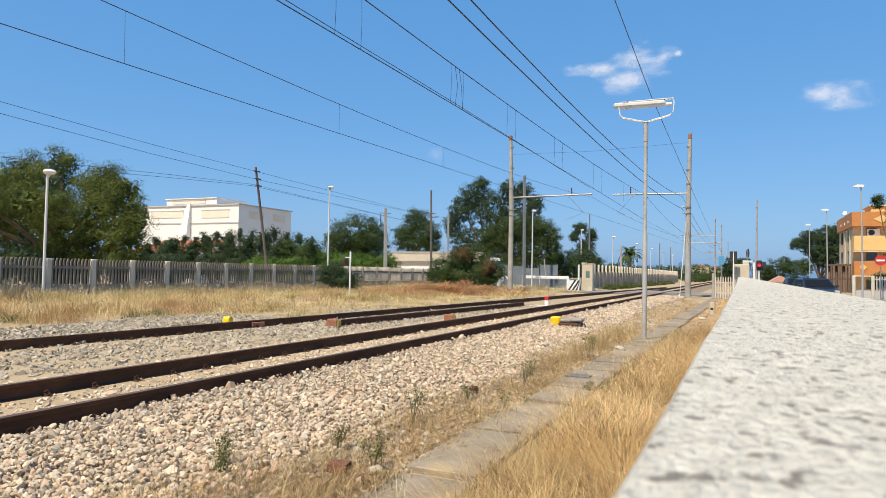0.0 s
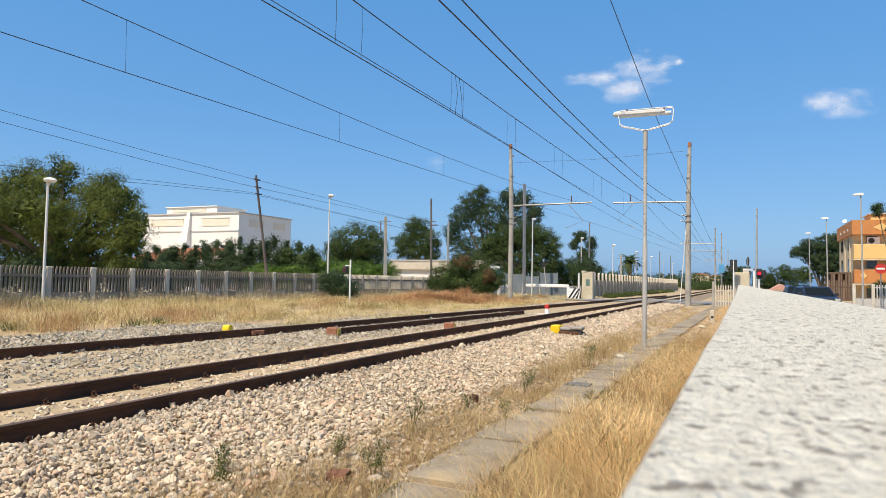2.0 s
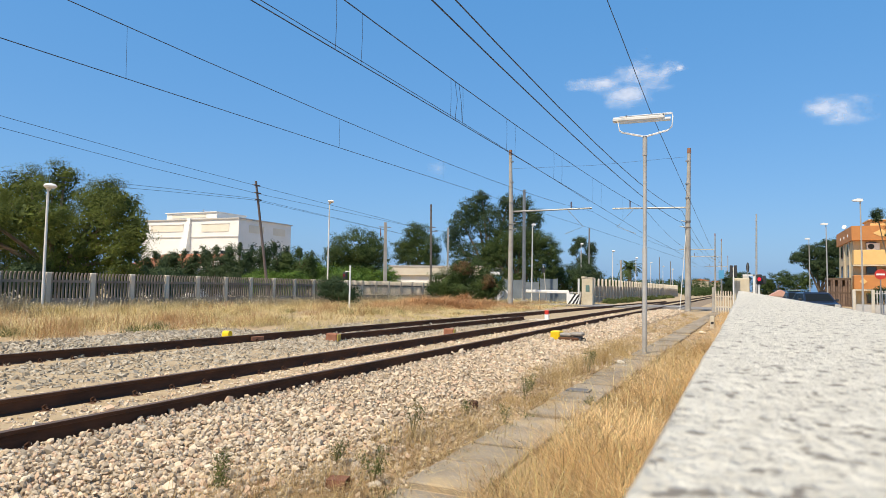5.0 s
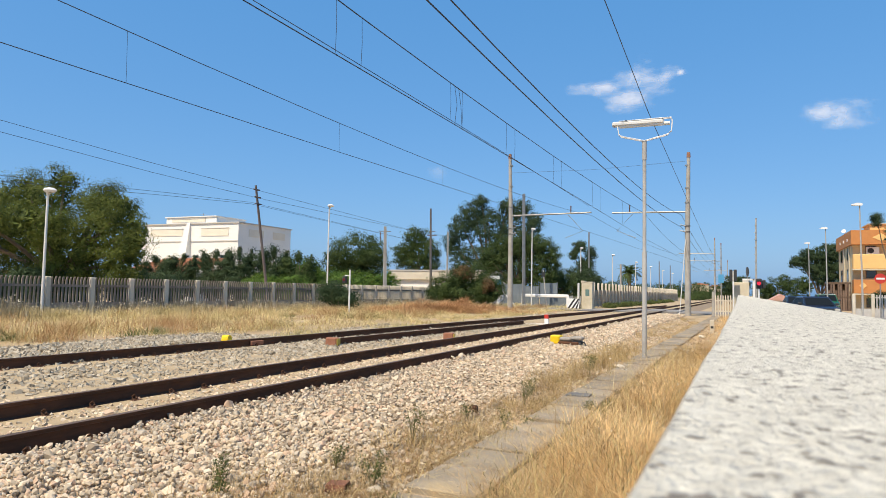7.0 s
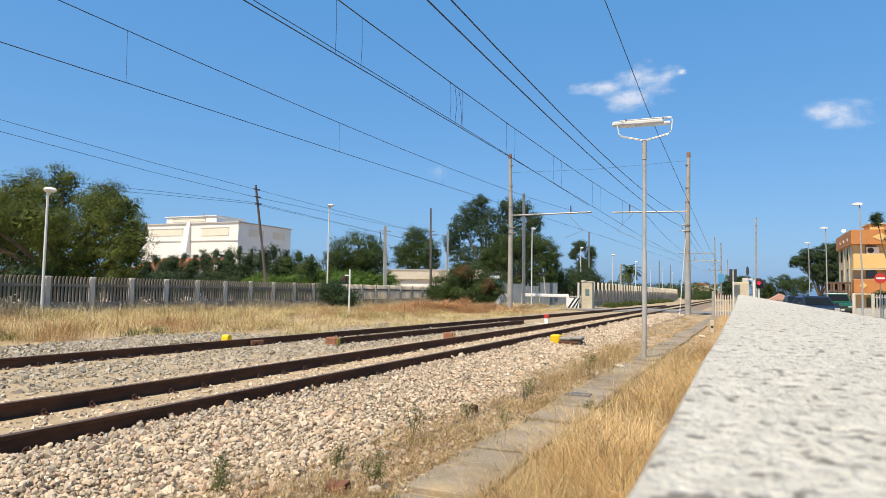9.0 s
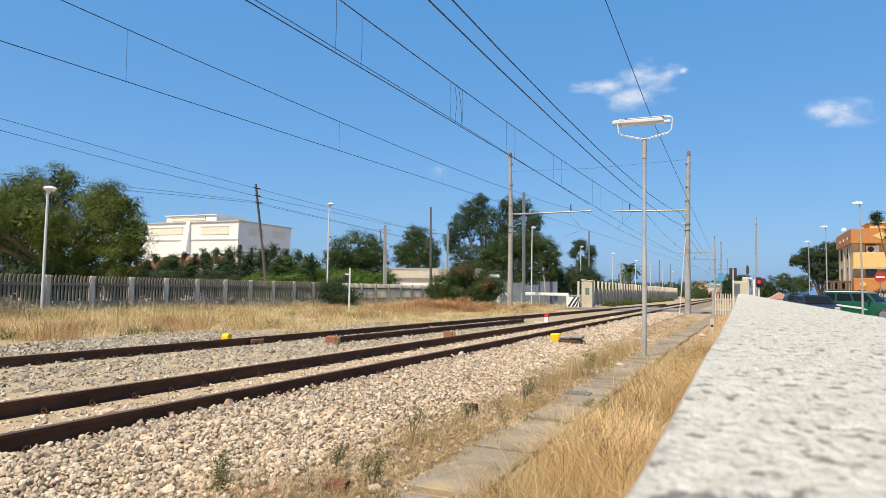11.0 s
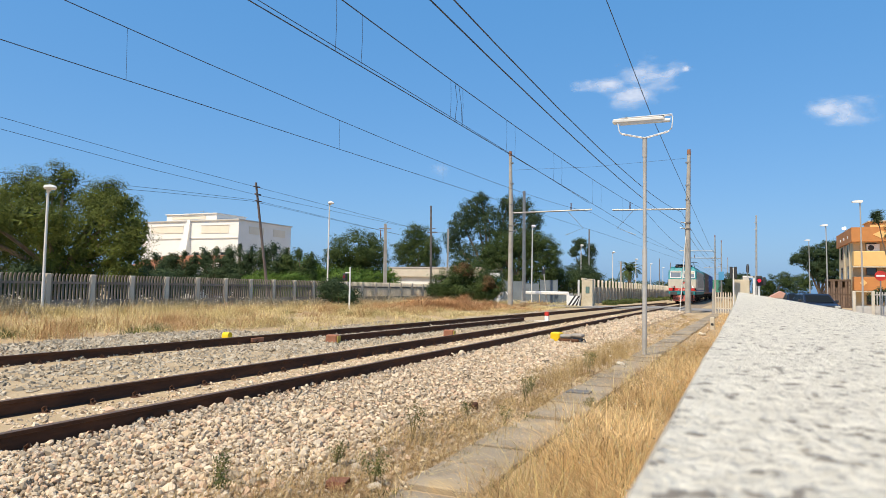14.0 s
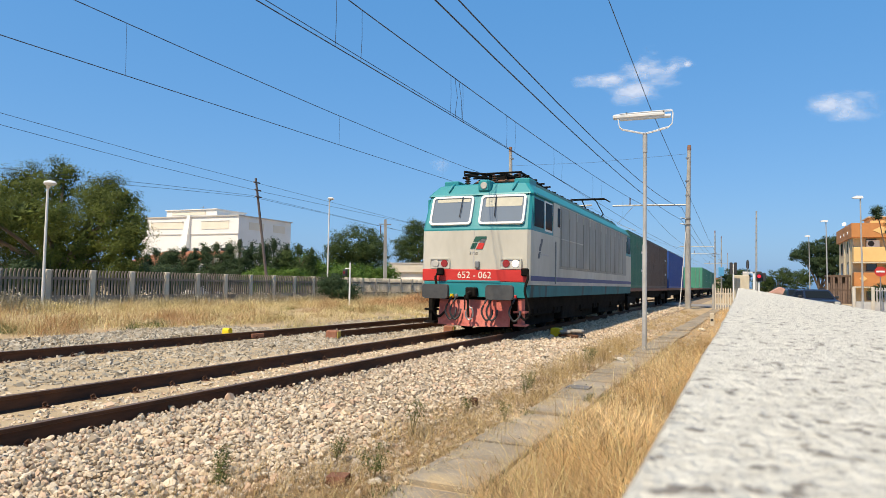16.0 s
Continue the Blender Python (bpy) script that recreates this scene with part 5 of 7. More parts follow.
def crossing():
    tagged(part("crossing_road", Shape().box(-30, 12, 52.5, 59.5, -0.2, 0.10).box(T1 - 0.66, T1 + 0.66, 52.5, 59.5, 0.1, 0.19).box(T1 - 1.9, T1 - 0.84, 52.5, 59.5, 0.1, 0.18).box(T1 + 0.84, T1 + 1.9, 52.5, 59.5, 0.1, 0.18), ASPHALT),
           "worn grey road crossing the rails", "road", kind="structure")
    bar = thing("crossing_barrier", "thick white barrier beam on posts by a crossing", "barrier", pose(0, 62, 0))
    part("beam", Shape().bbox(-19.2, -14.95, -0.1, 0.1, 0.96, 1.26, 0.05), WHITE, bar)
    part("post", Shape().bbox(-15.15, -14.9, -0.1, 0.1, -0.2, 1.0, 0.02), WHITE, bar)
    part("post", Shape().bbox(-19.5, -19.2, -0.12, 0.12, -0.2, 1.3, 0.02), WHITE, bar)
    for k in range(9):
        part("skirt_rod", Shape().tube([(-14.8 + k * 0.12, 0.05, 0.0), (-14.8 + k * 0.12, 0.05, 1.05)], 0.018, 6), GALV, bar)
    part("skirt_rail", Shape().tube([(-14.9, 0.05, 1.05), (-13.75, 0.05, 1.05)], 0.025, 6), GALV, bar)
    mot = thing("barrier_machine", "white and grey barrier machine with angled arms", "machine", pose(-21.0, 60, 0))
    part("cabinet", Shape().bbox(-0.3, 0.2, -0.25, 0.25, -0.1, 1.1, 0.03), WHITE, mot)
    part("arm", Shape().tube([(0.0, -0.3, 0.3), (1.3, -0.3, 1.35)], 0.06, 6), GALV, mot)
    part("arm", Shape().tube([(0.4, -0.35, 1.4), (1.6, -0.35, 0.1)], 0.05, 6), WHITE, mot)
    for x0, x1, z1 in ((-22.2, -20.3, 2.2), (-20.25, -18.6, 2.0), (-18.4, -16.7, 2.35), (-16.65, -15.2, 1.1)):
        g = thing("metal_gate", "closed grey-blue sheet metal gate", "gate", pose(0, 64.5, 0), group="gates")
        part("sheet", Shape().box(x0, x1, -0.02, 0.02, 0.05, z1), GREYBLUE, g)
        for k in range(int((x1 - x0) / 0.3)):
            part("rib", Shape().box(x0 + 0.1 + k * 0.3, x0 + 0.16 + k * 0.3, -0.05, -0.02, 0.05, z1), GREYBLUE, g)
        part("post", Shape().bbox(x0 - 0.04, x0 + 0.04, -0.06, 0.06, -0.1, z1 + 0.08, 0.01), GREYBLUE, g)
        part("post", Shape().bbox(x1 - 0.04, x1 + 0.04, -0.06, 0.06, -0.1, z1 + 0.08, 0.01), GREYBLUE, g)
    lp = post("leaning_post", "thin leaning post with a dark plate", "post", (-17.1, 62.3, 0), 3.6, 0.06, 0.05, PALE_GREY, (-0.42, 0), 6)
    part("plate", Shape().bbox(-0.55, -0.2, -0.08, -0.05, 2.9, 3.35, 0.01), BLACK, lp)
    sg = post("signpost", "pale signpost with two arrow boards", "sign", (-20.9, 58.5, 0), 2.9, 0.04, 0.04, GALV, (0, 0), 8)
    part("board", Shape().bbox(-0.6, 0.35, -0.07, -0.04, 2.55, 2.85, 0.01), WHITE, sg)
    part("board", Shape().bbox(-0.05, 0.5, -0.07, -0.04, 2.0, 2.45, 0.01), SIGN_BLUE, sg)
    pil = thing("gate_pillar", "square beige plastered pillar with a small green plaque", "pillar", pose(-12.13, 57.2, 0))
    part("shaft", Shape().bbox(-0.46, 0.46, -0.4, 0.4, -0.1, 2.3, 0.03).bbox(-0.50, -0.2, -0.44, 0.44, 2.3, 2.48, 0.03).bbox(0.0, 0.50, -0.44, 0.44, 2.3, 2.4, 0.03), PILLAR, pil)
    part("plaque", Shape().bbox(-0.12, 0.2, -0.43, -0.40, 1.2, 1.75, 0.005), mat("green_plaque", (0.10, 0.17, 0.15), (0.13, 0.21, 0.18), rough=0.5), pil)
    wp = post("white_post", "white concrete post beside a beige pillar", "post", (-13.0, 57.5, 0), 2.3, 0.10, 0.09, WHITE, (0, 0), 8)
    stripe = thing("striped_board", "white guard board with black diagonal stripes", "board", pose(-13.2, 56.5, 0))
    part("board", Shape().bbox(-0.55, 0.55, -0.03, 0.03, 0.05, 0.95, 0.01), WHITE, stripe)
    for k in range(4):
        x0 = -0.55 + k * 0.34
        quad = [(x0, 0.05), (x0 + 0.17, 0.05), (min(0.55, x0 + 0.17 + 0.6), 0.95), (min(0.55, x0 + 0.6), 0.95)]
        part("stripe", Shape().prism(quad, -0.038, -0.031, "y"), BLACK, stripe)
    for xx in (-0.5, 0.5):
        part("foot", Shape().tube([(xx, 0.02, -0.1), (xx, 0.02, 0.1)], 0.03, 6), GALV, stripe)


crossing()


def track_things():
    for x, y, mt, lab in ((-12.15, 13.5, YELLOW, "bright yellow marker block beside the siding"), ):
        ob = thing("marker_block", lab, "marker", pose(x, y, 0.0))
        part("block", Shape().bbox(-0.11, 0.11, -0.09, 0.09, -0.02, 0.15, 0.02), mt, ob)
        part("cap", Shape().tube([(-0.1, 0, 0.14), (0.1, 0, 0.14)], 0.085, 10), mt, ob, smooth=True)
    for x, y in ((-9.5, 14.4), (-7.9, 18.1)):
        ob = thing("bond_box", "small rust-brown box with a yellow end beside the rail", "box", pose(x, y, 0.02, rz=12), group="bond boxes")
        part("box", Shape().bbox(-0.17, 0.13, -0.11, 0.11, -0.02, 0.21, 0.03), BRICKRED, ob)
        part("end_plate", Shape().bbox(0.13, 0.16, -0.10, 0.10, -0.02, 0.18, 0.008), mat("dull_ochre", (0.42, 0.33, 0.06), (0.36, 0.28, 0.05), rough=0.6), ob)
    sw = thing("point_machine", "yellow and grey track device lying beside the rail", "track device", pose(-4.75, 18.3, 0.08, rz=-6))
    part("yellow_housing", Shape().bbox(-0.13, 0.15, -0.16, 0.14, -0.04, 0.21, 0.03), YELLOW, sw)
    pads = mat("grey_cast_lid", (0.24, 0.215, 0.185), (0.34, 0.305, 0.265), rough=0.85)
    for x0, x1, z0 in ((0.16, 0.48, 0.07), (0.47, 0.80, 0.10)):
        part("pad", Shape().bbox(x0, x1, -0.22, 0.06, z0, z0 + 0.10, 0.035), pads, sw)
        # dark block under each pad draws the shaded gap there
        part("pad_gap_shade", Shape().bbox(x0 + 0.04, x1 - 0.04, -0.16, 0.02, z0 - 0.12, z0, 0.02), UNDER_GREY, sw)
    part("base", Shape().bbox(0.12, 0.7, -0.22, 0.1, -0.06, 0.06, 0.03), RUST, sw)
    part("cable", Shape().tube([(0.7, -0.1, 0.02), (0.85, -0.15, 0.06), (0.95, -0.3, -0.02), (0.9, -0.5, -0.05)], 0.02, 6), BLACK, sw)
    fm = thing("fouling_marker", "short concrete marker post with a red painted top", "marker", pose(-8.05, 29.3, 0))
    part("base", Shape().bbox(-0.09, 0.09, -0.08, 0.08, -0.05, 0.28, 0.015), WHITE, fm)
    part("red_top", Shape().bbox(-0.092, 0.092, -0.082, 0.082, 0.28, 0.46, 0.015), RED, fm)
    part("footing", Shape().bbox(-0.7, 0.35, -0.5, 0.5, -0.05, 0.05, 0.02), CONCRETE_PALE, fm)
    ks = thing("kilometre_stone", "short white stone post with a dark band", "stone", pose(-1.12, 28.0, 0))
    part("stone", Shape().bbox(-0.08, 0.08, -0.07, 0.07, -0.1, 0.50, 0.02), CONCRETE_PALE, ks)
    part("band", Shape().bbox(-0.05, 0.05, -0.078, -0.07, 0.18, 0.27, 0.002), BLACK, ks)
    br = thing("clay_block", "rust-brown hollow clay block lying in dry grass", "brick", pose(-2.68, 4.18, 0.025, 4, -3, 8) @ Matrix.Scale(0.75, 4))
    part("shell", ring([(-0.075, -0.045), (0.075, -0.05), (0.085, 0.02), (0.06, 0.075), (-0.065, 0.07), (-0.085, 0.015)], [(-0.06, -0.032), (0.06, -0.036), (0.068, 0.018), (0.048, 0.06), (-0.052, 0.056), (-0.068, 0.012)], -0.1, 0.1, Matrix.Rotation(radians(90), 4, "Z")), CLAY, br)
    # dark box inside the shell stands for the shade in its hollow
    part("shade_plug", Shape().box(-0.095, 0.02, -0.064, 0.064, -0.036, 0.055), UNDER_GREY, br)
    for x, y, s in ((-2.45, 4.3, 0.05), (-1.22, 3.12, 0.08), (-2.2, 13.4, 0.1), (-2.05, 12.9, 0.06), (-1.3, 24.5, 0.12)):
        st = Shape().bbox(-s, s, -s * 0.7, s * 0.7, -s * 0.3, s * 0.6, s * 0.3)
        tagged(part("stone", st, CONCRETE_PALE, at=pose(x, y, 0.02, 8, -6, 40 * s * 30)), "loose pale stone lying beside the path", "stone", group="loose stones")
    # flat plate in place of a crumpled dark object, not a real cover
    cb = thing("dark_scrap", "small dark flat piece lying on the concrete path", "cover", pose(-2.1, 9.35, 0.04))
    part("cover", Shape().bbox(-0.16, 0.16, -0.13, 0.13, 0.0, 0.03, 0.006), UNDER_GREY, cb)
    bl = thing("rusty_lump", "dark rusty iron lump lying on ballast", "scrap", pose(-2.98, 7.6, 0.02))
    part("lump", Shape().bbox(-0.05, 0.05, -0.04, 0.04, -0.02, 0.08, 0.02), RUST, bl)
    jb = thing("rail_joint", "rusty bolted joint bar lying along the siding rail", "rail joint", pose(-10.983, 13.27, 0.06, rz=-2.6))
    part("bar", Shape().bbox(-0.03, 0.03, -0.22, 0.22, -0.02, 0.09, 0.015), BRICKRED, jb)


UNDER_GREY = mat("dark_grey_iron", (0.10, 0.10, 0.10), (0.16, 0.155, 0.15), rough=0.8)
CLAY = mat("weathered_clay", (0.15, 0.06, 0.032), (0.24, 0.105, 0.06), rough=0.9, scale=9.0, bump=0.4)
BRICKRED = mat("rust_red_paint", (0.26, 0.10, 0.055), (0.34, 0.15, 0.085), rough=0.85, scale=6.0, bump=0.3)
track_things()


def small_signal():
    ob = post("signal_post", "short white post with a dark red signal head", "signal", (-20.75, 33.0, 0.2), 2.35, 0.05, 0.05, WHITE, (0, 0), 8)
    part("arm", Shape().box(-0.32, 0.05, -0.03, 0.03, 1.98, 2.04), WHITE, ob)
    part("signal_head", Shape().bbox(-0.45, -0.2, -0.12, 0.08, 1.55, 1.98, 0.04), BLACK, ob)
    part("lens", Shape().tube([(-0.32, -0.125, 1.78), (-0.32, -0.15, 1.78)], 0.08, 12), mat("dark_red_lens", (0.14, 0.02, 0.02), (0.16, 0.02, 0.03), rough=0.2), ob)


small_signal()

# ---- houses ----
PLASTER = mat("white_plaster", (0.82, 0.80, 0.75), (0.77, 0.745, 0.69), rough=0.9, scale=0.5, bump=0.1)
CREAM = mat("cream_panel", (0.78, 0.71, 0.58), (0.72, 0.65, 0.52), rough=0.9, scale=0.6)
GREY_TRIM = mat("grey_trim", (0.45, 0.42, 0.38), (0.52, 0.49, 0.45), rough=0.9)
ROOF_TILE = mat("terracotta", (0.42, 0.15, 0.07), (0.52, 0.22, 0.11), rough=0.85, scale=3.0)
DARK_GLASS = glass_mat("dark_window_glass", (0.02, 0.025, 0.03))


def white_house():
    h = thing("house", "modern white house with cream panels and a stepped flat roof", "house", pose(-60, 68.1, 0))
    part("wall", Shape().box(-16.9, 0, 0, 11.0, -0.2, 9.75), PLASTER, h)
    part("parapet", Shape().box(-13.1, -4.1, 0.35, 6.0, 9.75, 10.75), PLASTER, h)
    part("wall", Shape().box(-18.2, -12.0, 0.8, 9, -0.2, 7.8), PLASTER, h)
    part("roof", Shape().box(-17.05, 0.15, -0.15, 11.15, 9.75, 9.90), GREY_TRIM, h)
    part("roof", Shape().box(-13.25, -3.95, 0.2, 6.15, 10.75, 10.86), PLASTER, h)
    for x0, x1, z0, z1 in ((-15.6, -9.6, 8.2, 9.1), (-6.3, -1.6, 8.1, 9.1), (-12.0, -6.0, 10.1, 10.5)):
        part("panel", Shape().box(x0, x1, -0.06 + (0.35 if z0 > 10 else 0), 0.02 + (0.35 if z0 > 10 else 0), z0, z1), CREAM, h)
        part("panel_trim", Shape().box(x0 - 0.05, x1 + 0.05, -0.1 + (0.35 if z0 > 10 else 0), (0.35 if z0 > 10 else 0), z1, z1 + 0.08), GREY_TRIM, h)
    for x0, x1 in ((-16.9, -9.3), (-8.2, 0.0)):
        part("cornice", Shape().box(x0, x1, -0.08, 0.0, 7.35, 7.47), GREY_TRIM, h)
    part("fin", Shape().add([(-8.2, -1.6, 0), (-8.2, 0.0, 0), (-8.2, 0.0, 10.0), (-8.2, -0.2, 10.0), (-10.7, -1.6, 0), (-10.7, 0.0, 0), (-8.75, 0.0, 10.0), (-8.75, -0.2, 10.0)],
                            [(0, 1, 2, 3), (4, 7, 6, 5), (0, 4, 5, 1), (1, 5, 6, 2), (2, 6, 7, 3), (3, 7, 4, 0)]), PLASTER, h)
    for y0, y1 in ((2.0, 5.0), (7.0, 9.6)):
        part("panel", Shape().box(0.0, 0.06, y0, y1, 8.1, 9.1), CREAM, h)
    for x0 in (-7.6, -2.9):
        w = part("window", Shape().box(x0, x0 + 1.0, -0.05, 0.05, 4.3, 5.6), GREY_TRIM, h)
        part("pane", Shape().box(x0 + 0.08, x0 + 0.92, -0.07, -0.05, 4.38, 5.52), DARK_GLASS, w)
    part("aerial", Shape().tube([(-9.0, 3, 10.8), (-9.0, 3, 11.6)], 0.03, 5).tube([(-9.6, 3, 11.5), (-8.2, 3, 11.3)], 0.02, 5), GALV, h)
    low = thing("shed", "low outbuilding with an orange terracotta tile roof", "shed", pose(-48.6, 44.6, 0))
    part("wall", Shape().box(-3.2, 4.2, 0, 4, -0.2, 2.7), PLASTER, low)
    roof = part("roof", Shape().prism([(-0.4, 2.65), (4.4, 3.9), (4.4, 4.0), (-0.4, 2.8)], -3.5, 4.5, "x"), ROOF_TILE, low)
    tile = Shape().tube([(0, 0, 0), (0, 1.6, 0.42), (0, 3.2, 0.83), (0, 4.8, 1.25)], 0.10, 6).mesh("tile", ROOF_TILE)
    for k in range(27):
        part("tile_row", tile, ROOF_TILE, roof, at=pose(-3.4 + k * 0.3, -0.42, 2.80))


white_house()


def low_house():
    h = thing("house", "low white flat-roofed house with a beige roof band", "house", pose(0, 70, 0))
    part("wall", Shape().box(-38.1, -26, 0, 8, -0.2, 2.7), PLASTER, h)
    part("roof", Shape().box(-38.5, -25.8, -0.35, 8.3, 2.66, 3.65), CREAM_GREY, h)
    part("roof_edge", Shape().box(-38.6, -25.7, -0.42, 8.4, 3.65, 3.78), GREY_TRIM, h)
    w = part("window", Shape().box(-37.0, -36.1, -0.06, 0.05, 0.5, 1.7), GREY_TRIM, h)
    part("pane", Shape().box(-36.95, -36.15, -0.08, -0.06, 0.55, 1.65), DARK_GLASS, w)
    d = part("door", Shape().box(-35.6, -34.7, -0.05, 0.05, 0.0, 2.0), PLASTER, h)
    part("handle", Shape().box(-34.85, -34.8, -0.1, -0.05, 1.0, 1.1), GALV, d)


CREAM_GREY = mat("beige_grey_band", (0.55, 0.49, 0.39), (0.62, 0.56, 0.46), rough=0.9, scale=0.8)
low_house()

ORANGE = mat("orange_plaster", (0.55, 0.225, 0.07), (0.47, 0.19, 0.06), rough=0.85, scale=1.0)
APRICOT = mat("apricot_plaster", (0.80, 0.50, 0.20), (0.74, 0.45, 0.17), rough=0.85, scale=1.0)


SANDY = mat("sandy_plaster", (0.68, 0.52, 0.31), (0.60, 0.46, 0.27), rough=0.85, scale=1.0)


def orange_house():
    """Three storeys with solid orange balconies."""
    h = thing("apartment_house", "three-storey apricot house with orange balconies and flat roof", "house", pose(10.94, 85, 0))
    part("wall", Shape().box(0, 13, 0, 11.6, -0.2, 8.0), SANDY, h)
    part("parapet", Shape().box(-0.25, 13.2, -1.1, 11.8, 7.2, 8.75), ORANGE, h)
    part("stair_head", Shape().box(1.8, 5.0, 1.0, 5, 8.75, 9.5), APRICOT, h)
    part("roof", Shape().box(1.6, 5.2, 0.8, 5.2, 9.5, 9.62), PILLAR, h)
    for z in (1.9, 4.55):
        b = part("balcony", Shape().bbox(-0.1, 6.0, -1.3, 0.0, z, z + (1.5 if z < 3 else 1.6), 0.05), ORANGE if z < 3 else APRICOT, h)
        part("slab", Shape().box(-0.2, 6.1, -1.4, 0.0, z - 0.15, z), PILLAR, b)
    for x, z, s in ((0.75, 2.75, 0.36), (2.5, 7.95, 0.42)):
        part("diamond", Shape().prism([(x - s * (1.8 if z > 5 else 1), z), (x, z - s), (x + s * (1.8 if z > 5 else 1), z), (x, z + s)], -1.36, -1.3, "y") if z < 5 else Shape().prism([(x - 0.8, z), (x, z - s), (x + 0.8, z), (x, z + s)], -1.14, -1.1, "y"), APRICOT, h)
    part("arch_panel", Shape().tube([(4.6, -1.34, 4.1), (4.6, -1.28, 4.1)], 1.1, 24), APRICOT, h)
    ac = part("air_conditioner", Shape().bbox(1.25, 2.45, -0.35, -0.02, 6.15, 6.95, 0.03), WHITE, h)
    part("fan_grille", Shape().tube([(1.65, -0.36, 6.55), (1.65, -0.38, 6.55)], 0.30, 16), BLACK, ac)
    for x in (1.2, 3.8):
        for z in (0.4, 3.6, 6.1):
            w = part("window", Shape().box(x, x + 1.0, -0.04, 0.04, z, z + 1.0), DARK_WOOD, h)
            part("pane", Shape().box(x + 0.07, x + 0.93, -0.06, -0.04, z + 0.07, z + 0.93), DARK_GLASS, w)
    for y0, y1 in ((3.0, 3.9), (8.0, 9.4)):
        for z in (3.2, 5.6):
            w = part("window", Shape().box(-0.05, 0.04, y0, y1, z, z + 1.5), DARK_WOOD, h)
            part("pane", Shape().box(-0.07, -0.05, y0 + 0.1, y1 - 0.1, z + 0.1, z + 1.4), DARK_GLASS, w)
    for y0 in (2.0, 6.0):
        part("corner_strip", Shape().box(-0.12, 0, y0, y0 + 0.5, 0, 7.2), PILLAR, h)
    part("satellite_dish", Shape().tube([(-0.1, 5, 8.95), (-0.2, 4.8, 9.1), (-0.24, 4.7, 9.15)], [0.05, 0.2, 0.24], 14).tube([(0, 5, 8.7), (-0.1, 5, 9.1)], 0.05, 6), WHITE, h)
    for k in range(3):
        part("lamp", Shape().bbox(-0.33, -0.25, 1.5 + k * 3, 1.8 + k * 3, 7.7, 8.0, 0.02), WHITE, h)


DARK_WOOD = mat("dark_wood_frame", (0.10, 0.06, 0.035), (0.14, 0.085, 0.05), rough=0.6)
orange_house()


def far_buildings():
    for x, y, w, hh in ((-22.0, 330, 7.5, 6.0), (-14.5, 335, 5.0, 5.4)):
        h = thing("house", "distant pale house with a reddish roof", "house", pose(x, y, 0), group="distant houses")
        part("wall", Shape().box(0, w, 0, 8, -0.5, hh), PILLAR, h)
        part("roof", Shape().prism([(-0.3, hh), (w + 0.3, hh), (w * 0.5, hh + 0.9)], -0.3, 8.3, "y"), ROOF_TILE, h)
        for k in range(2):
            part("window", Shape().box(0.8 + k * 1.8, 1.7 + k * 1.8, -0.05, 0.05, 2.2, 3.6), DARK_GLASS, h)
    h = thing("house", "small pale house beyond the road", "house", pose(2.2, 95, 0))
    part("wall", Shape().box(0.9, 3.4, 0, 6, -0.2, 0.9), PILLAR, h)
    part("roof", Shape().prism([(0.7, 0.9), (3.6, 0.9), (2.1, 1.75)], -0.2, 6.2, "y"), mat("faded_pink_tiles", (0.50, 0.27, 0.20), (0.56, 0.33, 0.26), rough=0.9), h)


far_buildings()


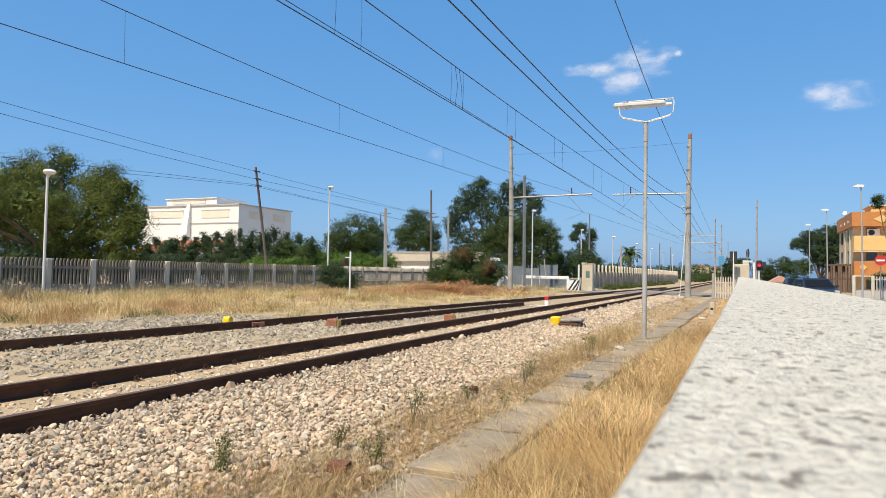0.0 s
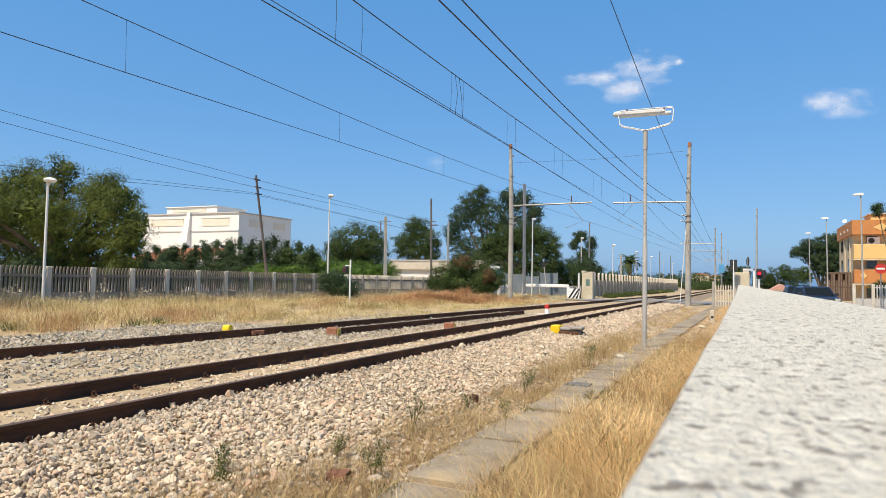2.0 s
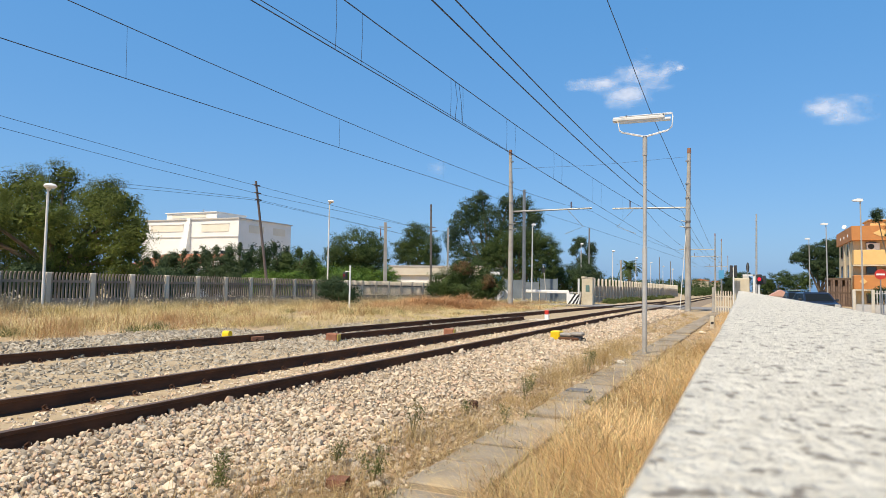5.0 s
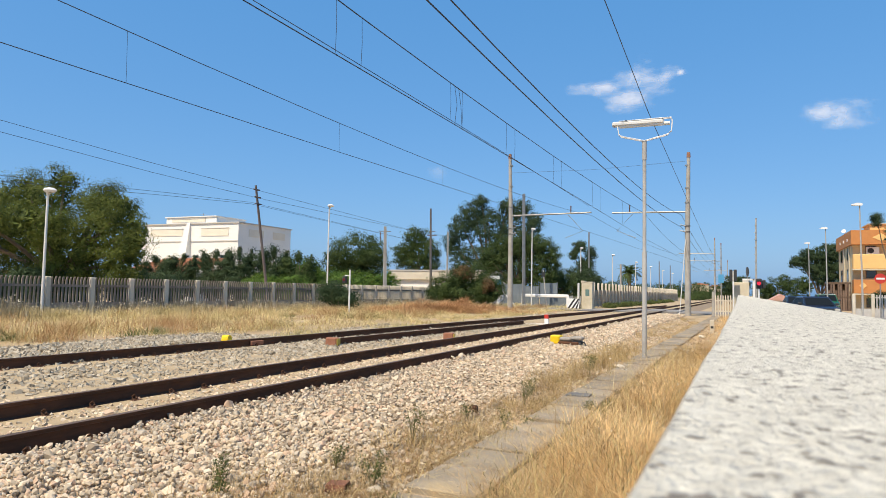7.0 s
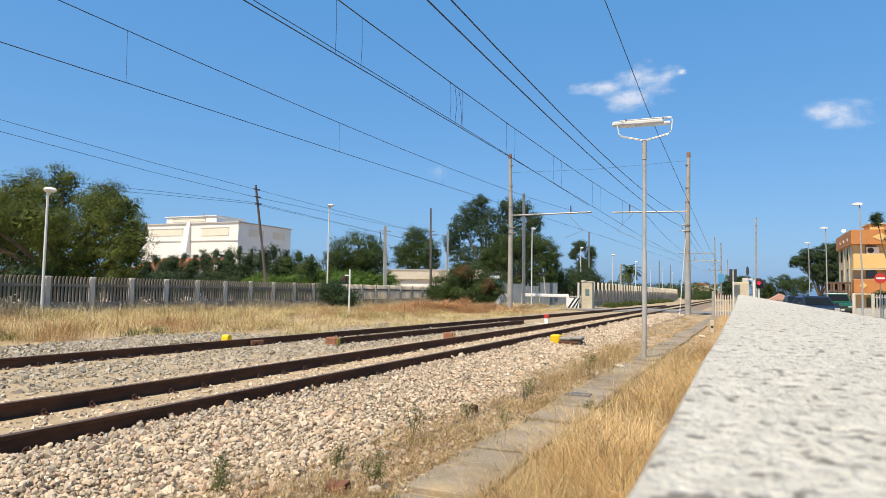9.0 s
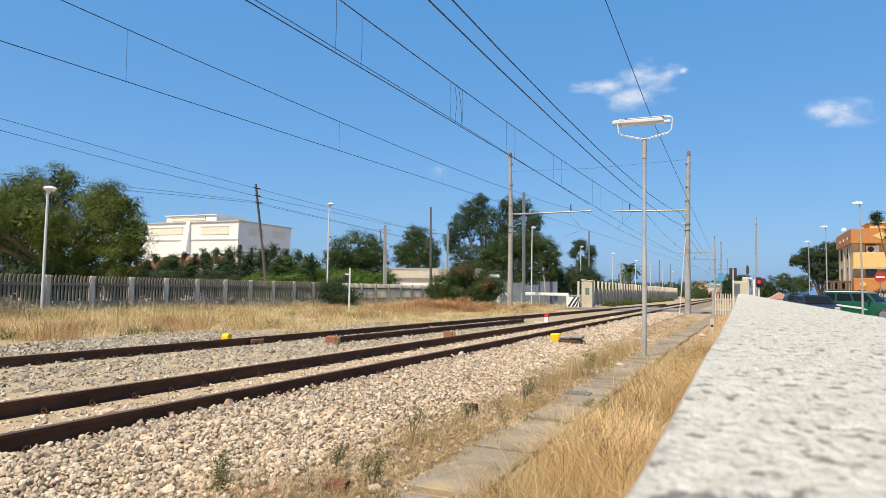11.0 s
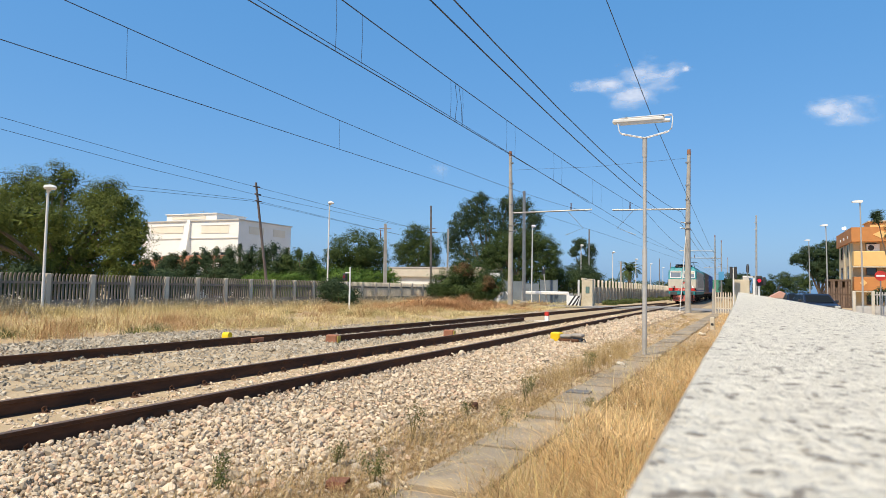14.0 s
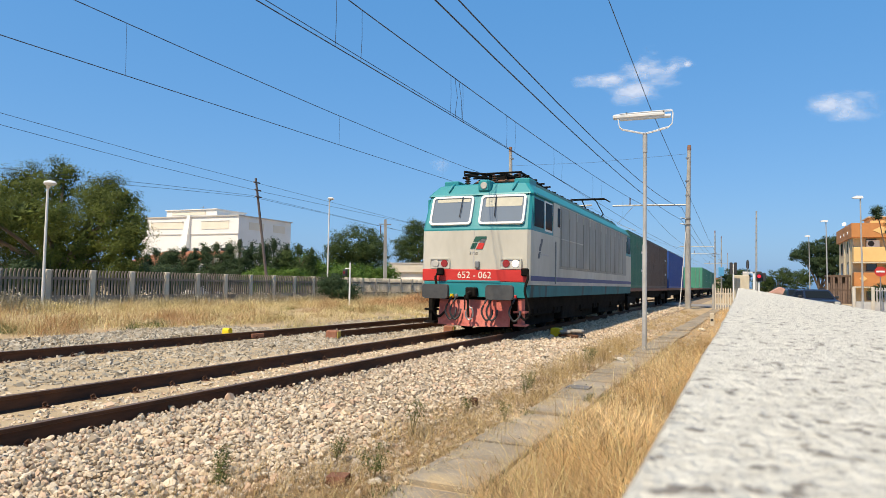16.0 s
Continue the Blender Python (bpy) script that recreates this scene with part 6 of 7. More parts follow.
# ---- roadside ----
def roadside():
    tagged(part("road", Shape().box(1.2, 9.0, -30, 300, -0.2, 0.03), ASPHALT), "worn grey asphalt road beyond the wall", "road", kind="structure")
    tagged(part("side_road", Shape().box(9.004, 90, 42.0, 50.5, -0.2, 0.028), ASPHALT), "worn grey asphalt side road", "road", kind="structure")
    g = thing("picket_gate", "pale concrete picket fence across the path", "fence", pose(0, 48.6, 0))
    for k in range(7):
        x = -1.72 + k * 0.155
        part("picket", Shape().prism([(x - 0.035, -0.05), (x + 0.035, -0.05), (x + 0.035, 1.42), (x, 1.5), (x - 0.035, 1.42)], -0.03, 0.03, "y"), CONCRETE_PALE, g)
    for z in (0.35, 1.05):
        part("cross_rail", Shape().box(-1.78, -0.72, 0.03, 0.09, z, z + 0.09), CONCRETE_PALE, g)
    part("post", Shape().bbox(-1.95, -1.78, -0.09, 0.09, -0.1, 1.7, 0.02), CONCRETE, g)
    w = post("signal_mast", "slim white mast with two black backing boards", "signal", (-0.62, 48.9, 0), 3.1, 0.05, 0.05, WHITE, (0, 0), 8)
    for x in (-0.16, 0.1):
        part("backing_board", Shape().bbox(x - 0.08, x + 0.12, -0.06, -0.02, 2.4, 3.2, 0.02), BLACK, w)
    pil = thing("wall_pillar", "beige plastered pier at the end of the wall", "pillar", pose(-0.14, 49.5, 0))
    part("shaft", Shape().bbox(-0.45, 0.5, 0, 0.5, -0.1, 2.35, 0.03), PILLAR, pil)
    sb = post("signpost", "round traffic sign seen from behind on a post", "sign", (0.24, 50, 0), 3.4, 0.035, 0.035, GALV, (0, 0), 8)
    part("disc", Shape().tube([(0, 0.0, 3.1), (0.03, 0.008, 3.1)], 0.33, 20), BLACK, sb)
    part("grey_panel", Shape().bbox(-0.3, 0.08, -0.06, -0.03, 1.95, 2.55, 0.01), GREY_TRIM, sb)
    part("white_frame", Shape().box(-0.3, 0.45, -0.03, 0.02, 2.5, 2.62).box(0.33, 0.47, -0.03, 0.02, 1.2, 2.62), WHITE, sb)
    rs = post("signal_light", "crossing signal with a black head and a lit red lamp", "signal", (0.98, 52, 0), 2.1, 0.07, 0.07, WHITE, (0, 0), 8)
    part("signal_head", Shape().bbox(-0.17, 0.2, -0.1, 0.12, 1.95, 2.68, 0.05), BLACK, rs)
    part("hood", Shape().tube([(0.02, -0.1, 2.34), (0.02, -0.28, 2.34)], [0.15, 0.16], 14, caps=False), BLACK, rs)
    part("lens", Shape().tube([(0.02, -0.11, 2.34), (0.02, -0.14, 2.34)], 0.12, 14), RED_GLOW, rs)
    rs2 = part("signal_head", Shape().bbox(0.22, 0.45, 0.2, 0.6, 2.0, 2.6, 0.05), BLACK, rs)
    for x, y, z in ((5.55, 40, 0.0), (5.48, 55, 0.15), (5.85, 73.6, 0.4)):
        lp = thing("street_lamp", "tall slim street lamp with a flat white head", "street lamp", pose(x, y, 0), group="road lamps")
        part("pole", Shape().tube([(0, 0, -0.1), (0, 0, 2.0), (-0.05, 0, 6.25 + z)], [0.06, 0.045, 0.03], 8), PALE_GREY, lp, smooth=True)
        part("lamp_head", Shape().prism([(-0.42, 6.25), (-0.34, 6.22), (0.02, 6.20), (0.08, 6.24), (0.06, 6.33), (-0.2, 6.35), (-0.42, 6.28)], -0.11, 0.11, 'y'), WHITE, lp, at=pose(0, 0, z))
    ne = post("no_entry_sign", "round red no-entry sign with a white bar on a post", "sign", (8.55, 54, 0), 3.1, 0.04, 0.04, GALV, (0, 0), 8)
    disc = part("disc", Shape().tube([(0, -0.06, 2.79), (0, -0.04, 2.79)], 0.35, 28), RED, ne)
    part("bar", Shape().box(-0.25, 0.25, -0.068, -0.061, 2.73, 2.85), WHITE, disc)
    fe = thing("garden_fence", "grey metal panel fence with white gateposts beside the road", "fence", pose(0, 55, 0))
    for x in (7.1, 8.25, 9.5, 11.0):
        part("post", Shape().bbox(x - 0.10, x + 0.10, -0.10, 0.10, -0.05, 1.72, 0.02), CONCRETE_PALE if x < 9 else CONCRETE, fe)
    for k in range(16):
        part("bar", Shape().box(8.45 + k * 0.16, 8.52 + k * 0.16, -0.015, 0.015, 0.1, 1.68), GREY_TRIM, fe)
    part("panel", Shape().box(7.2, 9.4, 0.0, 0.05, 0.05, 0.7), GREY_TRIM, fe)
    for z in (1.45, 0.2):
        part("cross_rail", Shape().box(8.35, 10.9, -0.02, 0.03, z, z + 0.08), GREY_TRIM, fe)
    tree("shrub", "potted dark green shrub behind a garden fence", "shrub", (8.9, 56.6, 0), [(0, 0, 1.4, 0.7, 0.6, 0.6), (1.2, 0, 1.5, 0.7, 0.5, 0.5)], 900, 0.09, LEAF_DARK, 0.05, 0.18)
    sh = thing("shelter", "dark brown wooden lean-to beside the orange house", "shelter", pose(8.3, 84, 0))
    part("frame", Shape().box(0, 0.12, 0, 0.12, -0.1, 3.0).box(2.2, 2.32, 0, 0.12, -0.1, 3.0).box(0, 2.3, 0, 2.0, 2.9, 3.1).box(0, 2.3, 0, 0.1, 1.4, 1.55), DARK_WOOD, sh)
    part("back", Shape().box(0, 2.3, 1.9, 2.0, -0.1, 2.9), DARK_WOOD, sh)
    for k in range(9):
        part("board", Shape().box(0.14 + k * 0.23, 0.32 + k * 0.23, 0.02, 0.06, 0.0, 2.9 if k % 3 else 2.2), SHED_BOARD, sh)


SHED_BOARD = mat("shed_boards", (0.13, 0.085, 0.06), (0.20, 0.13, 0.09), rough=0.9, scale=3.0, vary=0.2)
RED_GLOW = glow_mat("red_signal_glass", (0.9, 0.03, 0.06), 1.1)
roadside()


# ---- train ----
TEAL = mat("teal_paint", (0.012, 0.215, 0.235), (0.02, 0.245, 0.26), rough=0.45, scale=1.2, spots=((0.03, 0.17, 0.18), 2.0, 0.62))
LIVERY = mat("cream_grey_paint", (0.58, 0.545, 0.455), (0.44, 0.41, 0.33), rough=0.6, scale=0.8, stretch=(1, 1, 0.35), spots=((0.45, 0.42, 0.35), 1.4, 0.64))
# panel colour lowered to carry the shade on the locomotive's side
SHADED_PANEL = mat("shaded_ribbed_panel", (0.35, 0.335, 0.29), (0.23, 0.22, 0.185), rough=0.6, metal=0.0, scale=1.2, stretch=(1, 1, 0.3))
SIGNAL_RED = mat("signal_red_paint", (0.62, 0.035, 0.025), (0.54, 0.03, 0.022), rough=0.45, scale=2.0)
PLOUGH_RED = mat("faded_red_plough", (0.46, 0.10, 0.075), (0.56, 0.17, 0.13), rough=0.75, scale=2.5, bump=0.2, spots=((0.30, 0.08, 0.06), 3.0, 0.6))
BLUE_LINE = mat("blue_stripe", (0.03, 0.045, 0.16), (0.04, 0.055, 0.18), rough=0.5)
UNDER = mat("sooty_underframe", (0.009, 0.008, 0.007), (0.020, 0.017, 0.014), rough=0.95, scale=3.0, bump=0.3)
UNDER.node_tree.nodes["Principled BSDF"].inputs["Specular IOR Level"].default_value = 0.08
# skirt teal: grime spots, and low shade painted into the base colour
SHADED_TEAL = mat("shaded_grimy_teal", (0.010, 0.115, 0.125), (0.016, 0.165, 0.175), rough=0.7, scale=1.6, stretch=(1, 1, 0.4), spots=((0.03, 0.06, 0.055), 2.2, 0.56))
RUBBER = mat("grey_black_buffer", (0.045, 0.045, 0.045), (0.075, 0.075, 0.072), rough=0.6, scale=3.0)
# the pale base colour paints in the sky that the windscreen mirrors
SCREEN = glass_mat("sky_toned_windscreen", (0.16, 0.19, 0.22), 0.06)
CAB_GLASS = glass_mat("dark_cab_glass", (0.012, 0.016, 0.02), 0.12)
CAB_GLASS.node_tree.nodes["Principled BSDF"].inputs["Specular IOR Level"].default_value = 0.12
CAB_GLASS.node_tree.nodes["Principled BSDF"].inputs["IOR"].default_value = 1.12
BLIND = mat("cream_blind", (0.52, 0.49, 0.38), (0.46, 0.43, 0.33), rough=0.8)
LAMP_GLASS = mat("lamp_glass", (0.46, 0.43, 0.37), (0.54, 0.50, 0.43), rough=0.15)
RED_GLASS = mat("red_lamp_glass", (0.28, 0.02, 0.02), (0.33, 0.03, 0.025), rough=0.2)
# faint added glow that whitens a headlamp which isn't switched on
WHITE_GLOW = glow_mat("unlit_headlamp_glow", (1.0, 0.95, 0.85), 0.35)
SOOTY_TEAL = mat("sooty_teal", (0.018, 0.10, 0.105), (0.03, 0.075, 0.075), rough=0.7, scale=3.0, stretch=(1, 1, 0.4))
LOGO_GREEN = mat("logo_green", (0.015, 0.09, 0.06), (0.02, 0.10, 0.07), rough=0.5)
LETTER = mat("cream_lettering", (0.80, 0.76, 0.62), (0.74, 0.70, 0.56), rough=0.6)
GREY_LETTER = mat("grey_lettering", (0.10, 0.10, 0.10), (0.13, 0.13, 0.13), rough=0.6)


def lettering(text, size, parent, at, material):
    cu = bpy.data.curves.new("lettering", "FONT")
    cu.body, cu.size, cu.extrude, cu.align_x, cu.align_y = text, size, 0.002, "CENTER", "CENTER"
    tmp = new("lettering_curve", cu)
    me = bpy.data.meshes.new_from_object(tmp.evaluated_get(bpy.context.evaluated_depsgraph_get()))
    bpy.data.objects.remove(tmp)
    me.materials.clear()
    me.materials.append(material)
    return part("lettering", me, material, parent, at=at)


def rounded(x0, x1, z0, z1, r, n=4):
    """A rectangle with round corners, as (x, z)."""
    out = []
    for cx, cz, a0 in ((x1 - r, z0 + r, -90), (x1 - r, z1 - r, 0), (x0 + r, z1 - r, 90), (x0 + r, z0 + r, 180)):
        out += [(cx + r * math.cos(radians(a0 + 90 * k / n)), cz + r * math.sin(radians(a0 + 90 * k / n))) for k in range(n + 1)]
    return out


def loft(sections):
    """A closed skin through sections of equally many points."""
    s, n = Shape(), len(sections[0])
    s.v = [tuple(p) for q in sections for p in q]
    for j in range(len(sections) - 1):
        s.f += [(j * n + i, j * n + (i + 1) % n, (j + 1) * n + (i + 1) % n, (j + 1) * n + i) for i in range(n)]
    s.f += [tuple(range(n))[::-1], tuple(range((len(sections) - 1) * n, len(sections) * n))]
    return s


LEN = 16.57


def build_loco():
    loco = thing("locomotive", "teal and cream electric locomotive with a red front band", "locomotive", pose(T1, 16.15, RAIL_Z))
    # outline in plan with clipped corners, at a given inset of both fronts
    def plan(z, w, dy, c=0.07):
        return [(-w + c, dy, z), (0.0, dy - 0.035, z), (w - c, dy, z), (w, dy + c, z), (w, LEN - dy - c, z), (w - c, LEN - dy, z), (0.0, LEN - dy + 0.035, z), (-w + c, LEN - dy, z), (-w, LEN - dy - c, z), (-w, dy + c, z)]

    part("body", loft([plan(1.26, 1.5, 0.0), plan(2.66, 1.5, 0.0)]), LIVERY, loco, "cream-grey painted body sides")
    part("skirt", loft([plan(0.95, 1.48, 0.02), plan(1.255, 1.49, 0.01)]), SHADED_TEAL, loco, "teal lower skirt, grimy and darkened for the shade near the ground")
    part("upper_body", loft([plan(2.66, 1.5, 0.0), plan(2.70, 1.5, 0.0), plan(3.62, 1.46, 0.32)]), TEAL, loco, "teal cab upper part")
    roof = part("roof", loft([plan(3.62, 1.49, 0.28), plan(3.66, 1.49, 0.30), plan(3.93, 1.27, 0.52), plan(3.99, 0.9, 0.75)]), TEAL, loco, "teal roof")
    part("gutter", Shape().bbox(1.46, 1.52, 0.5, LEN - 0.5, 3.60, 3.66, 0.01).bbox(-1.52, -1.46, 0.5, LEN - 0.5, 3.60, 3.66, 0.01), TEAL, loco)
    # engine-room side panels
    for side in (-1, 1):
        x0 = 1.502 if side > 0 else -1.502
        def slab(y0, y1, z0, z1, d):
            return Shape().bbox(min(x0, x0 + side * d), max(x0, x0 + side * d), y0, y1, z0, z1, min(0.008, d * 0.4))
        part("side_band", slab(2.22, 14.35, 2.665, 3.60, 0.006), LIVERY, loco)
        part("side_frame", slab(2.98, 15.0, 1.75, 3.585, 0.012), SHADED_PANEL, loco)
        n = 12
        for k in range(n):
            ya = 3.08 + k * 0.99
            part("side_panel", slab(ya, ya + 0.90, 1.82, 3.50, 0.028), SHADED_PANEL, loco)
            part("panel_clip", slab(ya + 0.90, ya + 0.97, 3.30, 3.56, 0.045), LIVERY, loco)
            if k < 3:
                part("panel_seam", slab(ya, ya + 0.90, 2.60, 2.635, 0.036), LIVERY, loco)
        part("blue_stripe", slab(0.10, LEN - 0.1, 1.37, 1.50, 0.006), BLUE_LINE, loco)
        part("white_stripe", slab(0.10, LEN - 0.1, 1.262, 1.335, 0.008), LIVERY, loco)
        for ya, yb in ((0.36, 1.22), (1.42, 2.08), (LEN - 1.22, LEN - 0.36), (LEN - 2.08, LEN - 1.42)):
            xw = 1.505 if side > 0 else -1.505
            fr = part("side_window", Shape().bbox(min(xw, xw - side * 0.06), max(xw, xw - side * 0.06) + 0.0, ya - 0.05, yb + 0.05, 2.72, 3.55, 0.01), WHITE if ya in (1.42,) else TEAL, loco)
            part("pane", Shape().box(min(xw, xw + side * 0.008), max(xw, xw + side * 0.008), ya, yb, 2.78, 3.50), CAB_GLASS, fr)
        part("slit_window", slab(2.68, 2.95, 2.95, 3.50, 0.014), CAB_GLASS, loco)
        part("door_handle", Shape().tube([(x0 + side * 0.05, 2.35, 1.3), (x0 + side * 0.05, 2.35, 2.5)], 0.018, 6), GALV, loco)
        for k, (y0, z0) in enumerate(((0.80, 2.32), (0.70, 2.12), (0.92, 2.47))):
            part("emblem", Shape().prism([(y0, z0 - 0.16), (y0 + 0.17, z0 - 0.16), (y0 + 0.27, z0 + 0.02), (y0 + 0.10, z0 + 0.02)], x0, x0 + side * 0.004, "x"), GREY_LETTER, loco)
        part("lettering_bar", slab(1.05, 1.75, 2.05, 2.10, 0.004), GREY_TRIM, loco)
    # front
    lean = Matrix.Translation((0, 0.0, 2.70)) @ Matrix.Rotation(-math.atan2(0.32, 0.92), 4, "X") @ Matrix.Translation((0, 0, -2.70))
    for xa, xb in ((-1.30, -0.10), (0.10, 1.34)):
        fr = part("windscreen", ring(rounded(xa, xb, 2.80, 3.63, 0.10), rounded(xa + 0.055, xb - 0.055, 2.855, 3.575, 0.07), -0.085, 0.02, lean), WHITE, loco, "white-framed windscreen")
        part("pane", Shape().prism(rounded(xa + 0.05, xb - 0.05, 2.85, 3.58, 0.07), -0.060, -0.050, "y", lean), SCREEN, fr)
        part("blind", Shape().prism(rounded(xa + 0.14, xb - 0.10, 3.30 if xa > 0 else 3.46, 3.55, 0.03), -0.066, -0.0605, "y", lean), BLIND, fr)
        wx = xb - 0.32 if xa < 0 else xa + 0.42
        part("wiper", Shape().tube([(wx, -0.10, 3.60), (wx - (0.02 if xa < 0 else -0.02), -0.10, 3.0)], 0.012, 5, m=lean), BLACK, fr)
    part("centre_seam", Shape().bbox(-0.012, 0.012, -0.045, -0.03, 1.65, 2.66, 0.004), GREY_TRIM, loco)
    part("red_band", Shape().bbox(-1.46, 1.46, -0.055, 0.0, 1.335, 1.645, 0.01), SIGNAL_RED, loco, "signal red front band")
    part("teal_apron", Shape().bbox(-1.40, 1.40, -0.05, 0.0, 0.93, 1.32, 0.01).bbox(-0.75, 0.75, -0.065, -0.045, 1.30, 1.36, 0.01), TEAL, loco)
    lettering("652 - 062", 0.245, loco, pose(0.03, -0.059, 1.49, 90, 0, 0), LETTER)
    lettering("E 652", 0.10, loco, pose(0.0, -0.038, 2.06, 90, 0, 0), GREY_LETTER)
    for poly, mt in (([(-0.10, 2.18), (0.03, 2.18), (0.10, 2.33), (-0.03, 2.33)], LOGO_GREEN), ([(0.06, 2.17), (0.24, 2.17), (0.30, 2.33), (0.14, 2.33)], SIGNAL_RED),
                     ([(-0.02, 2.36), (0.11, 2.36), (0.22, 2.44), (0.35, 2.44), (0.35, 2.50), (0.05, 2.50)], LOGO_GREEN), ([(0.15, 2.36), (0.31, 2.36), (0.33, 2.41), (0.22, 2.41)], GREY_LETTER)):
        part("emblem", Shape().prism(poly, -0.045, -0.036, "y"), mt, loco)
    for xa, order in ((-1.25, (0, 1)), (0.72, (1, 0))):
        bx = part("headlight", ring(rounded(xa, xa + 0.58, 1.66, 1.93, 0.02), rounded(xa + 0.03, xa + 0.55, 1.69, 1.90, 0.02), -0.06, 0.0), LIVERY, loco, "recessed light box with white and red lamps")
        part("backing", Shape().box(xa + 0.03, xa + 0.55, -0.036, -0.03, 1.69, 1.90), GREY_TRIM, bx)
        for k in (0, 1):
            cx = xa + (0.17 if k == 0 else 0.42)
            part("lamp", Shape().tube([(cx, -0.04, 1.795), (cx, -0.065, 1.795)], [0.10, 0.085], 16), (WHITE_GLOW if (xa > 0) else LAMP_GLASS) if order[k] == 0 else RED_GLASS, bx, smooth=True)
    part("socket_box", Shape().bbox(0.05, 0.17, -0.10, -0.03, 1.68, 1.86, 0.015), GALV, loco)
    tl = part("top_headlight", Shape().bbox(-0.03, 0.31, 0.26, 0.75, 3.70, 4.03, 0.05), TEAL, loco)
    part("lamp", Shape().tube([(0.14, 0.27, 3.87), (0.14, 0.24, 3.87)], [0.10, 0.085], 16), LAMP_GLASS, tl)
    for x in (-0.85, 0.95):
        part("horn", Shape().tube([(x, 0.62, 3.97), (x, 0.45, 3.90), (x - 0.03, 0.30, 3.74)], [0.05, 0.045, 0.02], 8), TEAL, loco)
    for side in (-1, 1):
        for k in range(13):
            y = 2.1 + k * 1.0
            g = part("roof_grille", Shape().prism([(side * 1.22, 3.86), (side * 0.95, 3.9), (side * 0.80, 4.16), (side * 0.98, 4.16)], y, y + 0.94, "y"), SOOTY_TEAL, loco, "sooty teal roof grille")
            for j in range(3):
                part("lug", Shape().bbox(side * 0.9 - 0.05, side * 0.9 + 0.05, y + 0.12 + j * 0.3, y + 0.2 + j * 0.3, 4.15, 4.21 + 0.02 * (j % 2), 0.008), UNDER, g)
    for x in (-1.05, 1.0):
        part("roof_box", Shape().bbox(x - 0.22, x + 0.22, 0.85, 1.5, 3.9, 4.12, 0.03), TEAL, loco)
    # buffers, coupling, hoses, plough
    for x in (-0.875, 0.875):
        b = part("buffer", Shape().tube([(x, 0, 1.06), (x, -0.40, 1.06)], [0.19, 0.15], 14), UNDER, loco, smooth=True)
        part("buffer_head", Shape().prism(rounded(x - 0.36, x + 0.36, 0.88, 1.25, 0.09), -0.52, -0.40, "y"), RUBBER, b)
    cp = part("coupling", Shape().bbox(-0.14, 0.14, -0.25, 0.0, 0.93, 1.18, 0.03).tube([(0, -0.25, 1.05), (0, -0.42, 1.0), (0, -0.46, 0.9), (0, -0.40, 0.84)], [0.05, 0.05, 0.045, 0.03], 8), UNDER, loco)
    part("screw_link", Shape().tube([(0, -0.42, 0.95), (0.03, -0.44, 0.65), (0.03, -0.40, 0.42)], 0.03, 6).tube([(-0.07, -0.42, 0.98), (-0.07, -0.42, 0.6)], 0.02, 6), UNDER, cp)
    part("shackle", Shape().tube([(0.06 + 0.10 * math.cos(a), -0.42, 0.52 + 0.16 * math.sin(a)) for a in np.linspace(0, 6.28, 14)], 0.022, 6), GALV, cp)
    for x in (-0.58, -0.45, 0.42, 0.55, 1.15):
        part("hose", Shape().tube(curved([(x, -0.05, 0.95), (x + 0.02, -0.25, 0.85), (x - 0.07, -0.32, 0.58), (x + 0.04, -0.30, 0.36), (x + 0.17, -0.26, 0.46), (x + 0.18, -0.2, 0.62)]), 0.026, 7), BLACK, loco, smooth=True)
        part("air_cock", Shape().bbox(x - 0.04, x + 0.04, -0.12, -0.03, 0.90, 1.0, 0.01), SIGNAL_RED if x > 0.5 else YELLOW if x < -0.5 else GALV, loco)
    for x, sg in ((-0.9, -1), (1.42, 1)):
        part("jumper_cable", Shape().tube(curved([(x, -0.06, 1.58), (x + 0.1 * sg, -0.2, 1.45), (x + 0.04 * sg, -0.26, 1.1), (x + 0.16 * sg, -0.2, 0.62), (x + 0.02 * sg, -0.16, 0.40), (x - 0.16 * sg, -0.1, 0.55)]), 0.033, 7), UNDER, loco, smooth=True)
        part("jumper_head", Shape().bbox(x - 0.09, x + 0.09, -0.20, -0.05, 1.48, 1.68, 0.03), UNDER, loco)
    part("plough", Shape().add([(-0.98, 0.05, 0.86), (1.0, 0.05, 0.86), (1.0, -0.06, 0.20), (0, -0.24, 0.18), (-0.98, -0.06, 0.20), (0, 0.0, 0.86),
                                (-0.98, 0.09, 0.86), (1.0, 0.09, 0.86), (1.0, -0.02, 0.20), (0, -0.20, 0.18), (-0.98, -0.02, 0.20), (0, 0.04, 0.86)],
                               [(0, 4, 3, 5), (5, 3, 2, 1), (6, 11, 9, 10), (11, 7, 8, 9), (0, 5, 11, 6), (5, 1, 7, 11), (4, 10, 9, 3), (3, 9, 8, 2), (0, 6, 10, 4), (1, 2, 8, 7)]), PLOUGH_RED, loco, "faded red obstacle plough")
    for x in (-1.28, 1.20):
        part("step", Shape().box(x, x + 0.1, 0.0, 0.3, 0.22, 0.9).box(x - 0.1, x + 0.2, -0.05, 0.3, 0.22, 0.27).box(x - 0.1, x + 0.2, -0.05, 0.3, 0.55, 0.60), PLOUGH_RED if x > 0 else UNDER, loco)
    # running gear
    part("underframe", Shape().box(-1.25, 1.25, 0.25, LEN - 0.25, 0.62, 0.96), UNDER, loco)
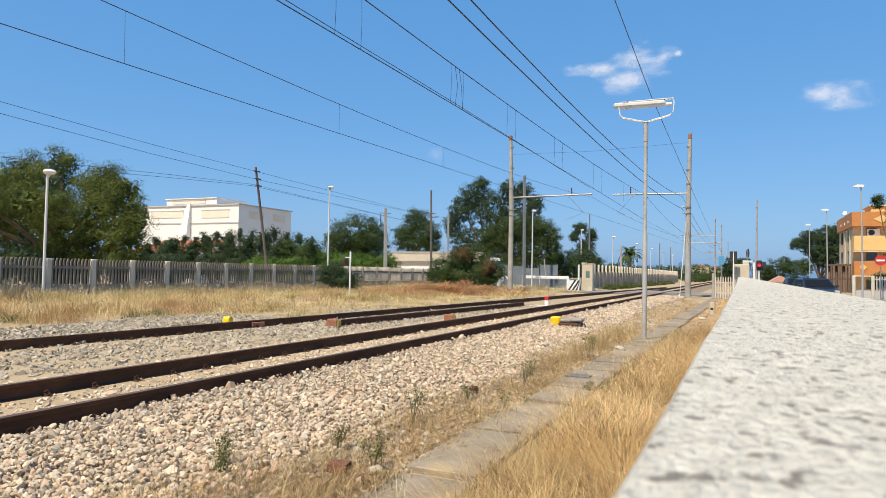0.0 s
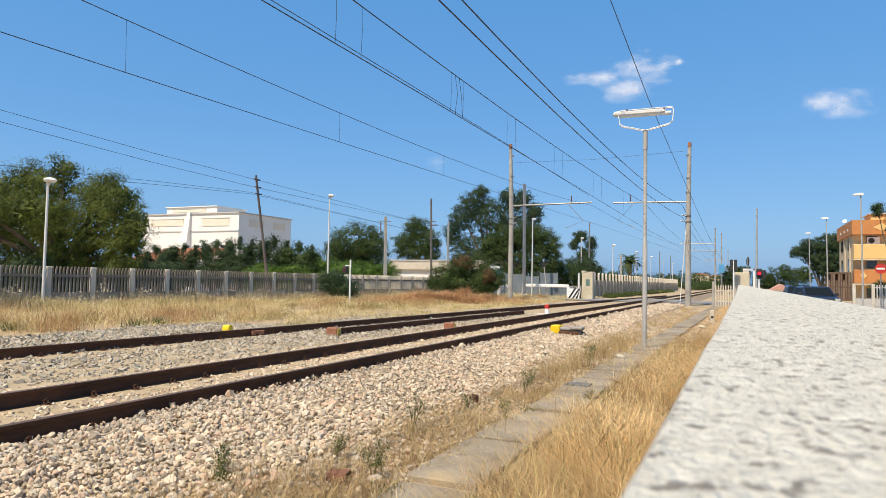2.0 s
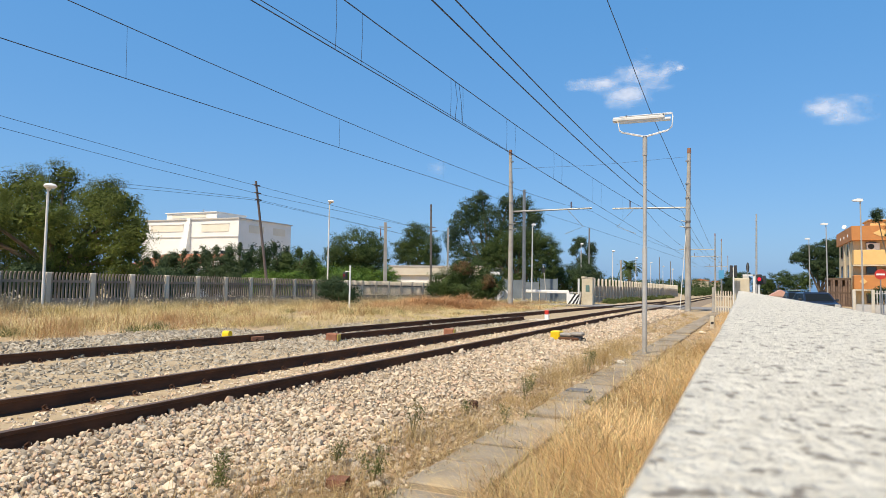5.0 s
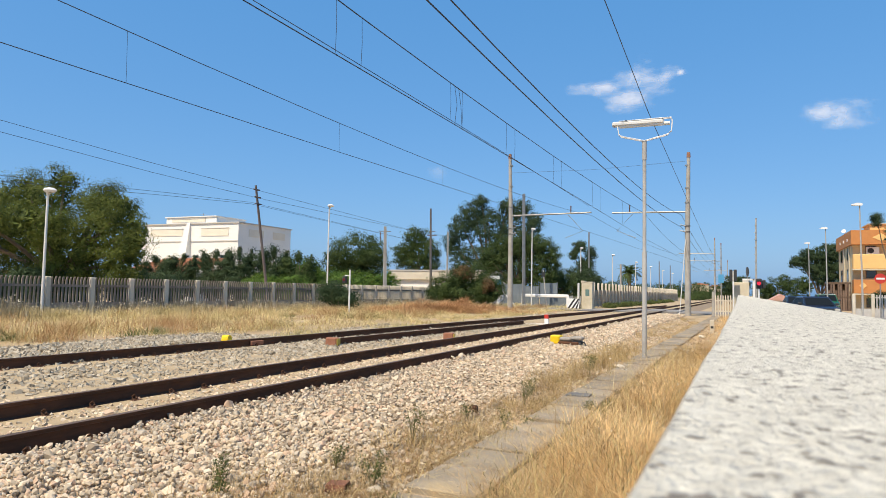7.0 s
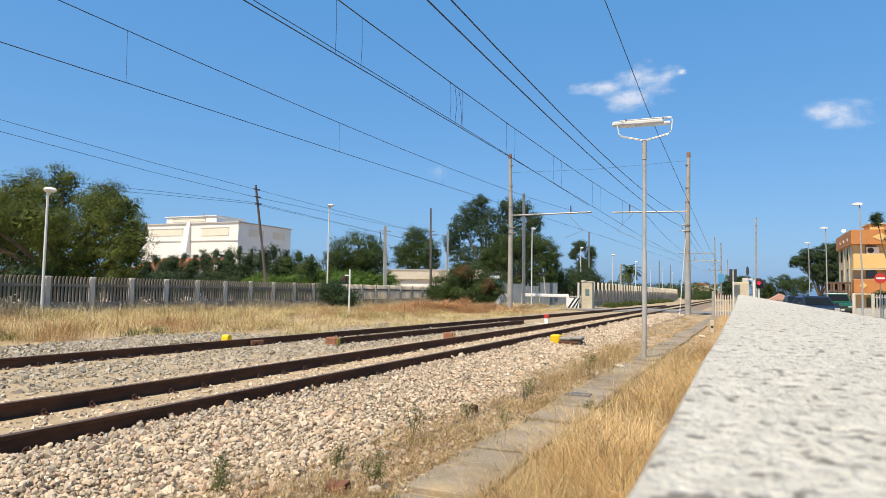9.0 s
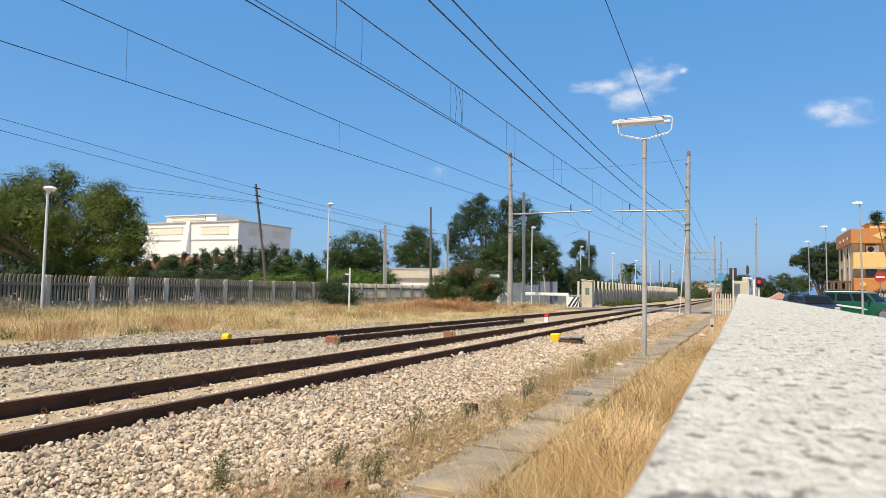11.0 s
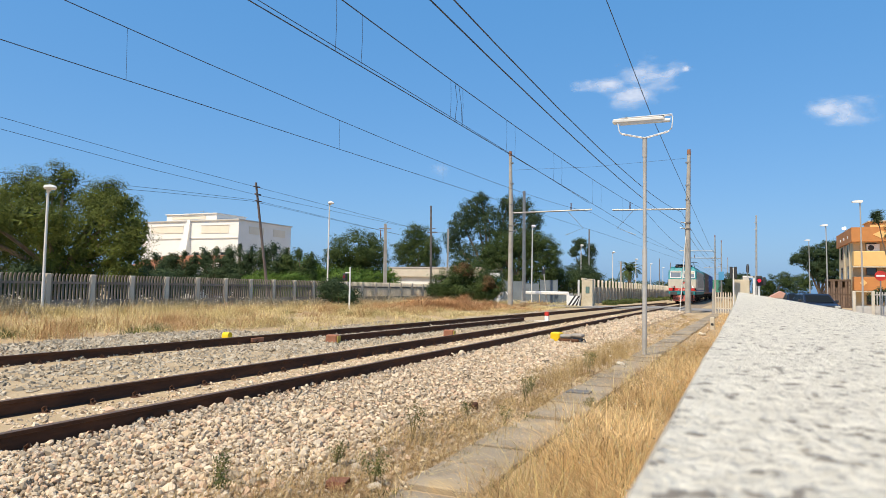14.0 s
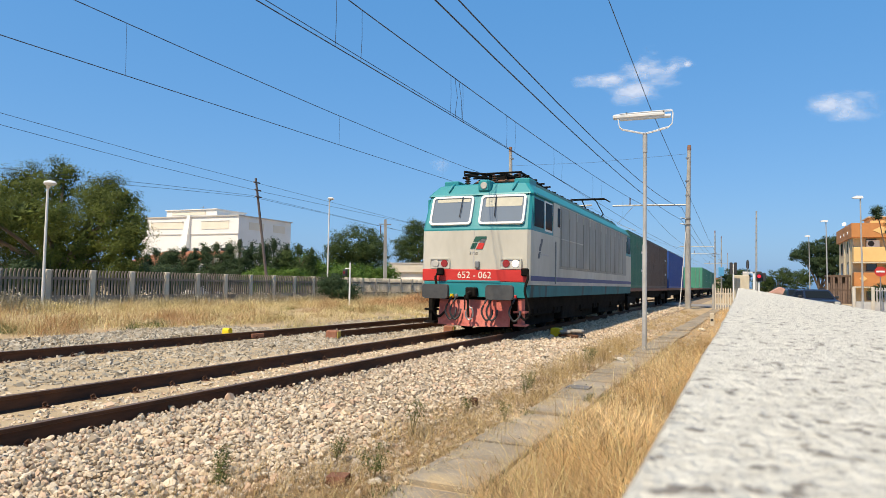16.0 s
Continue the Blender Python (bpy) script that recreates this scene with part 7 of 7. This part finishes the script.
    for yb in (2.55, LEN / 2, LEN - 2.55):
        bg = part("bogie", Shape().bbox(1.02, 1.18, yb - 1.9, yb + 1.9, 0.42, 0.78, 0.04).bbox(-1.18, -1.02, yb - 1.9, yb + 1.9, 0.42, 0.78, 0.04).box(-1.05, 1.05, yb - 0.3, yb + 0.3, 0.35, 0.7), UNDER, loco)
        for ya in (yb - 1.08, yb + 1.08):
            for sg in (-1, 1):
                part("wheel", Shape().tube([(sg * 0.70, ya, 0.60), (sg * 0.73, ya, 0.60), (sg * 0.735, ya, 0.60), (sg * 0.84, ya, 0.60)], [0.64, 0.64, 0.60, 0.59], 22), UNDER, bg, smooth=True)
                part("axle_box", Shape().bbox(sg * 1.1 - 0.13, sg * 1.1 + 0.13, ya - 0.17, ya + 0.17, 0.44, 0.74, 0.04), UNDER, bg)
                part("spring", Shape().tube([(sg * 1.12, ya + 0.32, 0.5), (sg * 1.12, ya + 0.32, 0.9)], 0.09, 8), UNDER, bg)
    # plain dark boxes added so the space between the wheels looks black
    for y0, y1 in ((4.55, 6.3), (LEN - 6.3, LEN - 4.55)):
        for x in (-1.2, 0.85):
            part("under_fill_box", Shape().bbox(x, x + 0.35, y0, y1, 0.22, 0.7, 0.03), UNDER, loco)
    for yb in (2.55, LEN / 2, LEN - 2.55):
        part("wheel_gap_fill", Shape().box(-1.0, 1.0, yb - 1.75, yb + 1.75, 0.16, 0.40), UNDER, loco)
    # roof equipment
    for k in range(16):
        part("walkway_plate", Shape().bbox(0.55, 1.0, 1.8 + k * 0.85, 2.55 + k * 0.85, 4.0, 4.04, 0.01), TEAL, roof)
    part("roof_pod", Shape().bbox(-0.7, 0.5, 5.6, 8.6, 3.97, 4.30, 0.06).bbox(-0.6, 0.4, 9.0, 11.0, 3.97, 4.24, 0.06), TEAL, roof)
    for x, y in ((-0.6, 1.7), (0.6, 1.7), (-0.6, 3.7), (0.6, 3.7), (-0.6, 13.3), (0.6, 13.3), (-0.6, 15.3), (0.6, 15.3), (-0.3, 5.0), (0.3, 5.0)):
        insulator(roof, (x, y, 3.95), (x, y, 4.18), 0.08)
    for x in (-0.6, 0.6):
        part("bus_bar", Shape().tube([(x, 1.7, 4.19), (x, 5.2, 4.19), (x * 0.5, 5.6, 4.3), (x * 0.5, 12.4, 4.35)], 0.02, 6), RUSTY_STEEL, roof)
    def pantograph(y, up):
        """Base frame, lower and upper arms and a collector head; up: raised to the wire."""
        h = 5.17 if up else 4.33
        p = part("pantograph", Shape().tube([(-0.6, y - 1.0, 4.20), (0.6, y - 1.0, 4.20), (0.6, y + 1.0, 4.20), (-0.6, y + 1.0, 4.20), (-0.6, y - 1.0, 4.20)], 0.035, 6), RUSTY_STEEL, loco, "raised pantograph" if up else "folded pantograph")
        kx, ky, kz = 0.35, y + (1.3 if up else 1.5), 4.66 if up else 4.30
        for sx in (-1, 1):
            part("lower_arm", Shape().tube([(sx * 0.45, y - 0.3, 4.22), (sx * kx, ky, kz)], 0.035, 6), UNDER, p)
            part("upper_arm", Shape().tube([(sx * kx, ky, kz), (sx * 0.3, y - (0.4 if up else 1.2), h)], 0.025, 6), UNDER, p)
        part("collector_head", Shape().tube([(-0.95, y - 0.5, h - 0.14), (-0.72, y - 0.5, h), (0.72, y - 0.5, h), (0.95, y - 0.5, h - 0.14)], 0.03, 6).tube([(-0.95, y - 0.2, h - 0.14), (-0.72, y - 0.2, h), (0.72, y - 0.2, h), (0.95, y - 0.2, h - 0.14)], 0.03, 6), UNDER, p)
        part("spring", Shape().tube([(0.2, y - 0.8, 4.24), (0.2, y + 0.4, 4.26)], 0.05, 6).tube([(-0.2, y - 0.8, 4.24), (-0.2, y + 0.4, 4.26)], 0.05, 6), RUSTY_STEEL, p)
    for x in (-0.75, -0.25, 0.25, 0.75):
        part("roof_conductor", Shape().tube([(x, 1.0, 4.22), (x, 1.6, 4.38), (x * 0.8, 2.6, 4.46), (x * 0.8, 3.8, 4.40), (x, 4.6, 4.22)], 0.035, 6), UNDER, roof)
    for y in (1.3, 2.0, 2.8, 3.6, 4.3):
        part("cross_bar", Shape().tube([(-0.85, y, 4.36), (0.85, y, 4.36)], 0.03, 6), UNDER, roof)
    part("isolator_box", Shape().bbox(-0.35, 0.25, 1.9, 2.5, 4.0, 4.42, 0.03), UNDER, roof)
    for x in (-0.7, 0.1, 0.8):
        insulator(roof, (x, 1.2, 3.95), (x, 1.2, 4.30), 0.09)
    part("forward_arm", Shape().tube([(-0.15, 1.9, 4.40), (-0.6, 0.7, 4.34), (-0.55, 0.6, 4.24), (0.05, 1.6, 4.22)], 0.035, 6), UNDER, roof)
    pantograph(2.7, False)
    pantograph(14.3, True)
    return loco


def container(label, colour, y0, length, h=2.85):
    """A corrugated freight container with corner posts and door bars, resting on a flat wagon."""
    ob = thing("freight_container", label, "container", pose(T1, 16.15, RAIL_Z), group="containers on the train")
    s = Shape()
    n = int(length / 0.28)
    prof = []
    for k in range(n):
        y = y0 + 0.12 + (length - 0.24) * k / n
        w = (length - 0.24) / n
        prof += [(y, 0.0), (y + w * 0.3, 0.0), (y + w * 0.45, 0.035), (y + w * 0.85, 0.035)]
    prof.append((y0 + length - 0.12, 0.0))
    m = len(prof)
    z0, z1 = 1.20, 1.20 + h
    for sg in (1, -1):
        s.add([(sg * (1.205 - d), y, z) for z in (z0 + 0.12, z1 - 0.1) for y, d in prof], [(i, i + 1, m + i + 1, m + i) for i in range(m - 1)])
    part("side_wall", s, colour, ob)
    part("roof_sheet", Shape().bbox(-1.20, 1.20, y0 + 0.05, y0 + length - 0.05, z1 - 0.06, z1 - 0.01, 0.01), colour, ob)
    part("floor_frame", Shape().bbox(-1.20, 1.20, y0, y0 + length, z0, z0 + 0.14, 0.015), colour, ob)
    for x in (-1.22, 1.14):
        for y in (y0, y0 + length - 0.12):
            part("corner_post", Shape().bbox(x, x + 0.08, y, y + 0.12, z0, z1, 0.012), colour, ob)
    for x in (-1.2, 1.14):
        part("top_rail", Shape().bbox(x, x + 0.06, y0, y0 + length, z1 - 0.11, z1, 0.01), colour, ob)
    for y, yy in ((y0 + 0.03, y0 + 0.07), (y0 + length - 0.07, y0 + length - 0.03)):
        for xa in (-1.14, 0.01):
            part("door_leaf", Shape().bbox(xa, xa + 1.13, y, yy, z0 + 0.14, z1 - 0.1, 0.01), colour, ob)
    for x in (-0.85, -0.3, 0.3, 0.85):
        part("lock_rod", Shape().tube([(x, y0 + 0.0, z0 + 0.1), (x, y0 + 0.0, z1 - 0.1)], 0.025, 6), GALV, ob)
    for z in (z0 + 0.9, z0 + 1.9):
        part("label_plate", Shape().box(1.207, 1.212, y0 + length - 1.4, y0 + length - 0.6, z, z + 0.12), WHITE, ob)
    return ob


def wagon(label, y0, length):
    ob = thing("flat_wagon", label, "railway wagon", pose(T1, 16.15, RAIL_Z), group="wagons of the train")
    part("deck", Shape().bbox(-1.25, 1.25, y0, y0 + length, 1.02, 1.18, 0.02), RUSTY_STEEL, ob)
    for x in (-1.0, 0.85):
        part("sill", Shape().prism([(y0 + 0.3, 1.02), (y0 + length - 0.3, 1.02), (y0 + length - 3.5, 0.62), (y0 + 3.5, 0.62)], x, x + 0.15, "x"), UNDER, ob)
    for yb in (y0 + 1.9, y0 + length - 1.9):
        bg = part("bogie", Shape().bbox(0.98, 1.12, yb - 1.25, yb + 1.25, 0.42, 0.78, 0.03).bbox(-1.12, -0.98, yb - 1.25, yb + 1.25, 0.42, 0.78, 0.03).box(-1.0, 1.0, yb - 0.2, yb + 0.2, 0.5, 1.02), UNDER, ob)
        for ya in (yb - 0.9, yb + 0.9):
            for sg in (-1, 1):
                part("wheel", Shape().tube([(sg * 0.70, ya, 0.46), (sg * 0.73, ya, 0.46), (sg * 0.84, ya, 0.46)], [0.48, 0.46, 0.45], 18), UNDER, bg, smooth=True)
    for y in (y0 - 0.35, y0 + length + 0.05):
        for x in (-0.875, 0.875):
            part("buffer", Shape().tube([(x, y, 1.06), (x, y + 0.3, 1.06)], [0.2, 0.14] if y < y0 else [0.14, 0.2], 12), UNDER, ob, smooth=True)
    return ob


C_GREEN = mat("green_container_paint", (0.035, 0.15, 0.095), (0.05, 0.19, 0.12), rough=0.55, scale=0.8, spots=((0.09, 0.13, 0.08), 1.0, 0.64))
C_BROWN = mat("brown_container_paint", (0.115, 0.075, 0.055), (0.16, 0.105, 0.075), rough=0.65, scale=0.8, spots=((0.07, 0.045, 0.03), 1.2, 0.6))
C_BLUE = mat("blue_container_paint", (0.018, 0.06, 0.24), (0.025, 0.08, 0.29), rough=0.5, scale=0.8, spots=((0.05, 0.06, 0.14), 1.2, 0.65))
C_LIGHTGREEN = mat("pale_green_container_paint", (0.05, 0.24, 0.15), (0.07, 0.29, 0.18), rough=0.55, scale=0.8)


def build_train():
    made = [build_loco()]
    made.append(wagon("long flat wagon carrying a green and a brown container", 17.35, 18.5))
    made.append(container("short green corrugated container on a flat wagon", C_GREEN, 17.45, 6.06))
    made.append(container("long dark brown corrugated container on a flat wagon", C_BROWN, 23.58, 12.19))
    made.append(wagon("flat wagon carrying a long blue container", 36.6, 15.0))
    made.append(container("long blue corrugated container on a flat wagon", C_BLUE, 37.0, 13.7))
    made.append(wagon("empty rusty flat wagon between loaded ones", 52.4, 14.0))
    made.append(wagon("empty rusty flat wagon between loaded ones", 67.3, 14.0))
    made.append(wagon("flat wagon carrying pale green containers", 82.0, 26.0))
    made.append(container("pale green corrugated container on a flat wagon", C_LIGHTGREEN, 82.3, 12.19))
    made.append(container("pale green corrugated container on a flat wagon", C_LIGHTGREEN, 95.0, 12.19))
    made.append(wagon("flat wagon at the rear carrying a green container", 109.0, 14.0))
    made.append(container("dull green corrugated container on a rear wagon", C_GREEN, 109.6, 12.19))
    return made


TRAIN = build_train()


# ---- clouds ----
def cloud_mat(seed, puffs, most):
    """Thin vapour, thickest within a few soft puffs (x, z, rx, rz) and frayed by noise."""
    m = bpy.data.materials.new("thin_cloud")
    m.use_nodes = True
    nt = m.node_tree
    nt.nodes.remove(nt.nodes["Principled BSDF"])
    tc = nt.nodes.new("ShaderNodeTexCoord")
    far = None
    for x, z, rx, rz in puffs:
        off, size, ln = nt.nodes.new("ShaderNodeVectorMath"), nt.nodes.new("ShaderNodeVectorMath"), nt.nodes.new("ShaderNodeVectorMath")
        off.operation, size.operation, ln.operation = "SUBTRACT", "MULTIPLY", "LENGTH"
        off.inputs[1].default_value, size.inputs[1].default_value = (x, 0, z), (1 / rx, 0, 1 / rz)
        nt.links.new(tc.outputs["Object"], off.inputs[0])
        nt.links.new(off.outputs[0], size.inputs[0])
        nt.links.new(size.outputs[0], ln.inputs[0])
        if far is None:
            far = ln.outputs["Value"]
        else:
            near = nt.nodes.new("ShaderNodeMath")
            near.operation = "SMOOTH_MIN"
            near.inputs[2].default_value = 0.6
            nt.links.new(far, near.inputs[0])
            nt.links.new(ln.outputs["Value"], near.inputs[1])
            far = near.outputs[0]
    nz = nt.nodes.new("ShaderNodeTexNoise")
    nz.inputs["Scale"].default_value, nz.inputs["Detail"].default_value, nz.inputs["Roughness"].default_value = 0.028, 7.0, 0.52
    mp = nt.nodes.new("ShaderNodeMapping")
    mp.inputs["Location"].default_value = (seed, seed * 2, 0)
    mp.inputs["Scale"].default_value = (0.7, 1, 1.25)
    nt.links.new(tc.outputs["Object"], mp.inputs["Vector"])
    nt.links.new(mp.outputs[0], nz.inputs["Vector"])
    ma = nt.nodes.new("ShaderNodeMath")
    ma.operation = "MULTIPLY_ADD"
    ma.inputs[1].default_value = -0.34
    nt.links.new(far, ma.inputs[0])
    nt.links.new(nz.outputs["Fac"], ma.inputs[2])
    ramp = nt.nodes.new("ShaderNodeValToRGB")
    ramp.color_ramp.interpolation = "EASE"
    ramp.color_ramp.elements[0].position, ramp.color_ramp.elements[1].position = 0.04, 0.66
    ramp.color_ramp.elements[1].color = (most, most, most, 1)
    nt.links.new(ma.outputs[0], ramp.inputs["Fac"])
    tr, df, mix = nt.nodes.new("ShaderNodeBsdfTransparent"), nt.nodes.new("ShaderNodeBsdfDiffuse"), nt.nodes.new("ShaderNodeMixShader")
    df.inputs["Color"].default_value = (0.74, 0.75, 0.78, 1)
    nt.links.new(ramp.outputs[0], mix.inputs[0])
    nt.links.new(tr.outputs[0], mix.inputs[1])
    nt.links.new(df.outputs[0], mix.inputs[2])
    nt.links.new(mix.outputs[0], nt.nodes["Material Output"].inputs["Surface"])
    return m


def cloud(x, z, w, h, seed, puffs, most=0.62):
    ob = part("cloud_backdrop", Shape().add([(-w, 0, -h), (w, 0, -h), (w, 4, h), (-w, 4, h)], [(0, 1, 2, 3)]), cloud_mat(seed, puffs, most), at=pose(x, 1500, z))
    return tagged(ob, "thin white fair-weather cloud drifting in blue sky", "cloud", kind="structure")


CLOUDS = [(cloud(-240, 462, 150, 110, 5.0, [(-56, 6, 64, 17), (27, 14, 62, 36), (10, -28, 46, 24), (110, 19, 7, 6)]), -240, 462, 22.0),
          (cloud(165, 360, 130, 80, 61.0, [(18, -4, 42, 28), (-28, 8, 30, 20)], 0.6), 165, 360, 12.0),
          (cloud(-700, 292, 50, 36, 120.0, [(0, 0, 22, 18)], 0.2), -700, 292, 14.0)]


# ---- cars ----
def car(label, paint, roof_paint, tall, at):
    """Length along y with the front at -y."""
    ob = thing("car", label, "car", at)
    zb, zr = (1.06, 1.70) if tall else (0.92, 1.46)
    L, W = (2.2, 0.88) if tall else (2.15, 0.88)
    def sec(y, z0, z1, w):
        return [(-w, y, z0), (w, y, z0), (w + 0.02, y, (z0 + z1) / 2), (w - 0.03, y, z1), (-w + 0.03, y, z1), (-w - 0.02, y, (z0 + z1) / 2)]
    hood = zb - 0.06
    part("body", loft([sec(-L, 0.45, hood - 0.22, W - 0.12), sec(-L + 0.15, 0.34, hood - 0.08, W - 0.03), sec(-L + 1.1, 0.30, zb, W), sec(L - 0.3, 0.30, zb + 0.02, W), sec(L - 0.05, 0.36, zb, W - 0.04), sec(L, 0.5, zb - 0.12, W - 0.08)]), paint, ob, smooth=True)
    yf, yr = (-L + 1.15, L - 0.08) if tall else (-L + 0.95, L - 0.25)
    tf, trr = (yf + 0.55, yr - 0.22) if tall else (yf + 0.85, yr - 0.65)
    part("cabin", loft([[(-W + 0.04, yf, zb - 0.02), (W - 0.04, yf, zb - 0.02), (W - 0.04, yr, zb - 0.02), (-W + 0.04, yr, zb - 0.02)], [(-W + 0.18, tf, zr - 0.05), (W - 0.18, tf, zr - 0.05), (W - 0.18, trr, zr - 0.05), (-W + 0.18, trr, zr - 0.05)],
                        [(-W + 0.26, tf + 0.12, zr), (W - 0.26, tf + 0.12, zr), (W - 0.26, trr - 0.1, zr), (-W + 0.26, trr - 0.1, zr)]]), roof_paint, ob)
    def wedge(k0, k1, a, b):
        """A pane on the cabin's side between heights k0, k1 (0 to 1) and stretch a to b (0 to 1)."""
        out = []
        for sg in (-1, 1):
            q = []
            for k, u in ((k0, a), (k0, b), (k1, b), (k1, a)):
                y0, y1 = yf + (tf - yf) * k, yr + (trr - yr) * k
                x = (W - 0.04) - 0.14 * k + 0.006
                q.append((sg * x, y0 + (y1 - y0) * u, zb + (zr - 0.05 - zb) * k))
            out.append(q)
        return out
    for a, b in ((0.06, 0.38), (0.41, 0.70), (0.73, 0.95)):
        for q in wedge(0.12, 0.88, a, b):
            part("side_window", Shape().add(q, [(0, 1, 2, 3)]), CAB_GLASS, ob)
    def screen(y0, y1, off):
        k0, k1 = 0.1, 0.92
        ya, yb = y0 + (y1 - y0) * k0 + off, y0 + (y1 - y0) * k1 + off
        za, zc = zb + (zr - 0.05 - zb) * k0, zb + (zr - 0.05 - zb) * k1
        return Shape().add([(-W + 0.14, ya, za), (W - 0.14, ya, za), (W - 0.25, yb, zc), (-W + 0.25, yb, zc)], [(0, 1, 2, 3)])
    part("windscreen", screen(yf, tf, -0.008), CAB_GLASS, ob)
    part("rear_window", screen(yr, trr, 0.008), CAB_GLASS, ob)
    part("front_bumper", Shape().bbox(-W + 0.02, W - 0.02, -L - 0.06, -L + 0.2, 0.32, 0.58, 0.05), BLACK if tall else paint, ob)
    part("rear_bumper", Shape().bbox(-W + 0.02, W - 0.02, L - 0.15, L + 0.06, 0.34, 0.60, 0.05), BLACK if tall else paint, ob)
    part("grille", Shape().bbox(-0.45, 0.45, -L - 0.02, -L + 0.1, 0.62, 0.78, 0.02), BLACK, ob)
    part("plate", Shape().box(-0.25, 0.25, -L - 0.075, -L - 0.062, 0.42, 0.53), WHITE, ob)
    part("plate", Shape().box(-0.25, 0.25, L + 0.062, L + 0.075, 0.62, 0.73), WHITE, ob)
    for sg in (-1, 1):
        part("headlight", Shape().bbox(sg * 0.62 - 0.14, sg * 0.62 + 0.14, -L - 0.015, -L + 0.15, 0.63, 0.79, 0.03), LAMP_GLASS, ob)
        part("tail_light", Shape().bbox(sg * 0.76 - 0.07, sg * 0.76 + 0.07, L - 0.12, L + 0.01, 0.62, 0.98, 0.02), RED_GLASS, ob)
        part("mirror", Shape().bbox(sg * 0.98 - 0.09, sg * 0.98 + 0.09, yf + 0.35, yf + 0.47, zb + 0.02, zb + 0.18, 0.03), BLACK, ob)
        part("roof_bar", Shape().tube([(sg * 0.56, tf + 0.3, zr + 0.06), (sg * 0.56, trr - 0.2, zr + 0.06)], 0.02, 6).tube([(sg * 0.56, tf + 0.3, zr - 0.02), (sg * 0.56, tf + 0.3, zr + 0.06)], 0.02, 6).tube([(sg * 0.56, trr - 0.2, zr - 0.02), (sg * 0.56, trr - 0.2, zr + 0.06)], 0.02, 6), BLACK, ob)
        if tall:
            part("side_stripe", Shape().add([(sg * 0.905, L - 0.25, 1.02), (sg * 0.905, L - 0.25, 0.92), (sg * 0.905, -0.6, 0.62), (sg * 0.905, -0.2, 0.78)], [(0, 1, 2, 3)]), WHITE, ob)
        for y in (-L + 0.85, L - 0.80):
            r = 0.36 if tall else 0.31
            w = part("wheel", Shape().tube([(sg * 0.68, y, r), (sg * 0.70, y, r), (sg * 0.88, y, r), (sg * 0.905, y, r)], [r * 0.92, r, r, r * 0.9], 20), BLACK, ob, smooth=True)
            part("rim", Shape().tube([(sg * 0.90, y, r), (sg * 0.915, y, r)], [r * 0.62, r * 0.5], 14), GALV, w)
    if tall:
        part("roof_panel", Shape().bbox(-W + 0.2, W - 0.2, tf + 0.0, trr - 0.02, zr - 0.04, zr + 0.012, 0.02), WHITE, ob)
        part("roof_rack", Shape().box(-0.6, 0.6, tf + 0.5, tf + 0.55, zr + 0.06, zr + 0.10).box(-0.6, 0.6, trr - 0.5, trr - 0.45, zr + 0.06, zr + 0.10), BLACK, ob)
    return ob


CAR_NAVY = mat("dark_navy_car_paint", (0.012, 0.016, 0.030), (0.016, 0.02, 0.036), rough=0.2)
CAR_GREEN = mat("dark_green_car_paint", (0.010, 0.078, 0.042), (0.013, 0.095, 0.05), rough=0.25)
car("dark navy hatchback parked beside the wall", CAR_NAVY, CAR_NAVY, False, pose(3.85, 45.5, 0.03, 0, 0, 10))
car("dark grey hatchback parked further along the road", mat("dark_grey_car_paint", (0.03, 0.033, 0.04), (0.04, 0.043, 0.05), rough=0.25), CAR_NAVY, False, pose(4.0, 62.5, 0.03, 0, 0, 4))
SUV = car("green off-road car with a white roof and roof bars", CAR_GREEN, CAR_GREEN, True, pose(4.9, 165, 0.03))


# ---- movement ----
SPEED = 32.2
TIMES = [0.0, 0.1, 0.5] + list(range(1, 16)) + [15.5, 15.7, 15.8, 15.9, 16.0]
DRIVE = ((0.0, 5.6, 190.0, 0), (4.0, 5.8, 115.0, 0), (5.4, 6.2, 92.0, 2), (6.2, 6.5, 80.0, 2), (6.8, 6.8, 72.0, 2), (7.2, 6.87, 68.0, 0), (8.0, 6.75, 63.0, 0), (8.6, 6.68, 61.3, 0), (9.2, 6.62, 60.0, 0),
         (9.8, 5.9, 57.0, 4), (10.4, 5.6, 52.0, 22), (10.9, 6.3, 48.2, 56), (11.3, 7.6, 46.7, 84), (11.6, 8.15, 46.5, 90), (11.8, 8.6, 46.5, 90), (12.0, 9.27, 46.5, 90), (12.5, 11.4, 46.5, 90), (13.0, 14.0, 46.5, 90), (16.0, 33.0, 46.5, 90))


def motions():
    for ob in TRAIN:
        walk(ob, [(t, pose(T1, 16.15 + SPEED * (16.0 - t), RAIL_Z)) for t in TIMES])
    walk(SUV, [(t, pose(x, y, 0.03, 0, 0, a)) for t, x, y, a in DRIVE])
    for ob, x, z, drift in CLOUDS:
        walk(ob, [(t, pose(x + drift * t / 16.0, 1500, z)) for t in (0.0, 4.0, 8.0, 12.0, 16.0)])


motions()
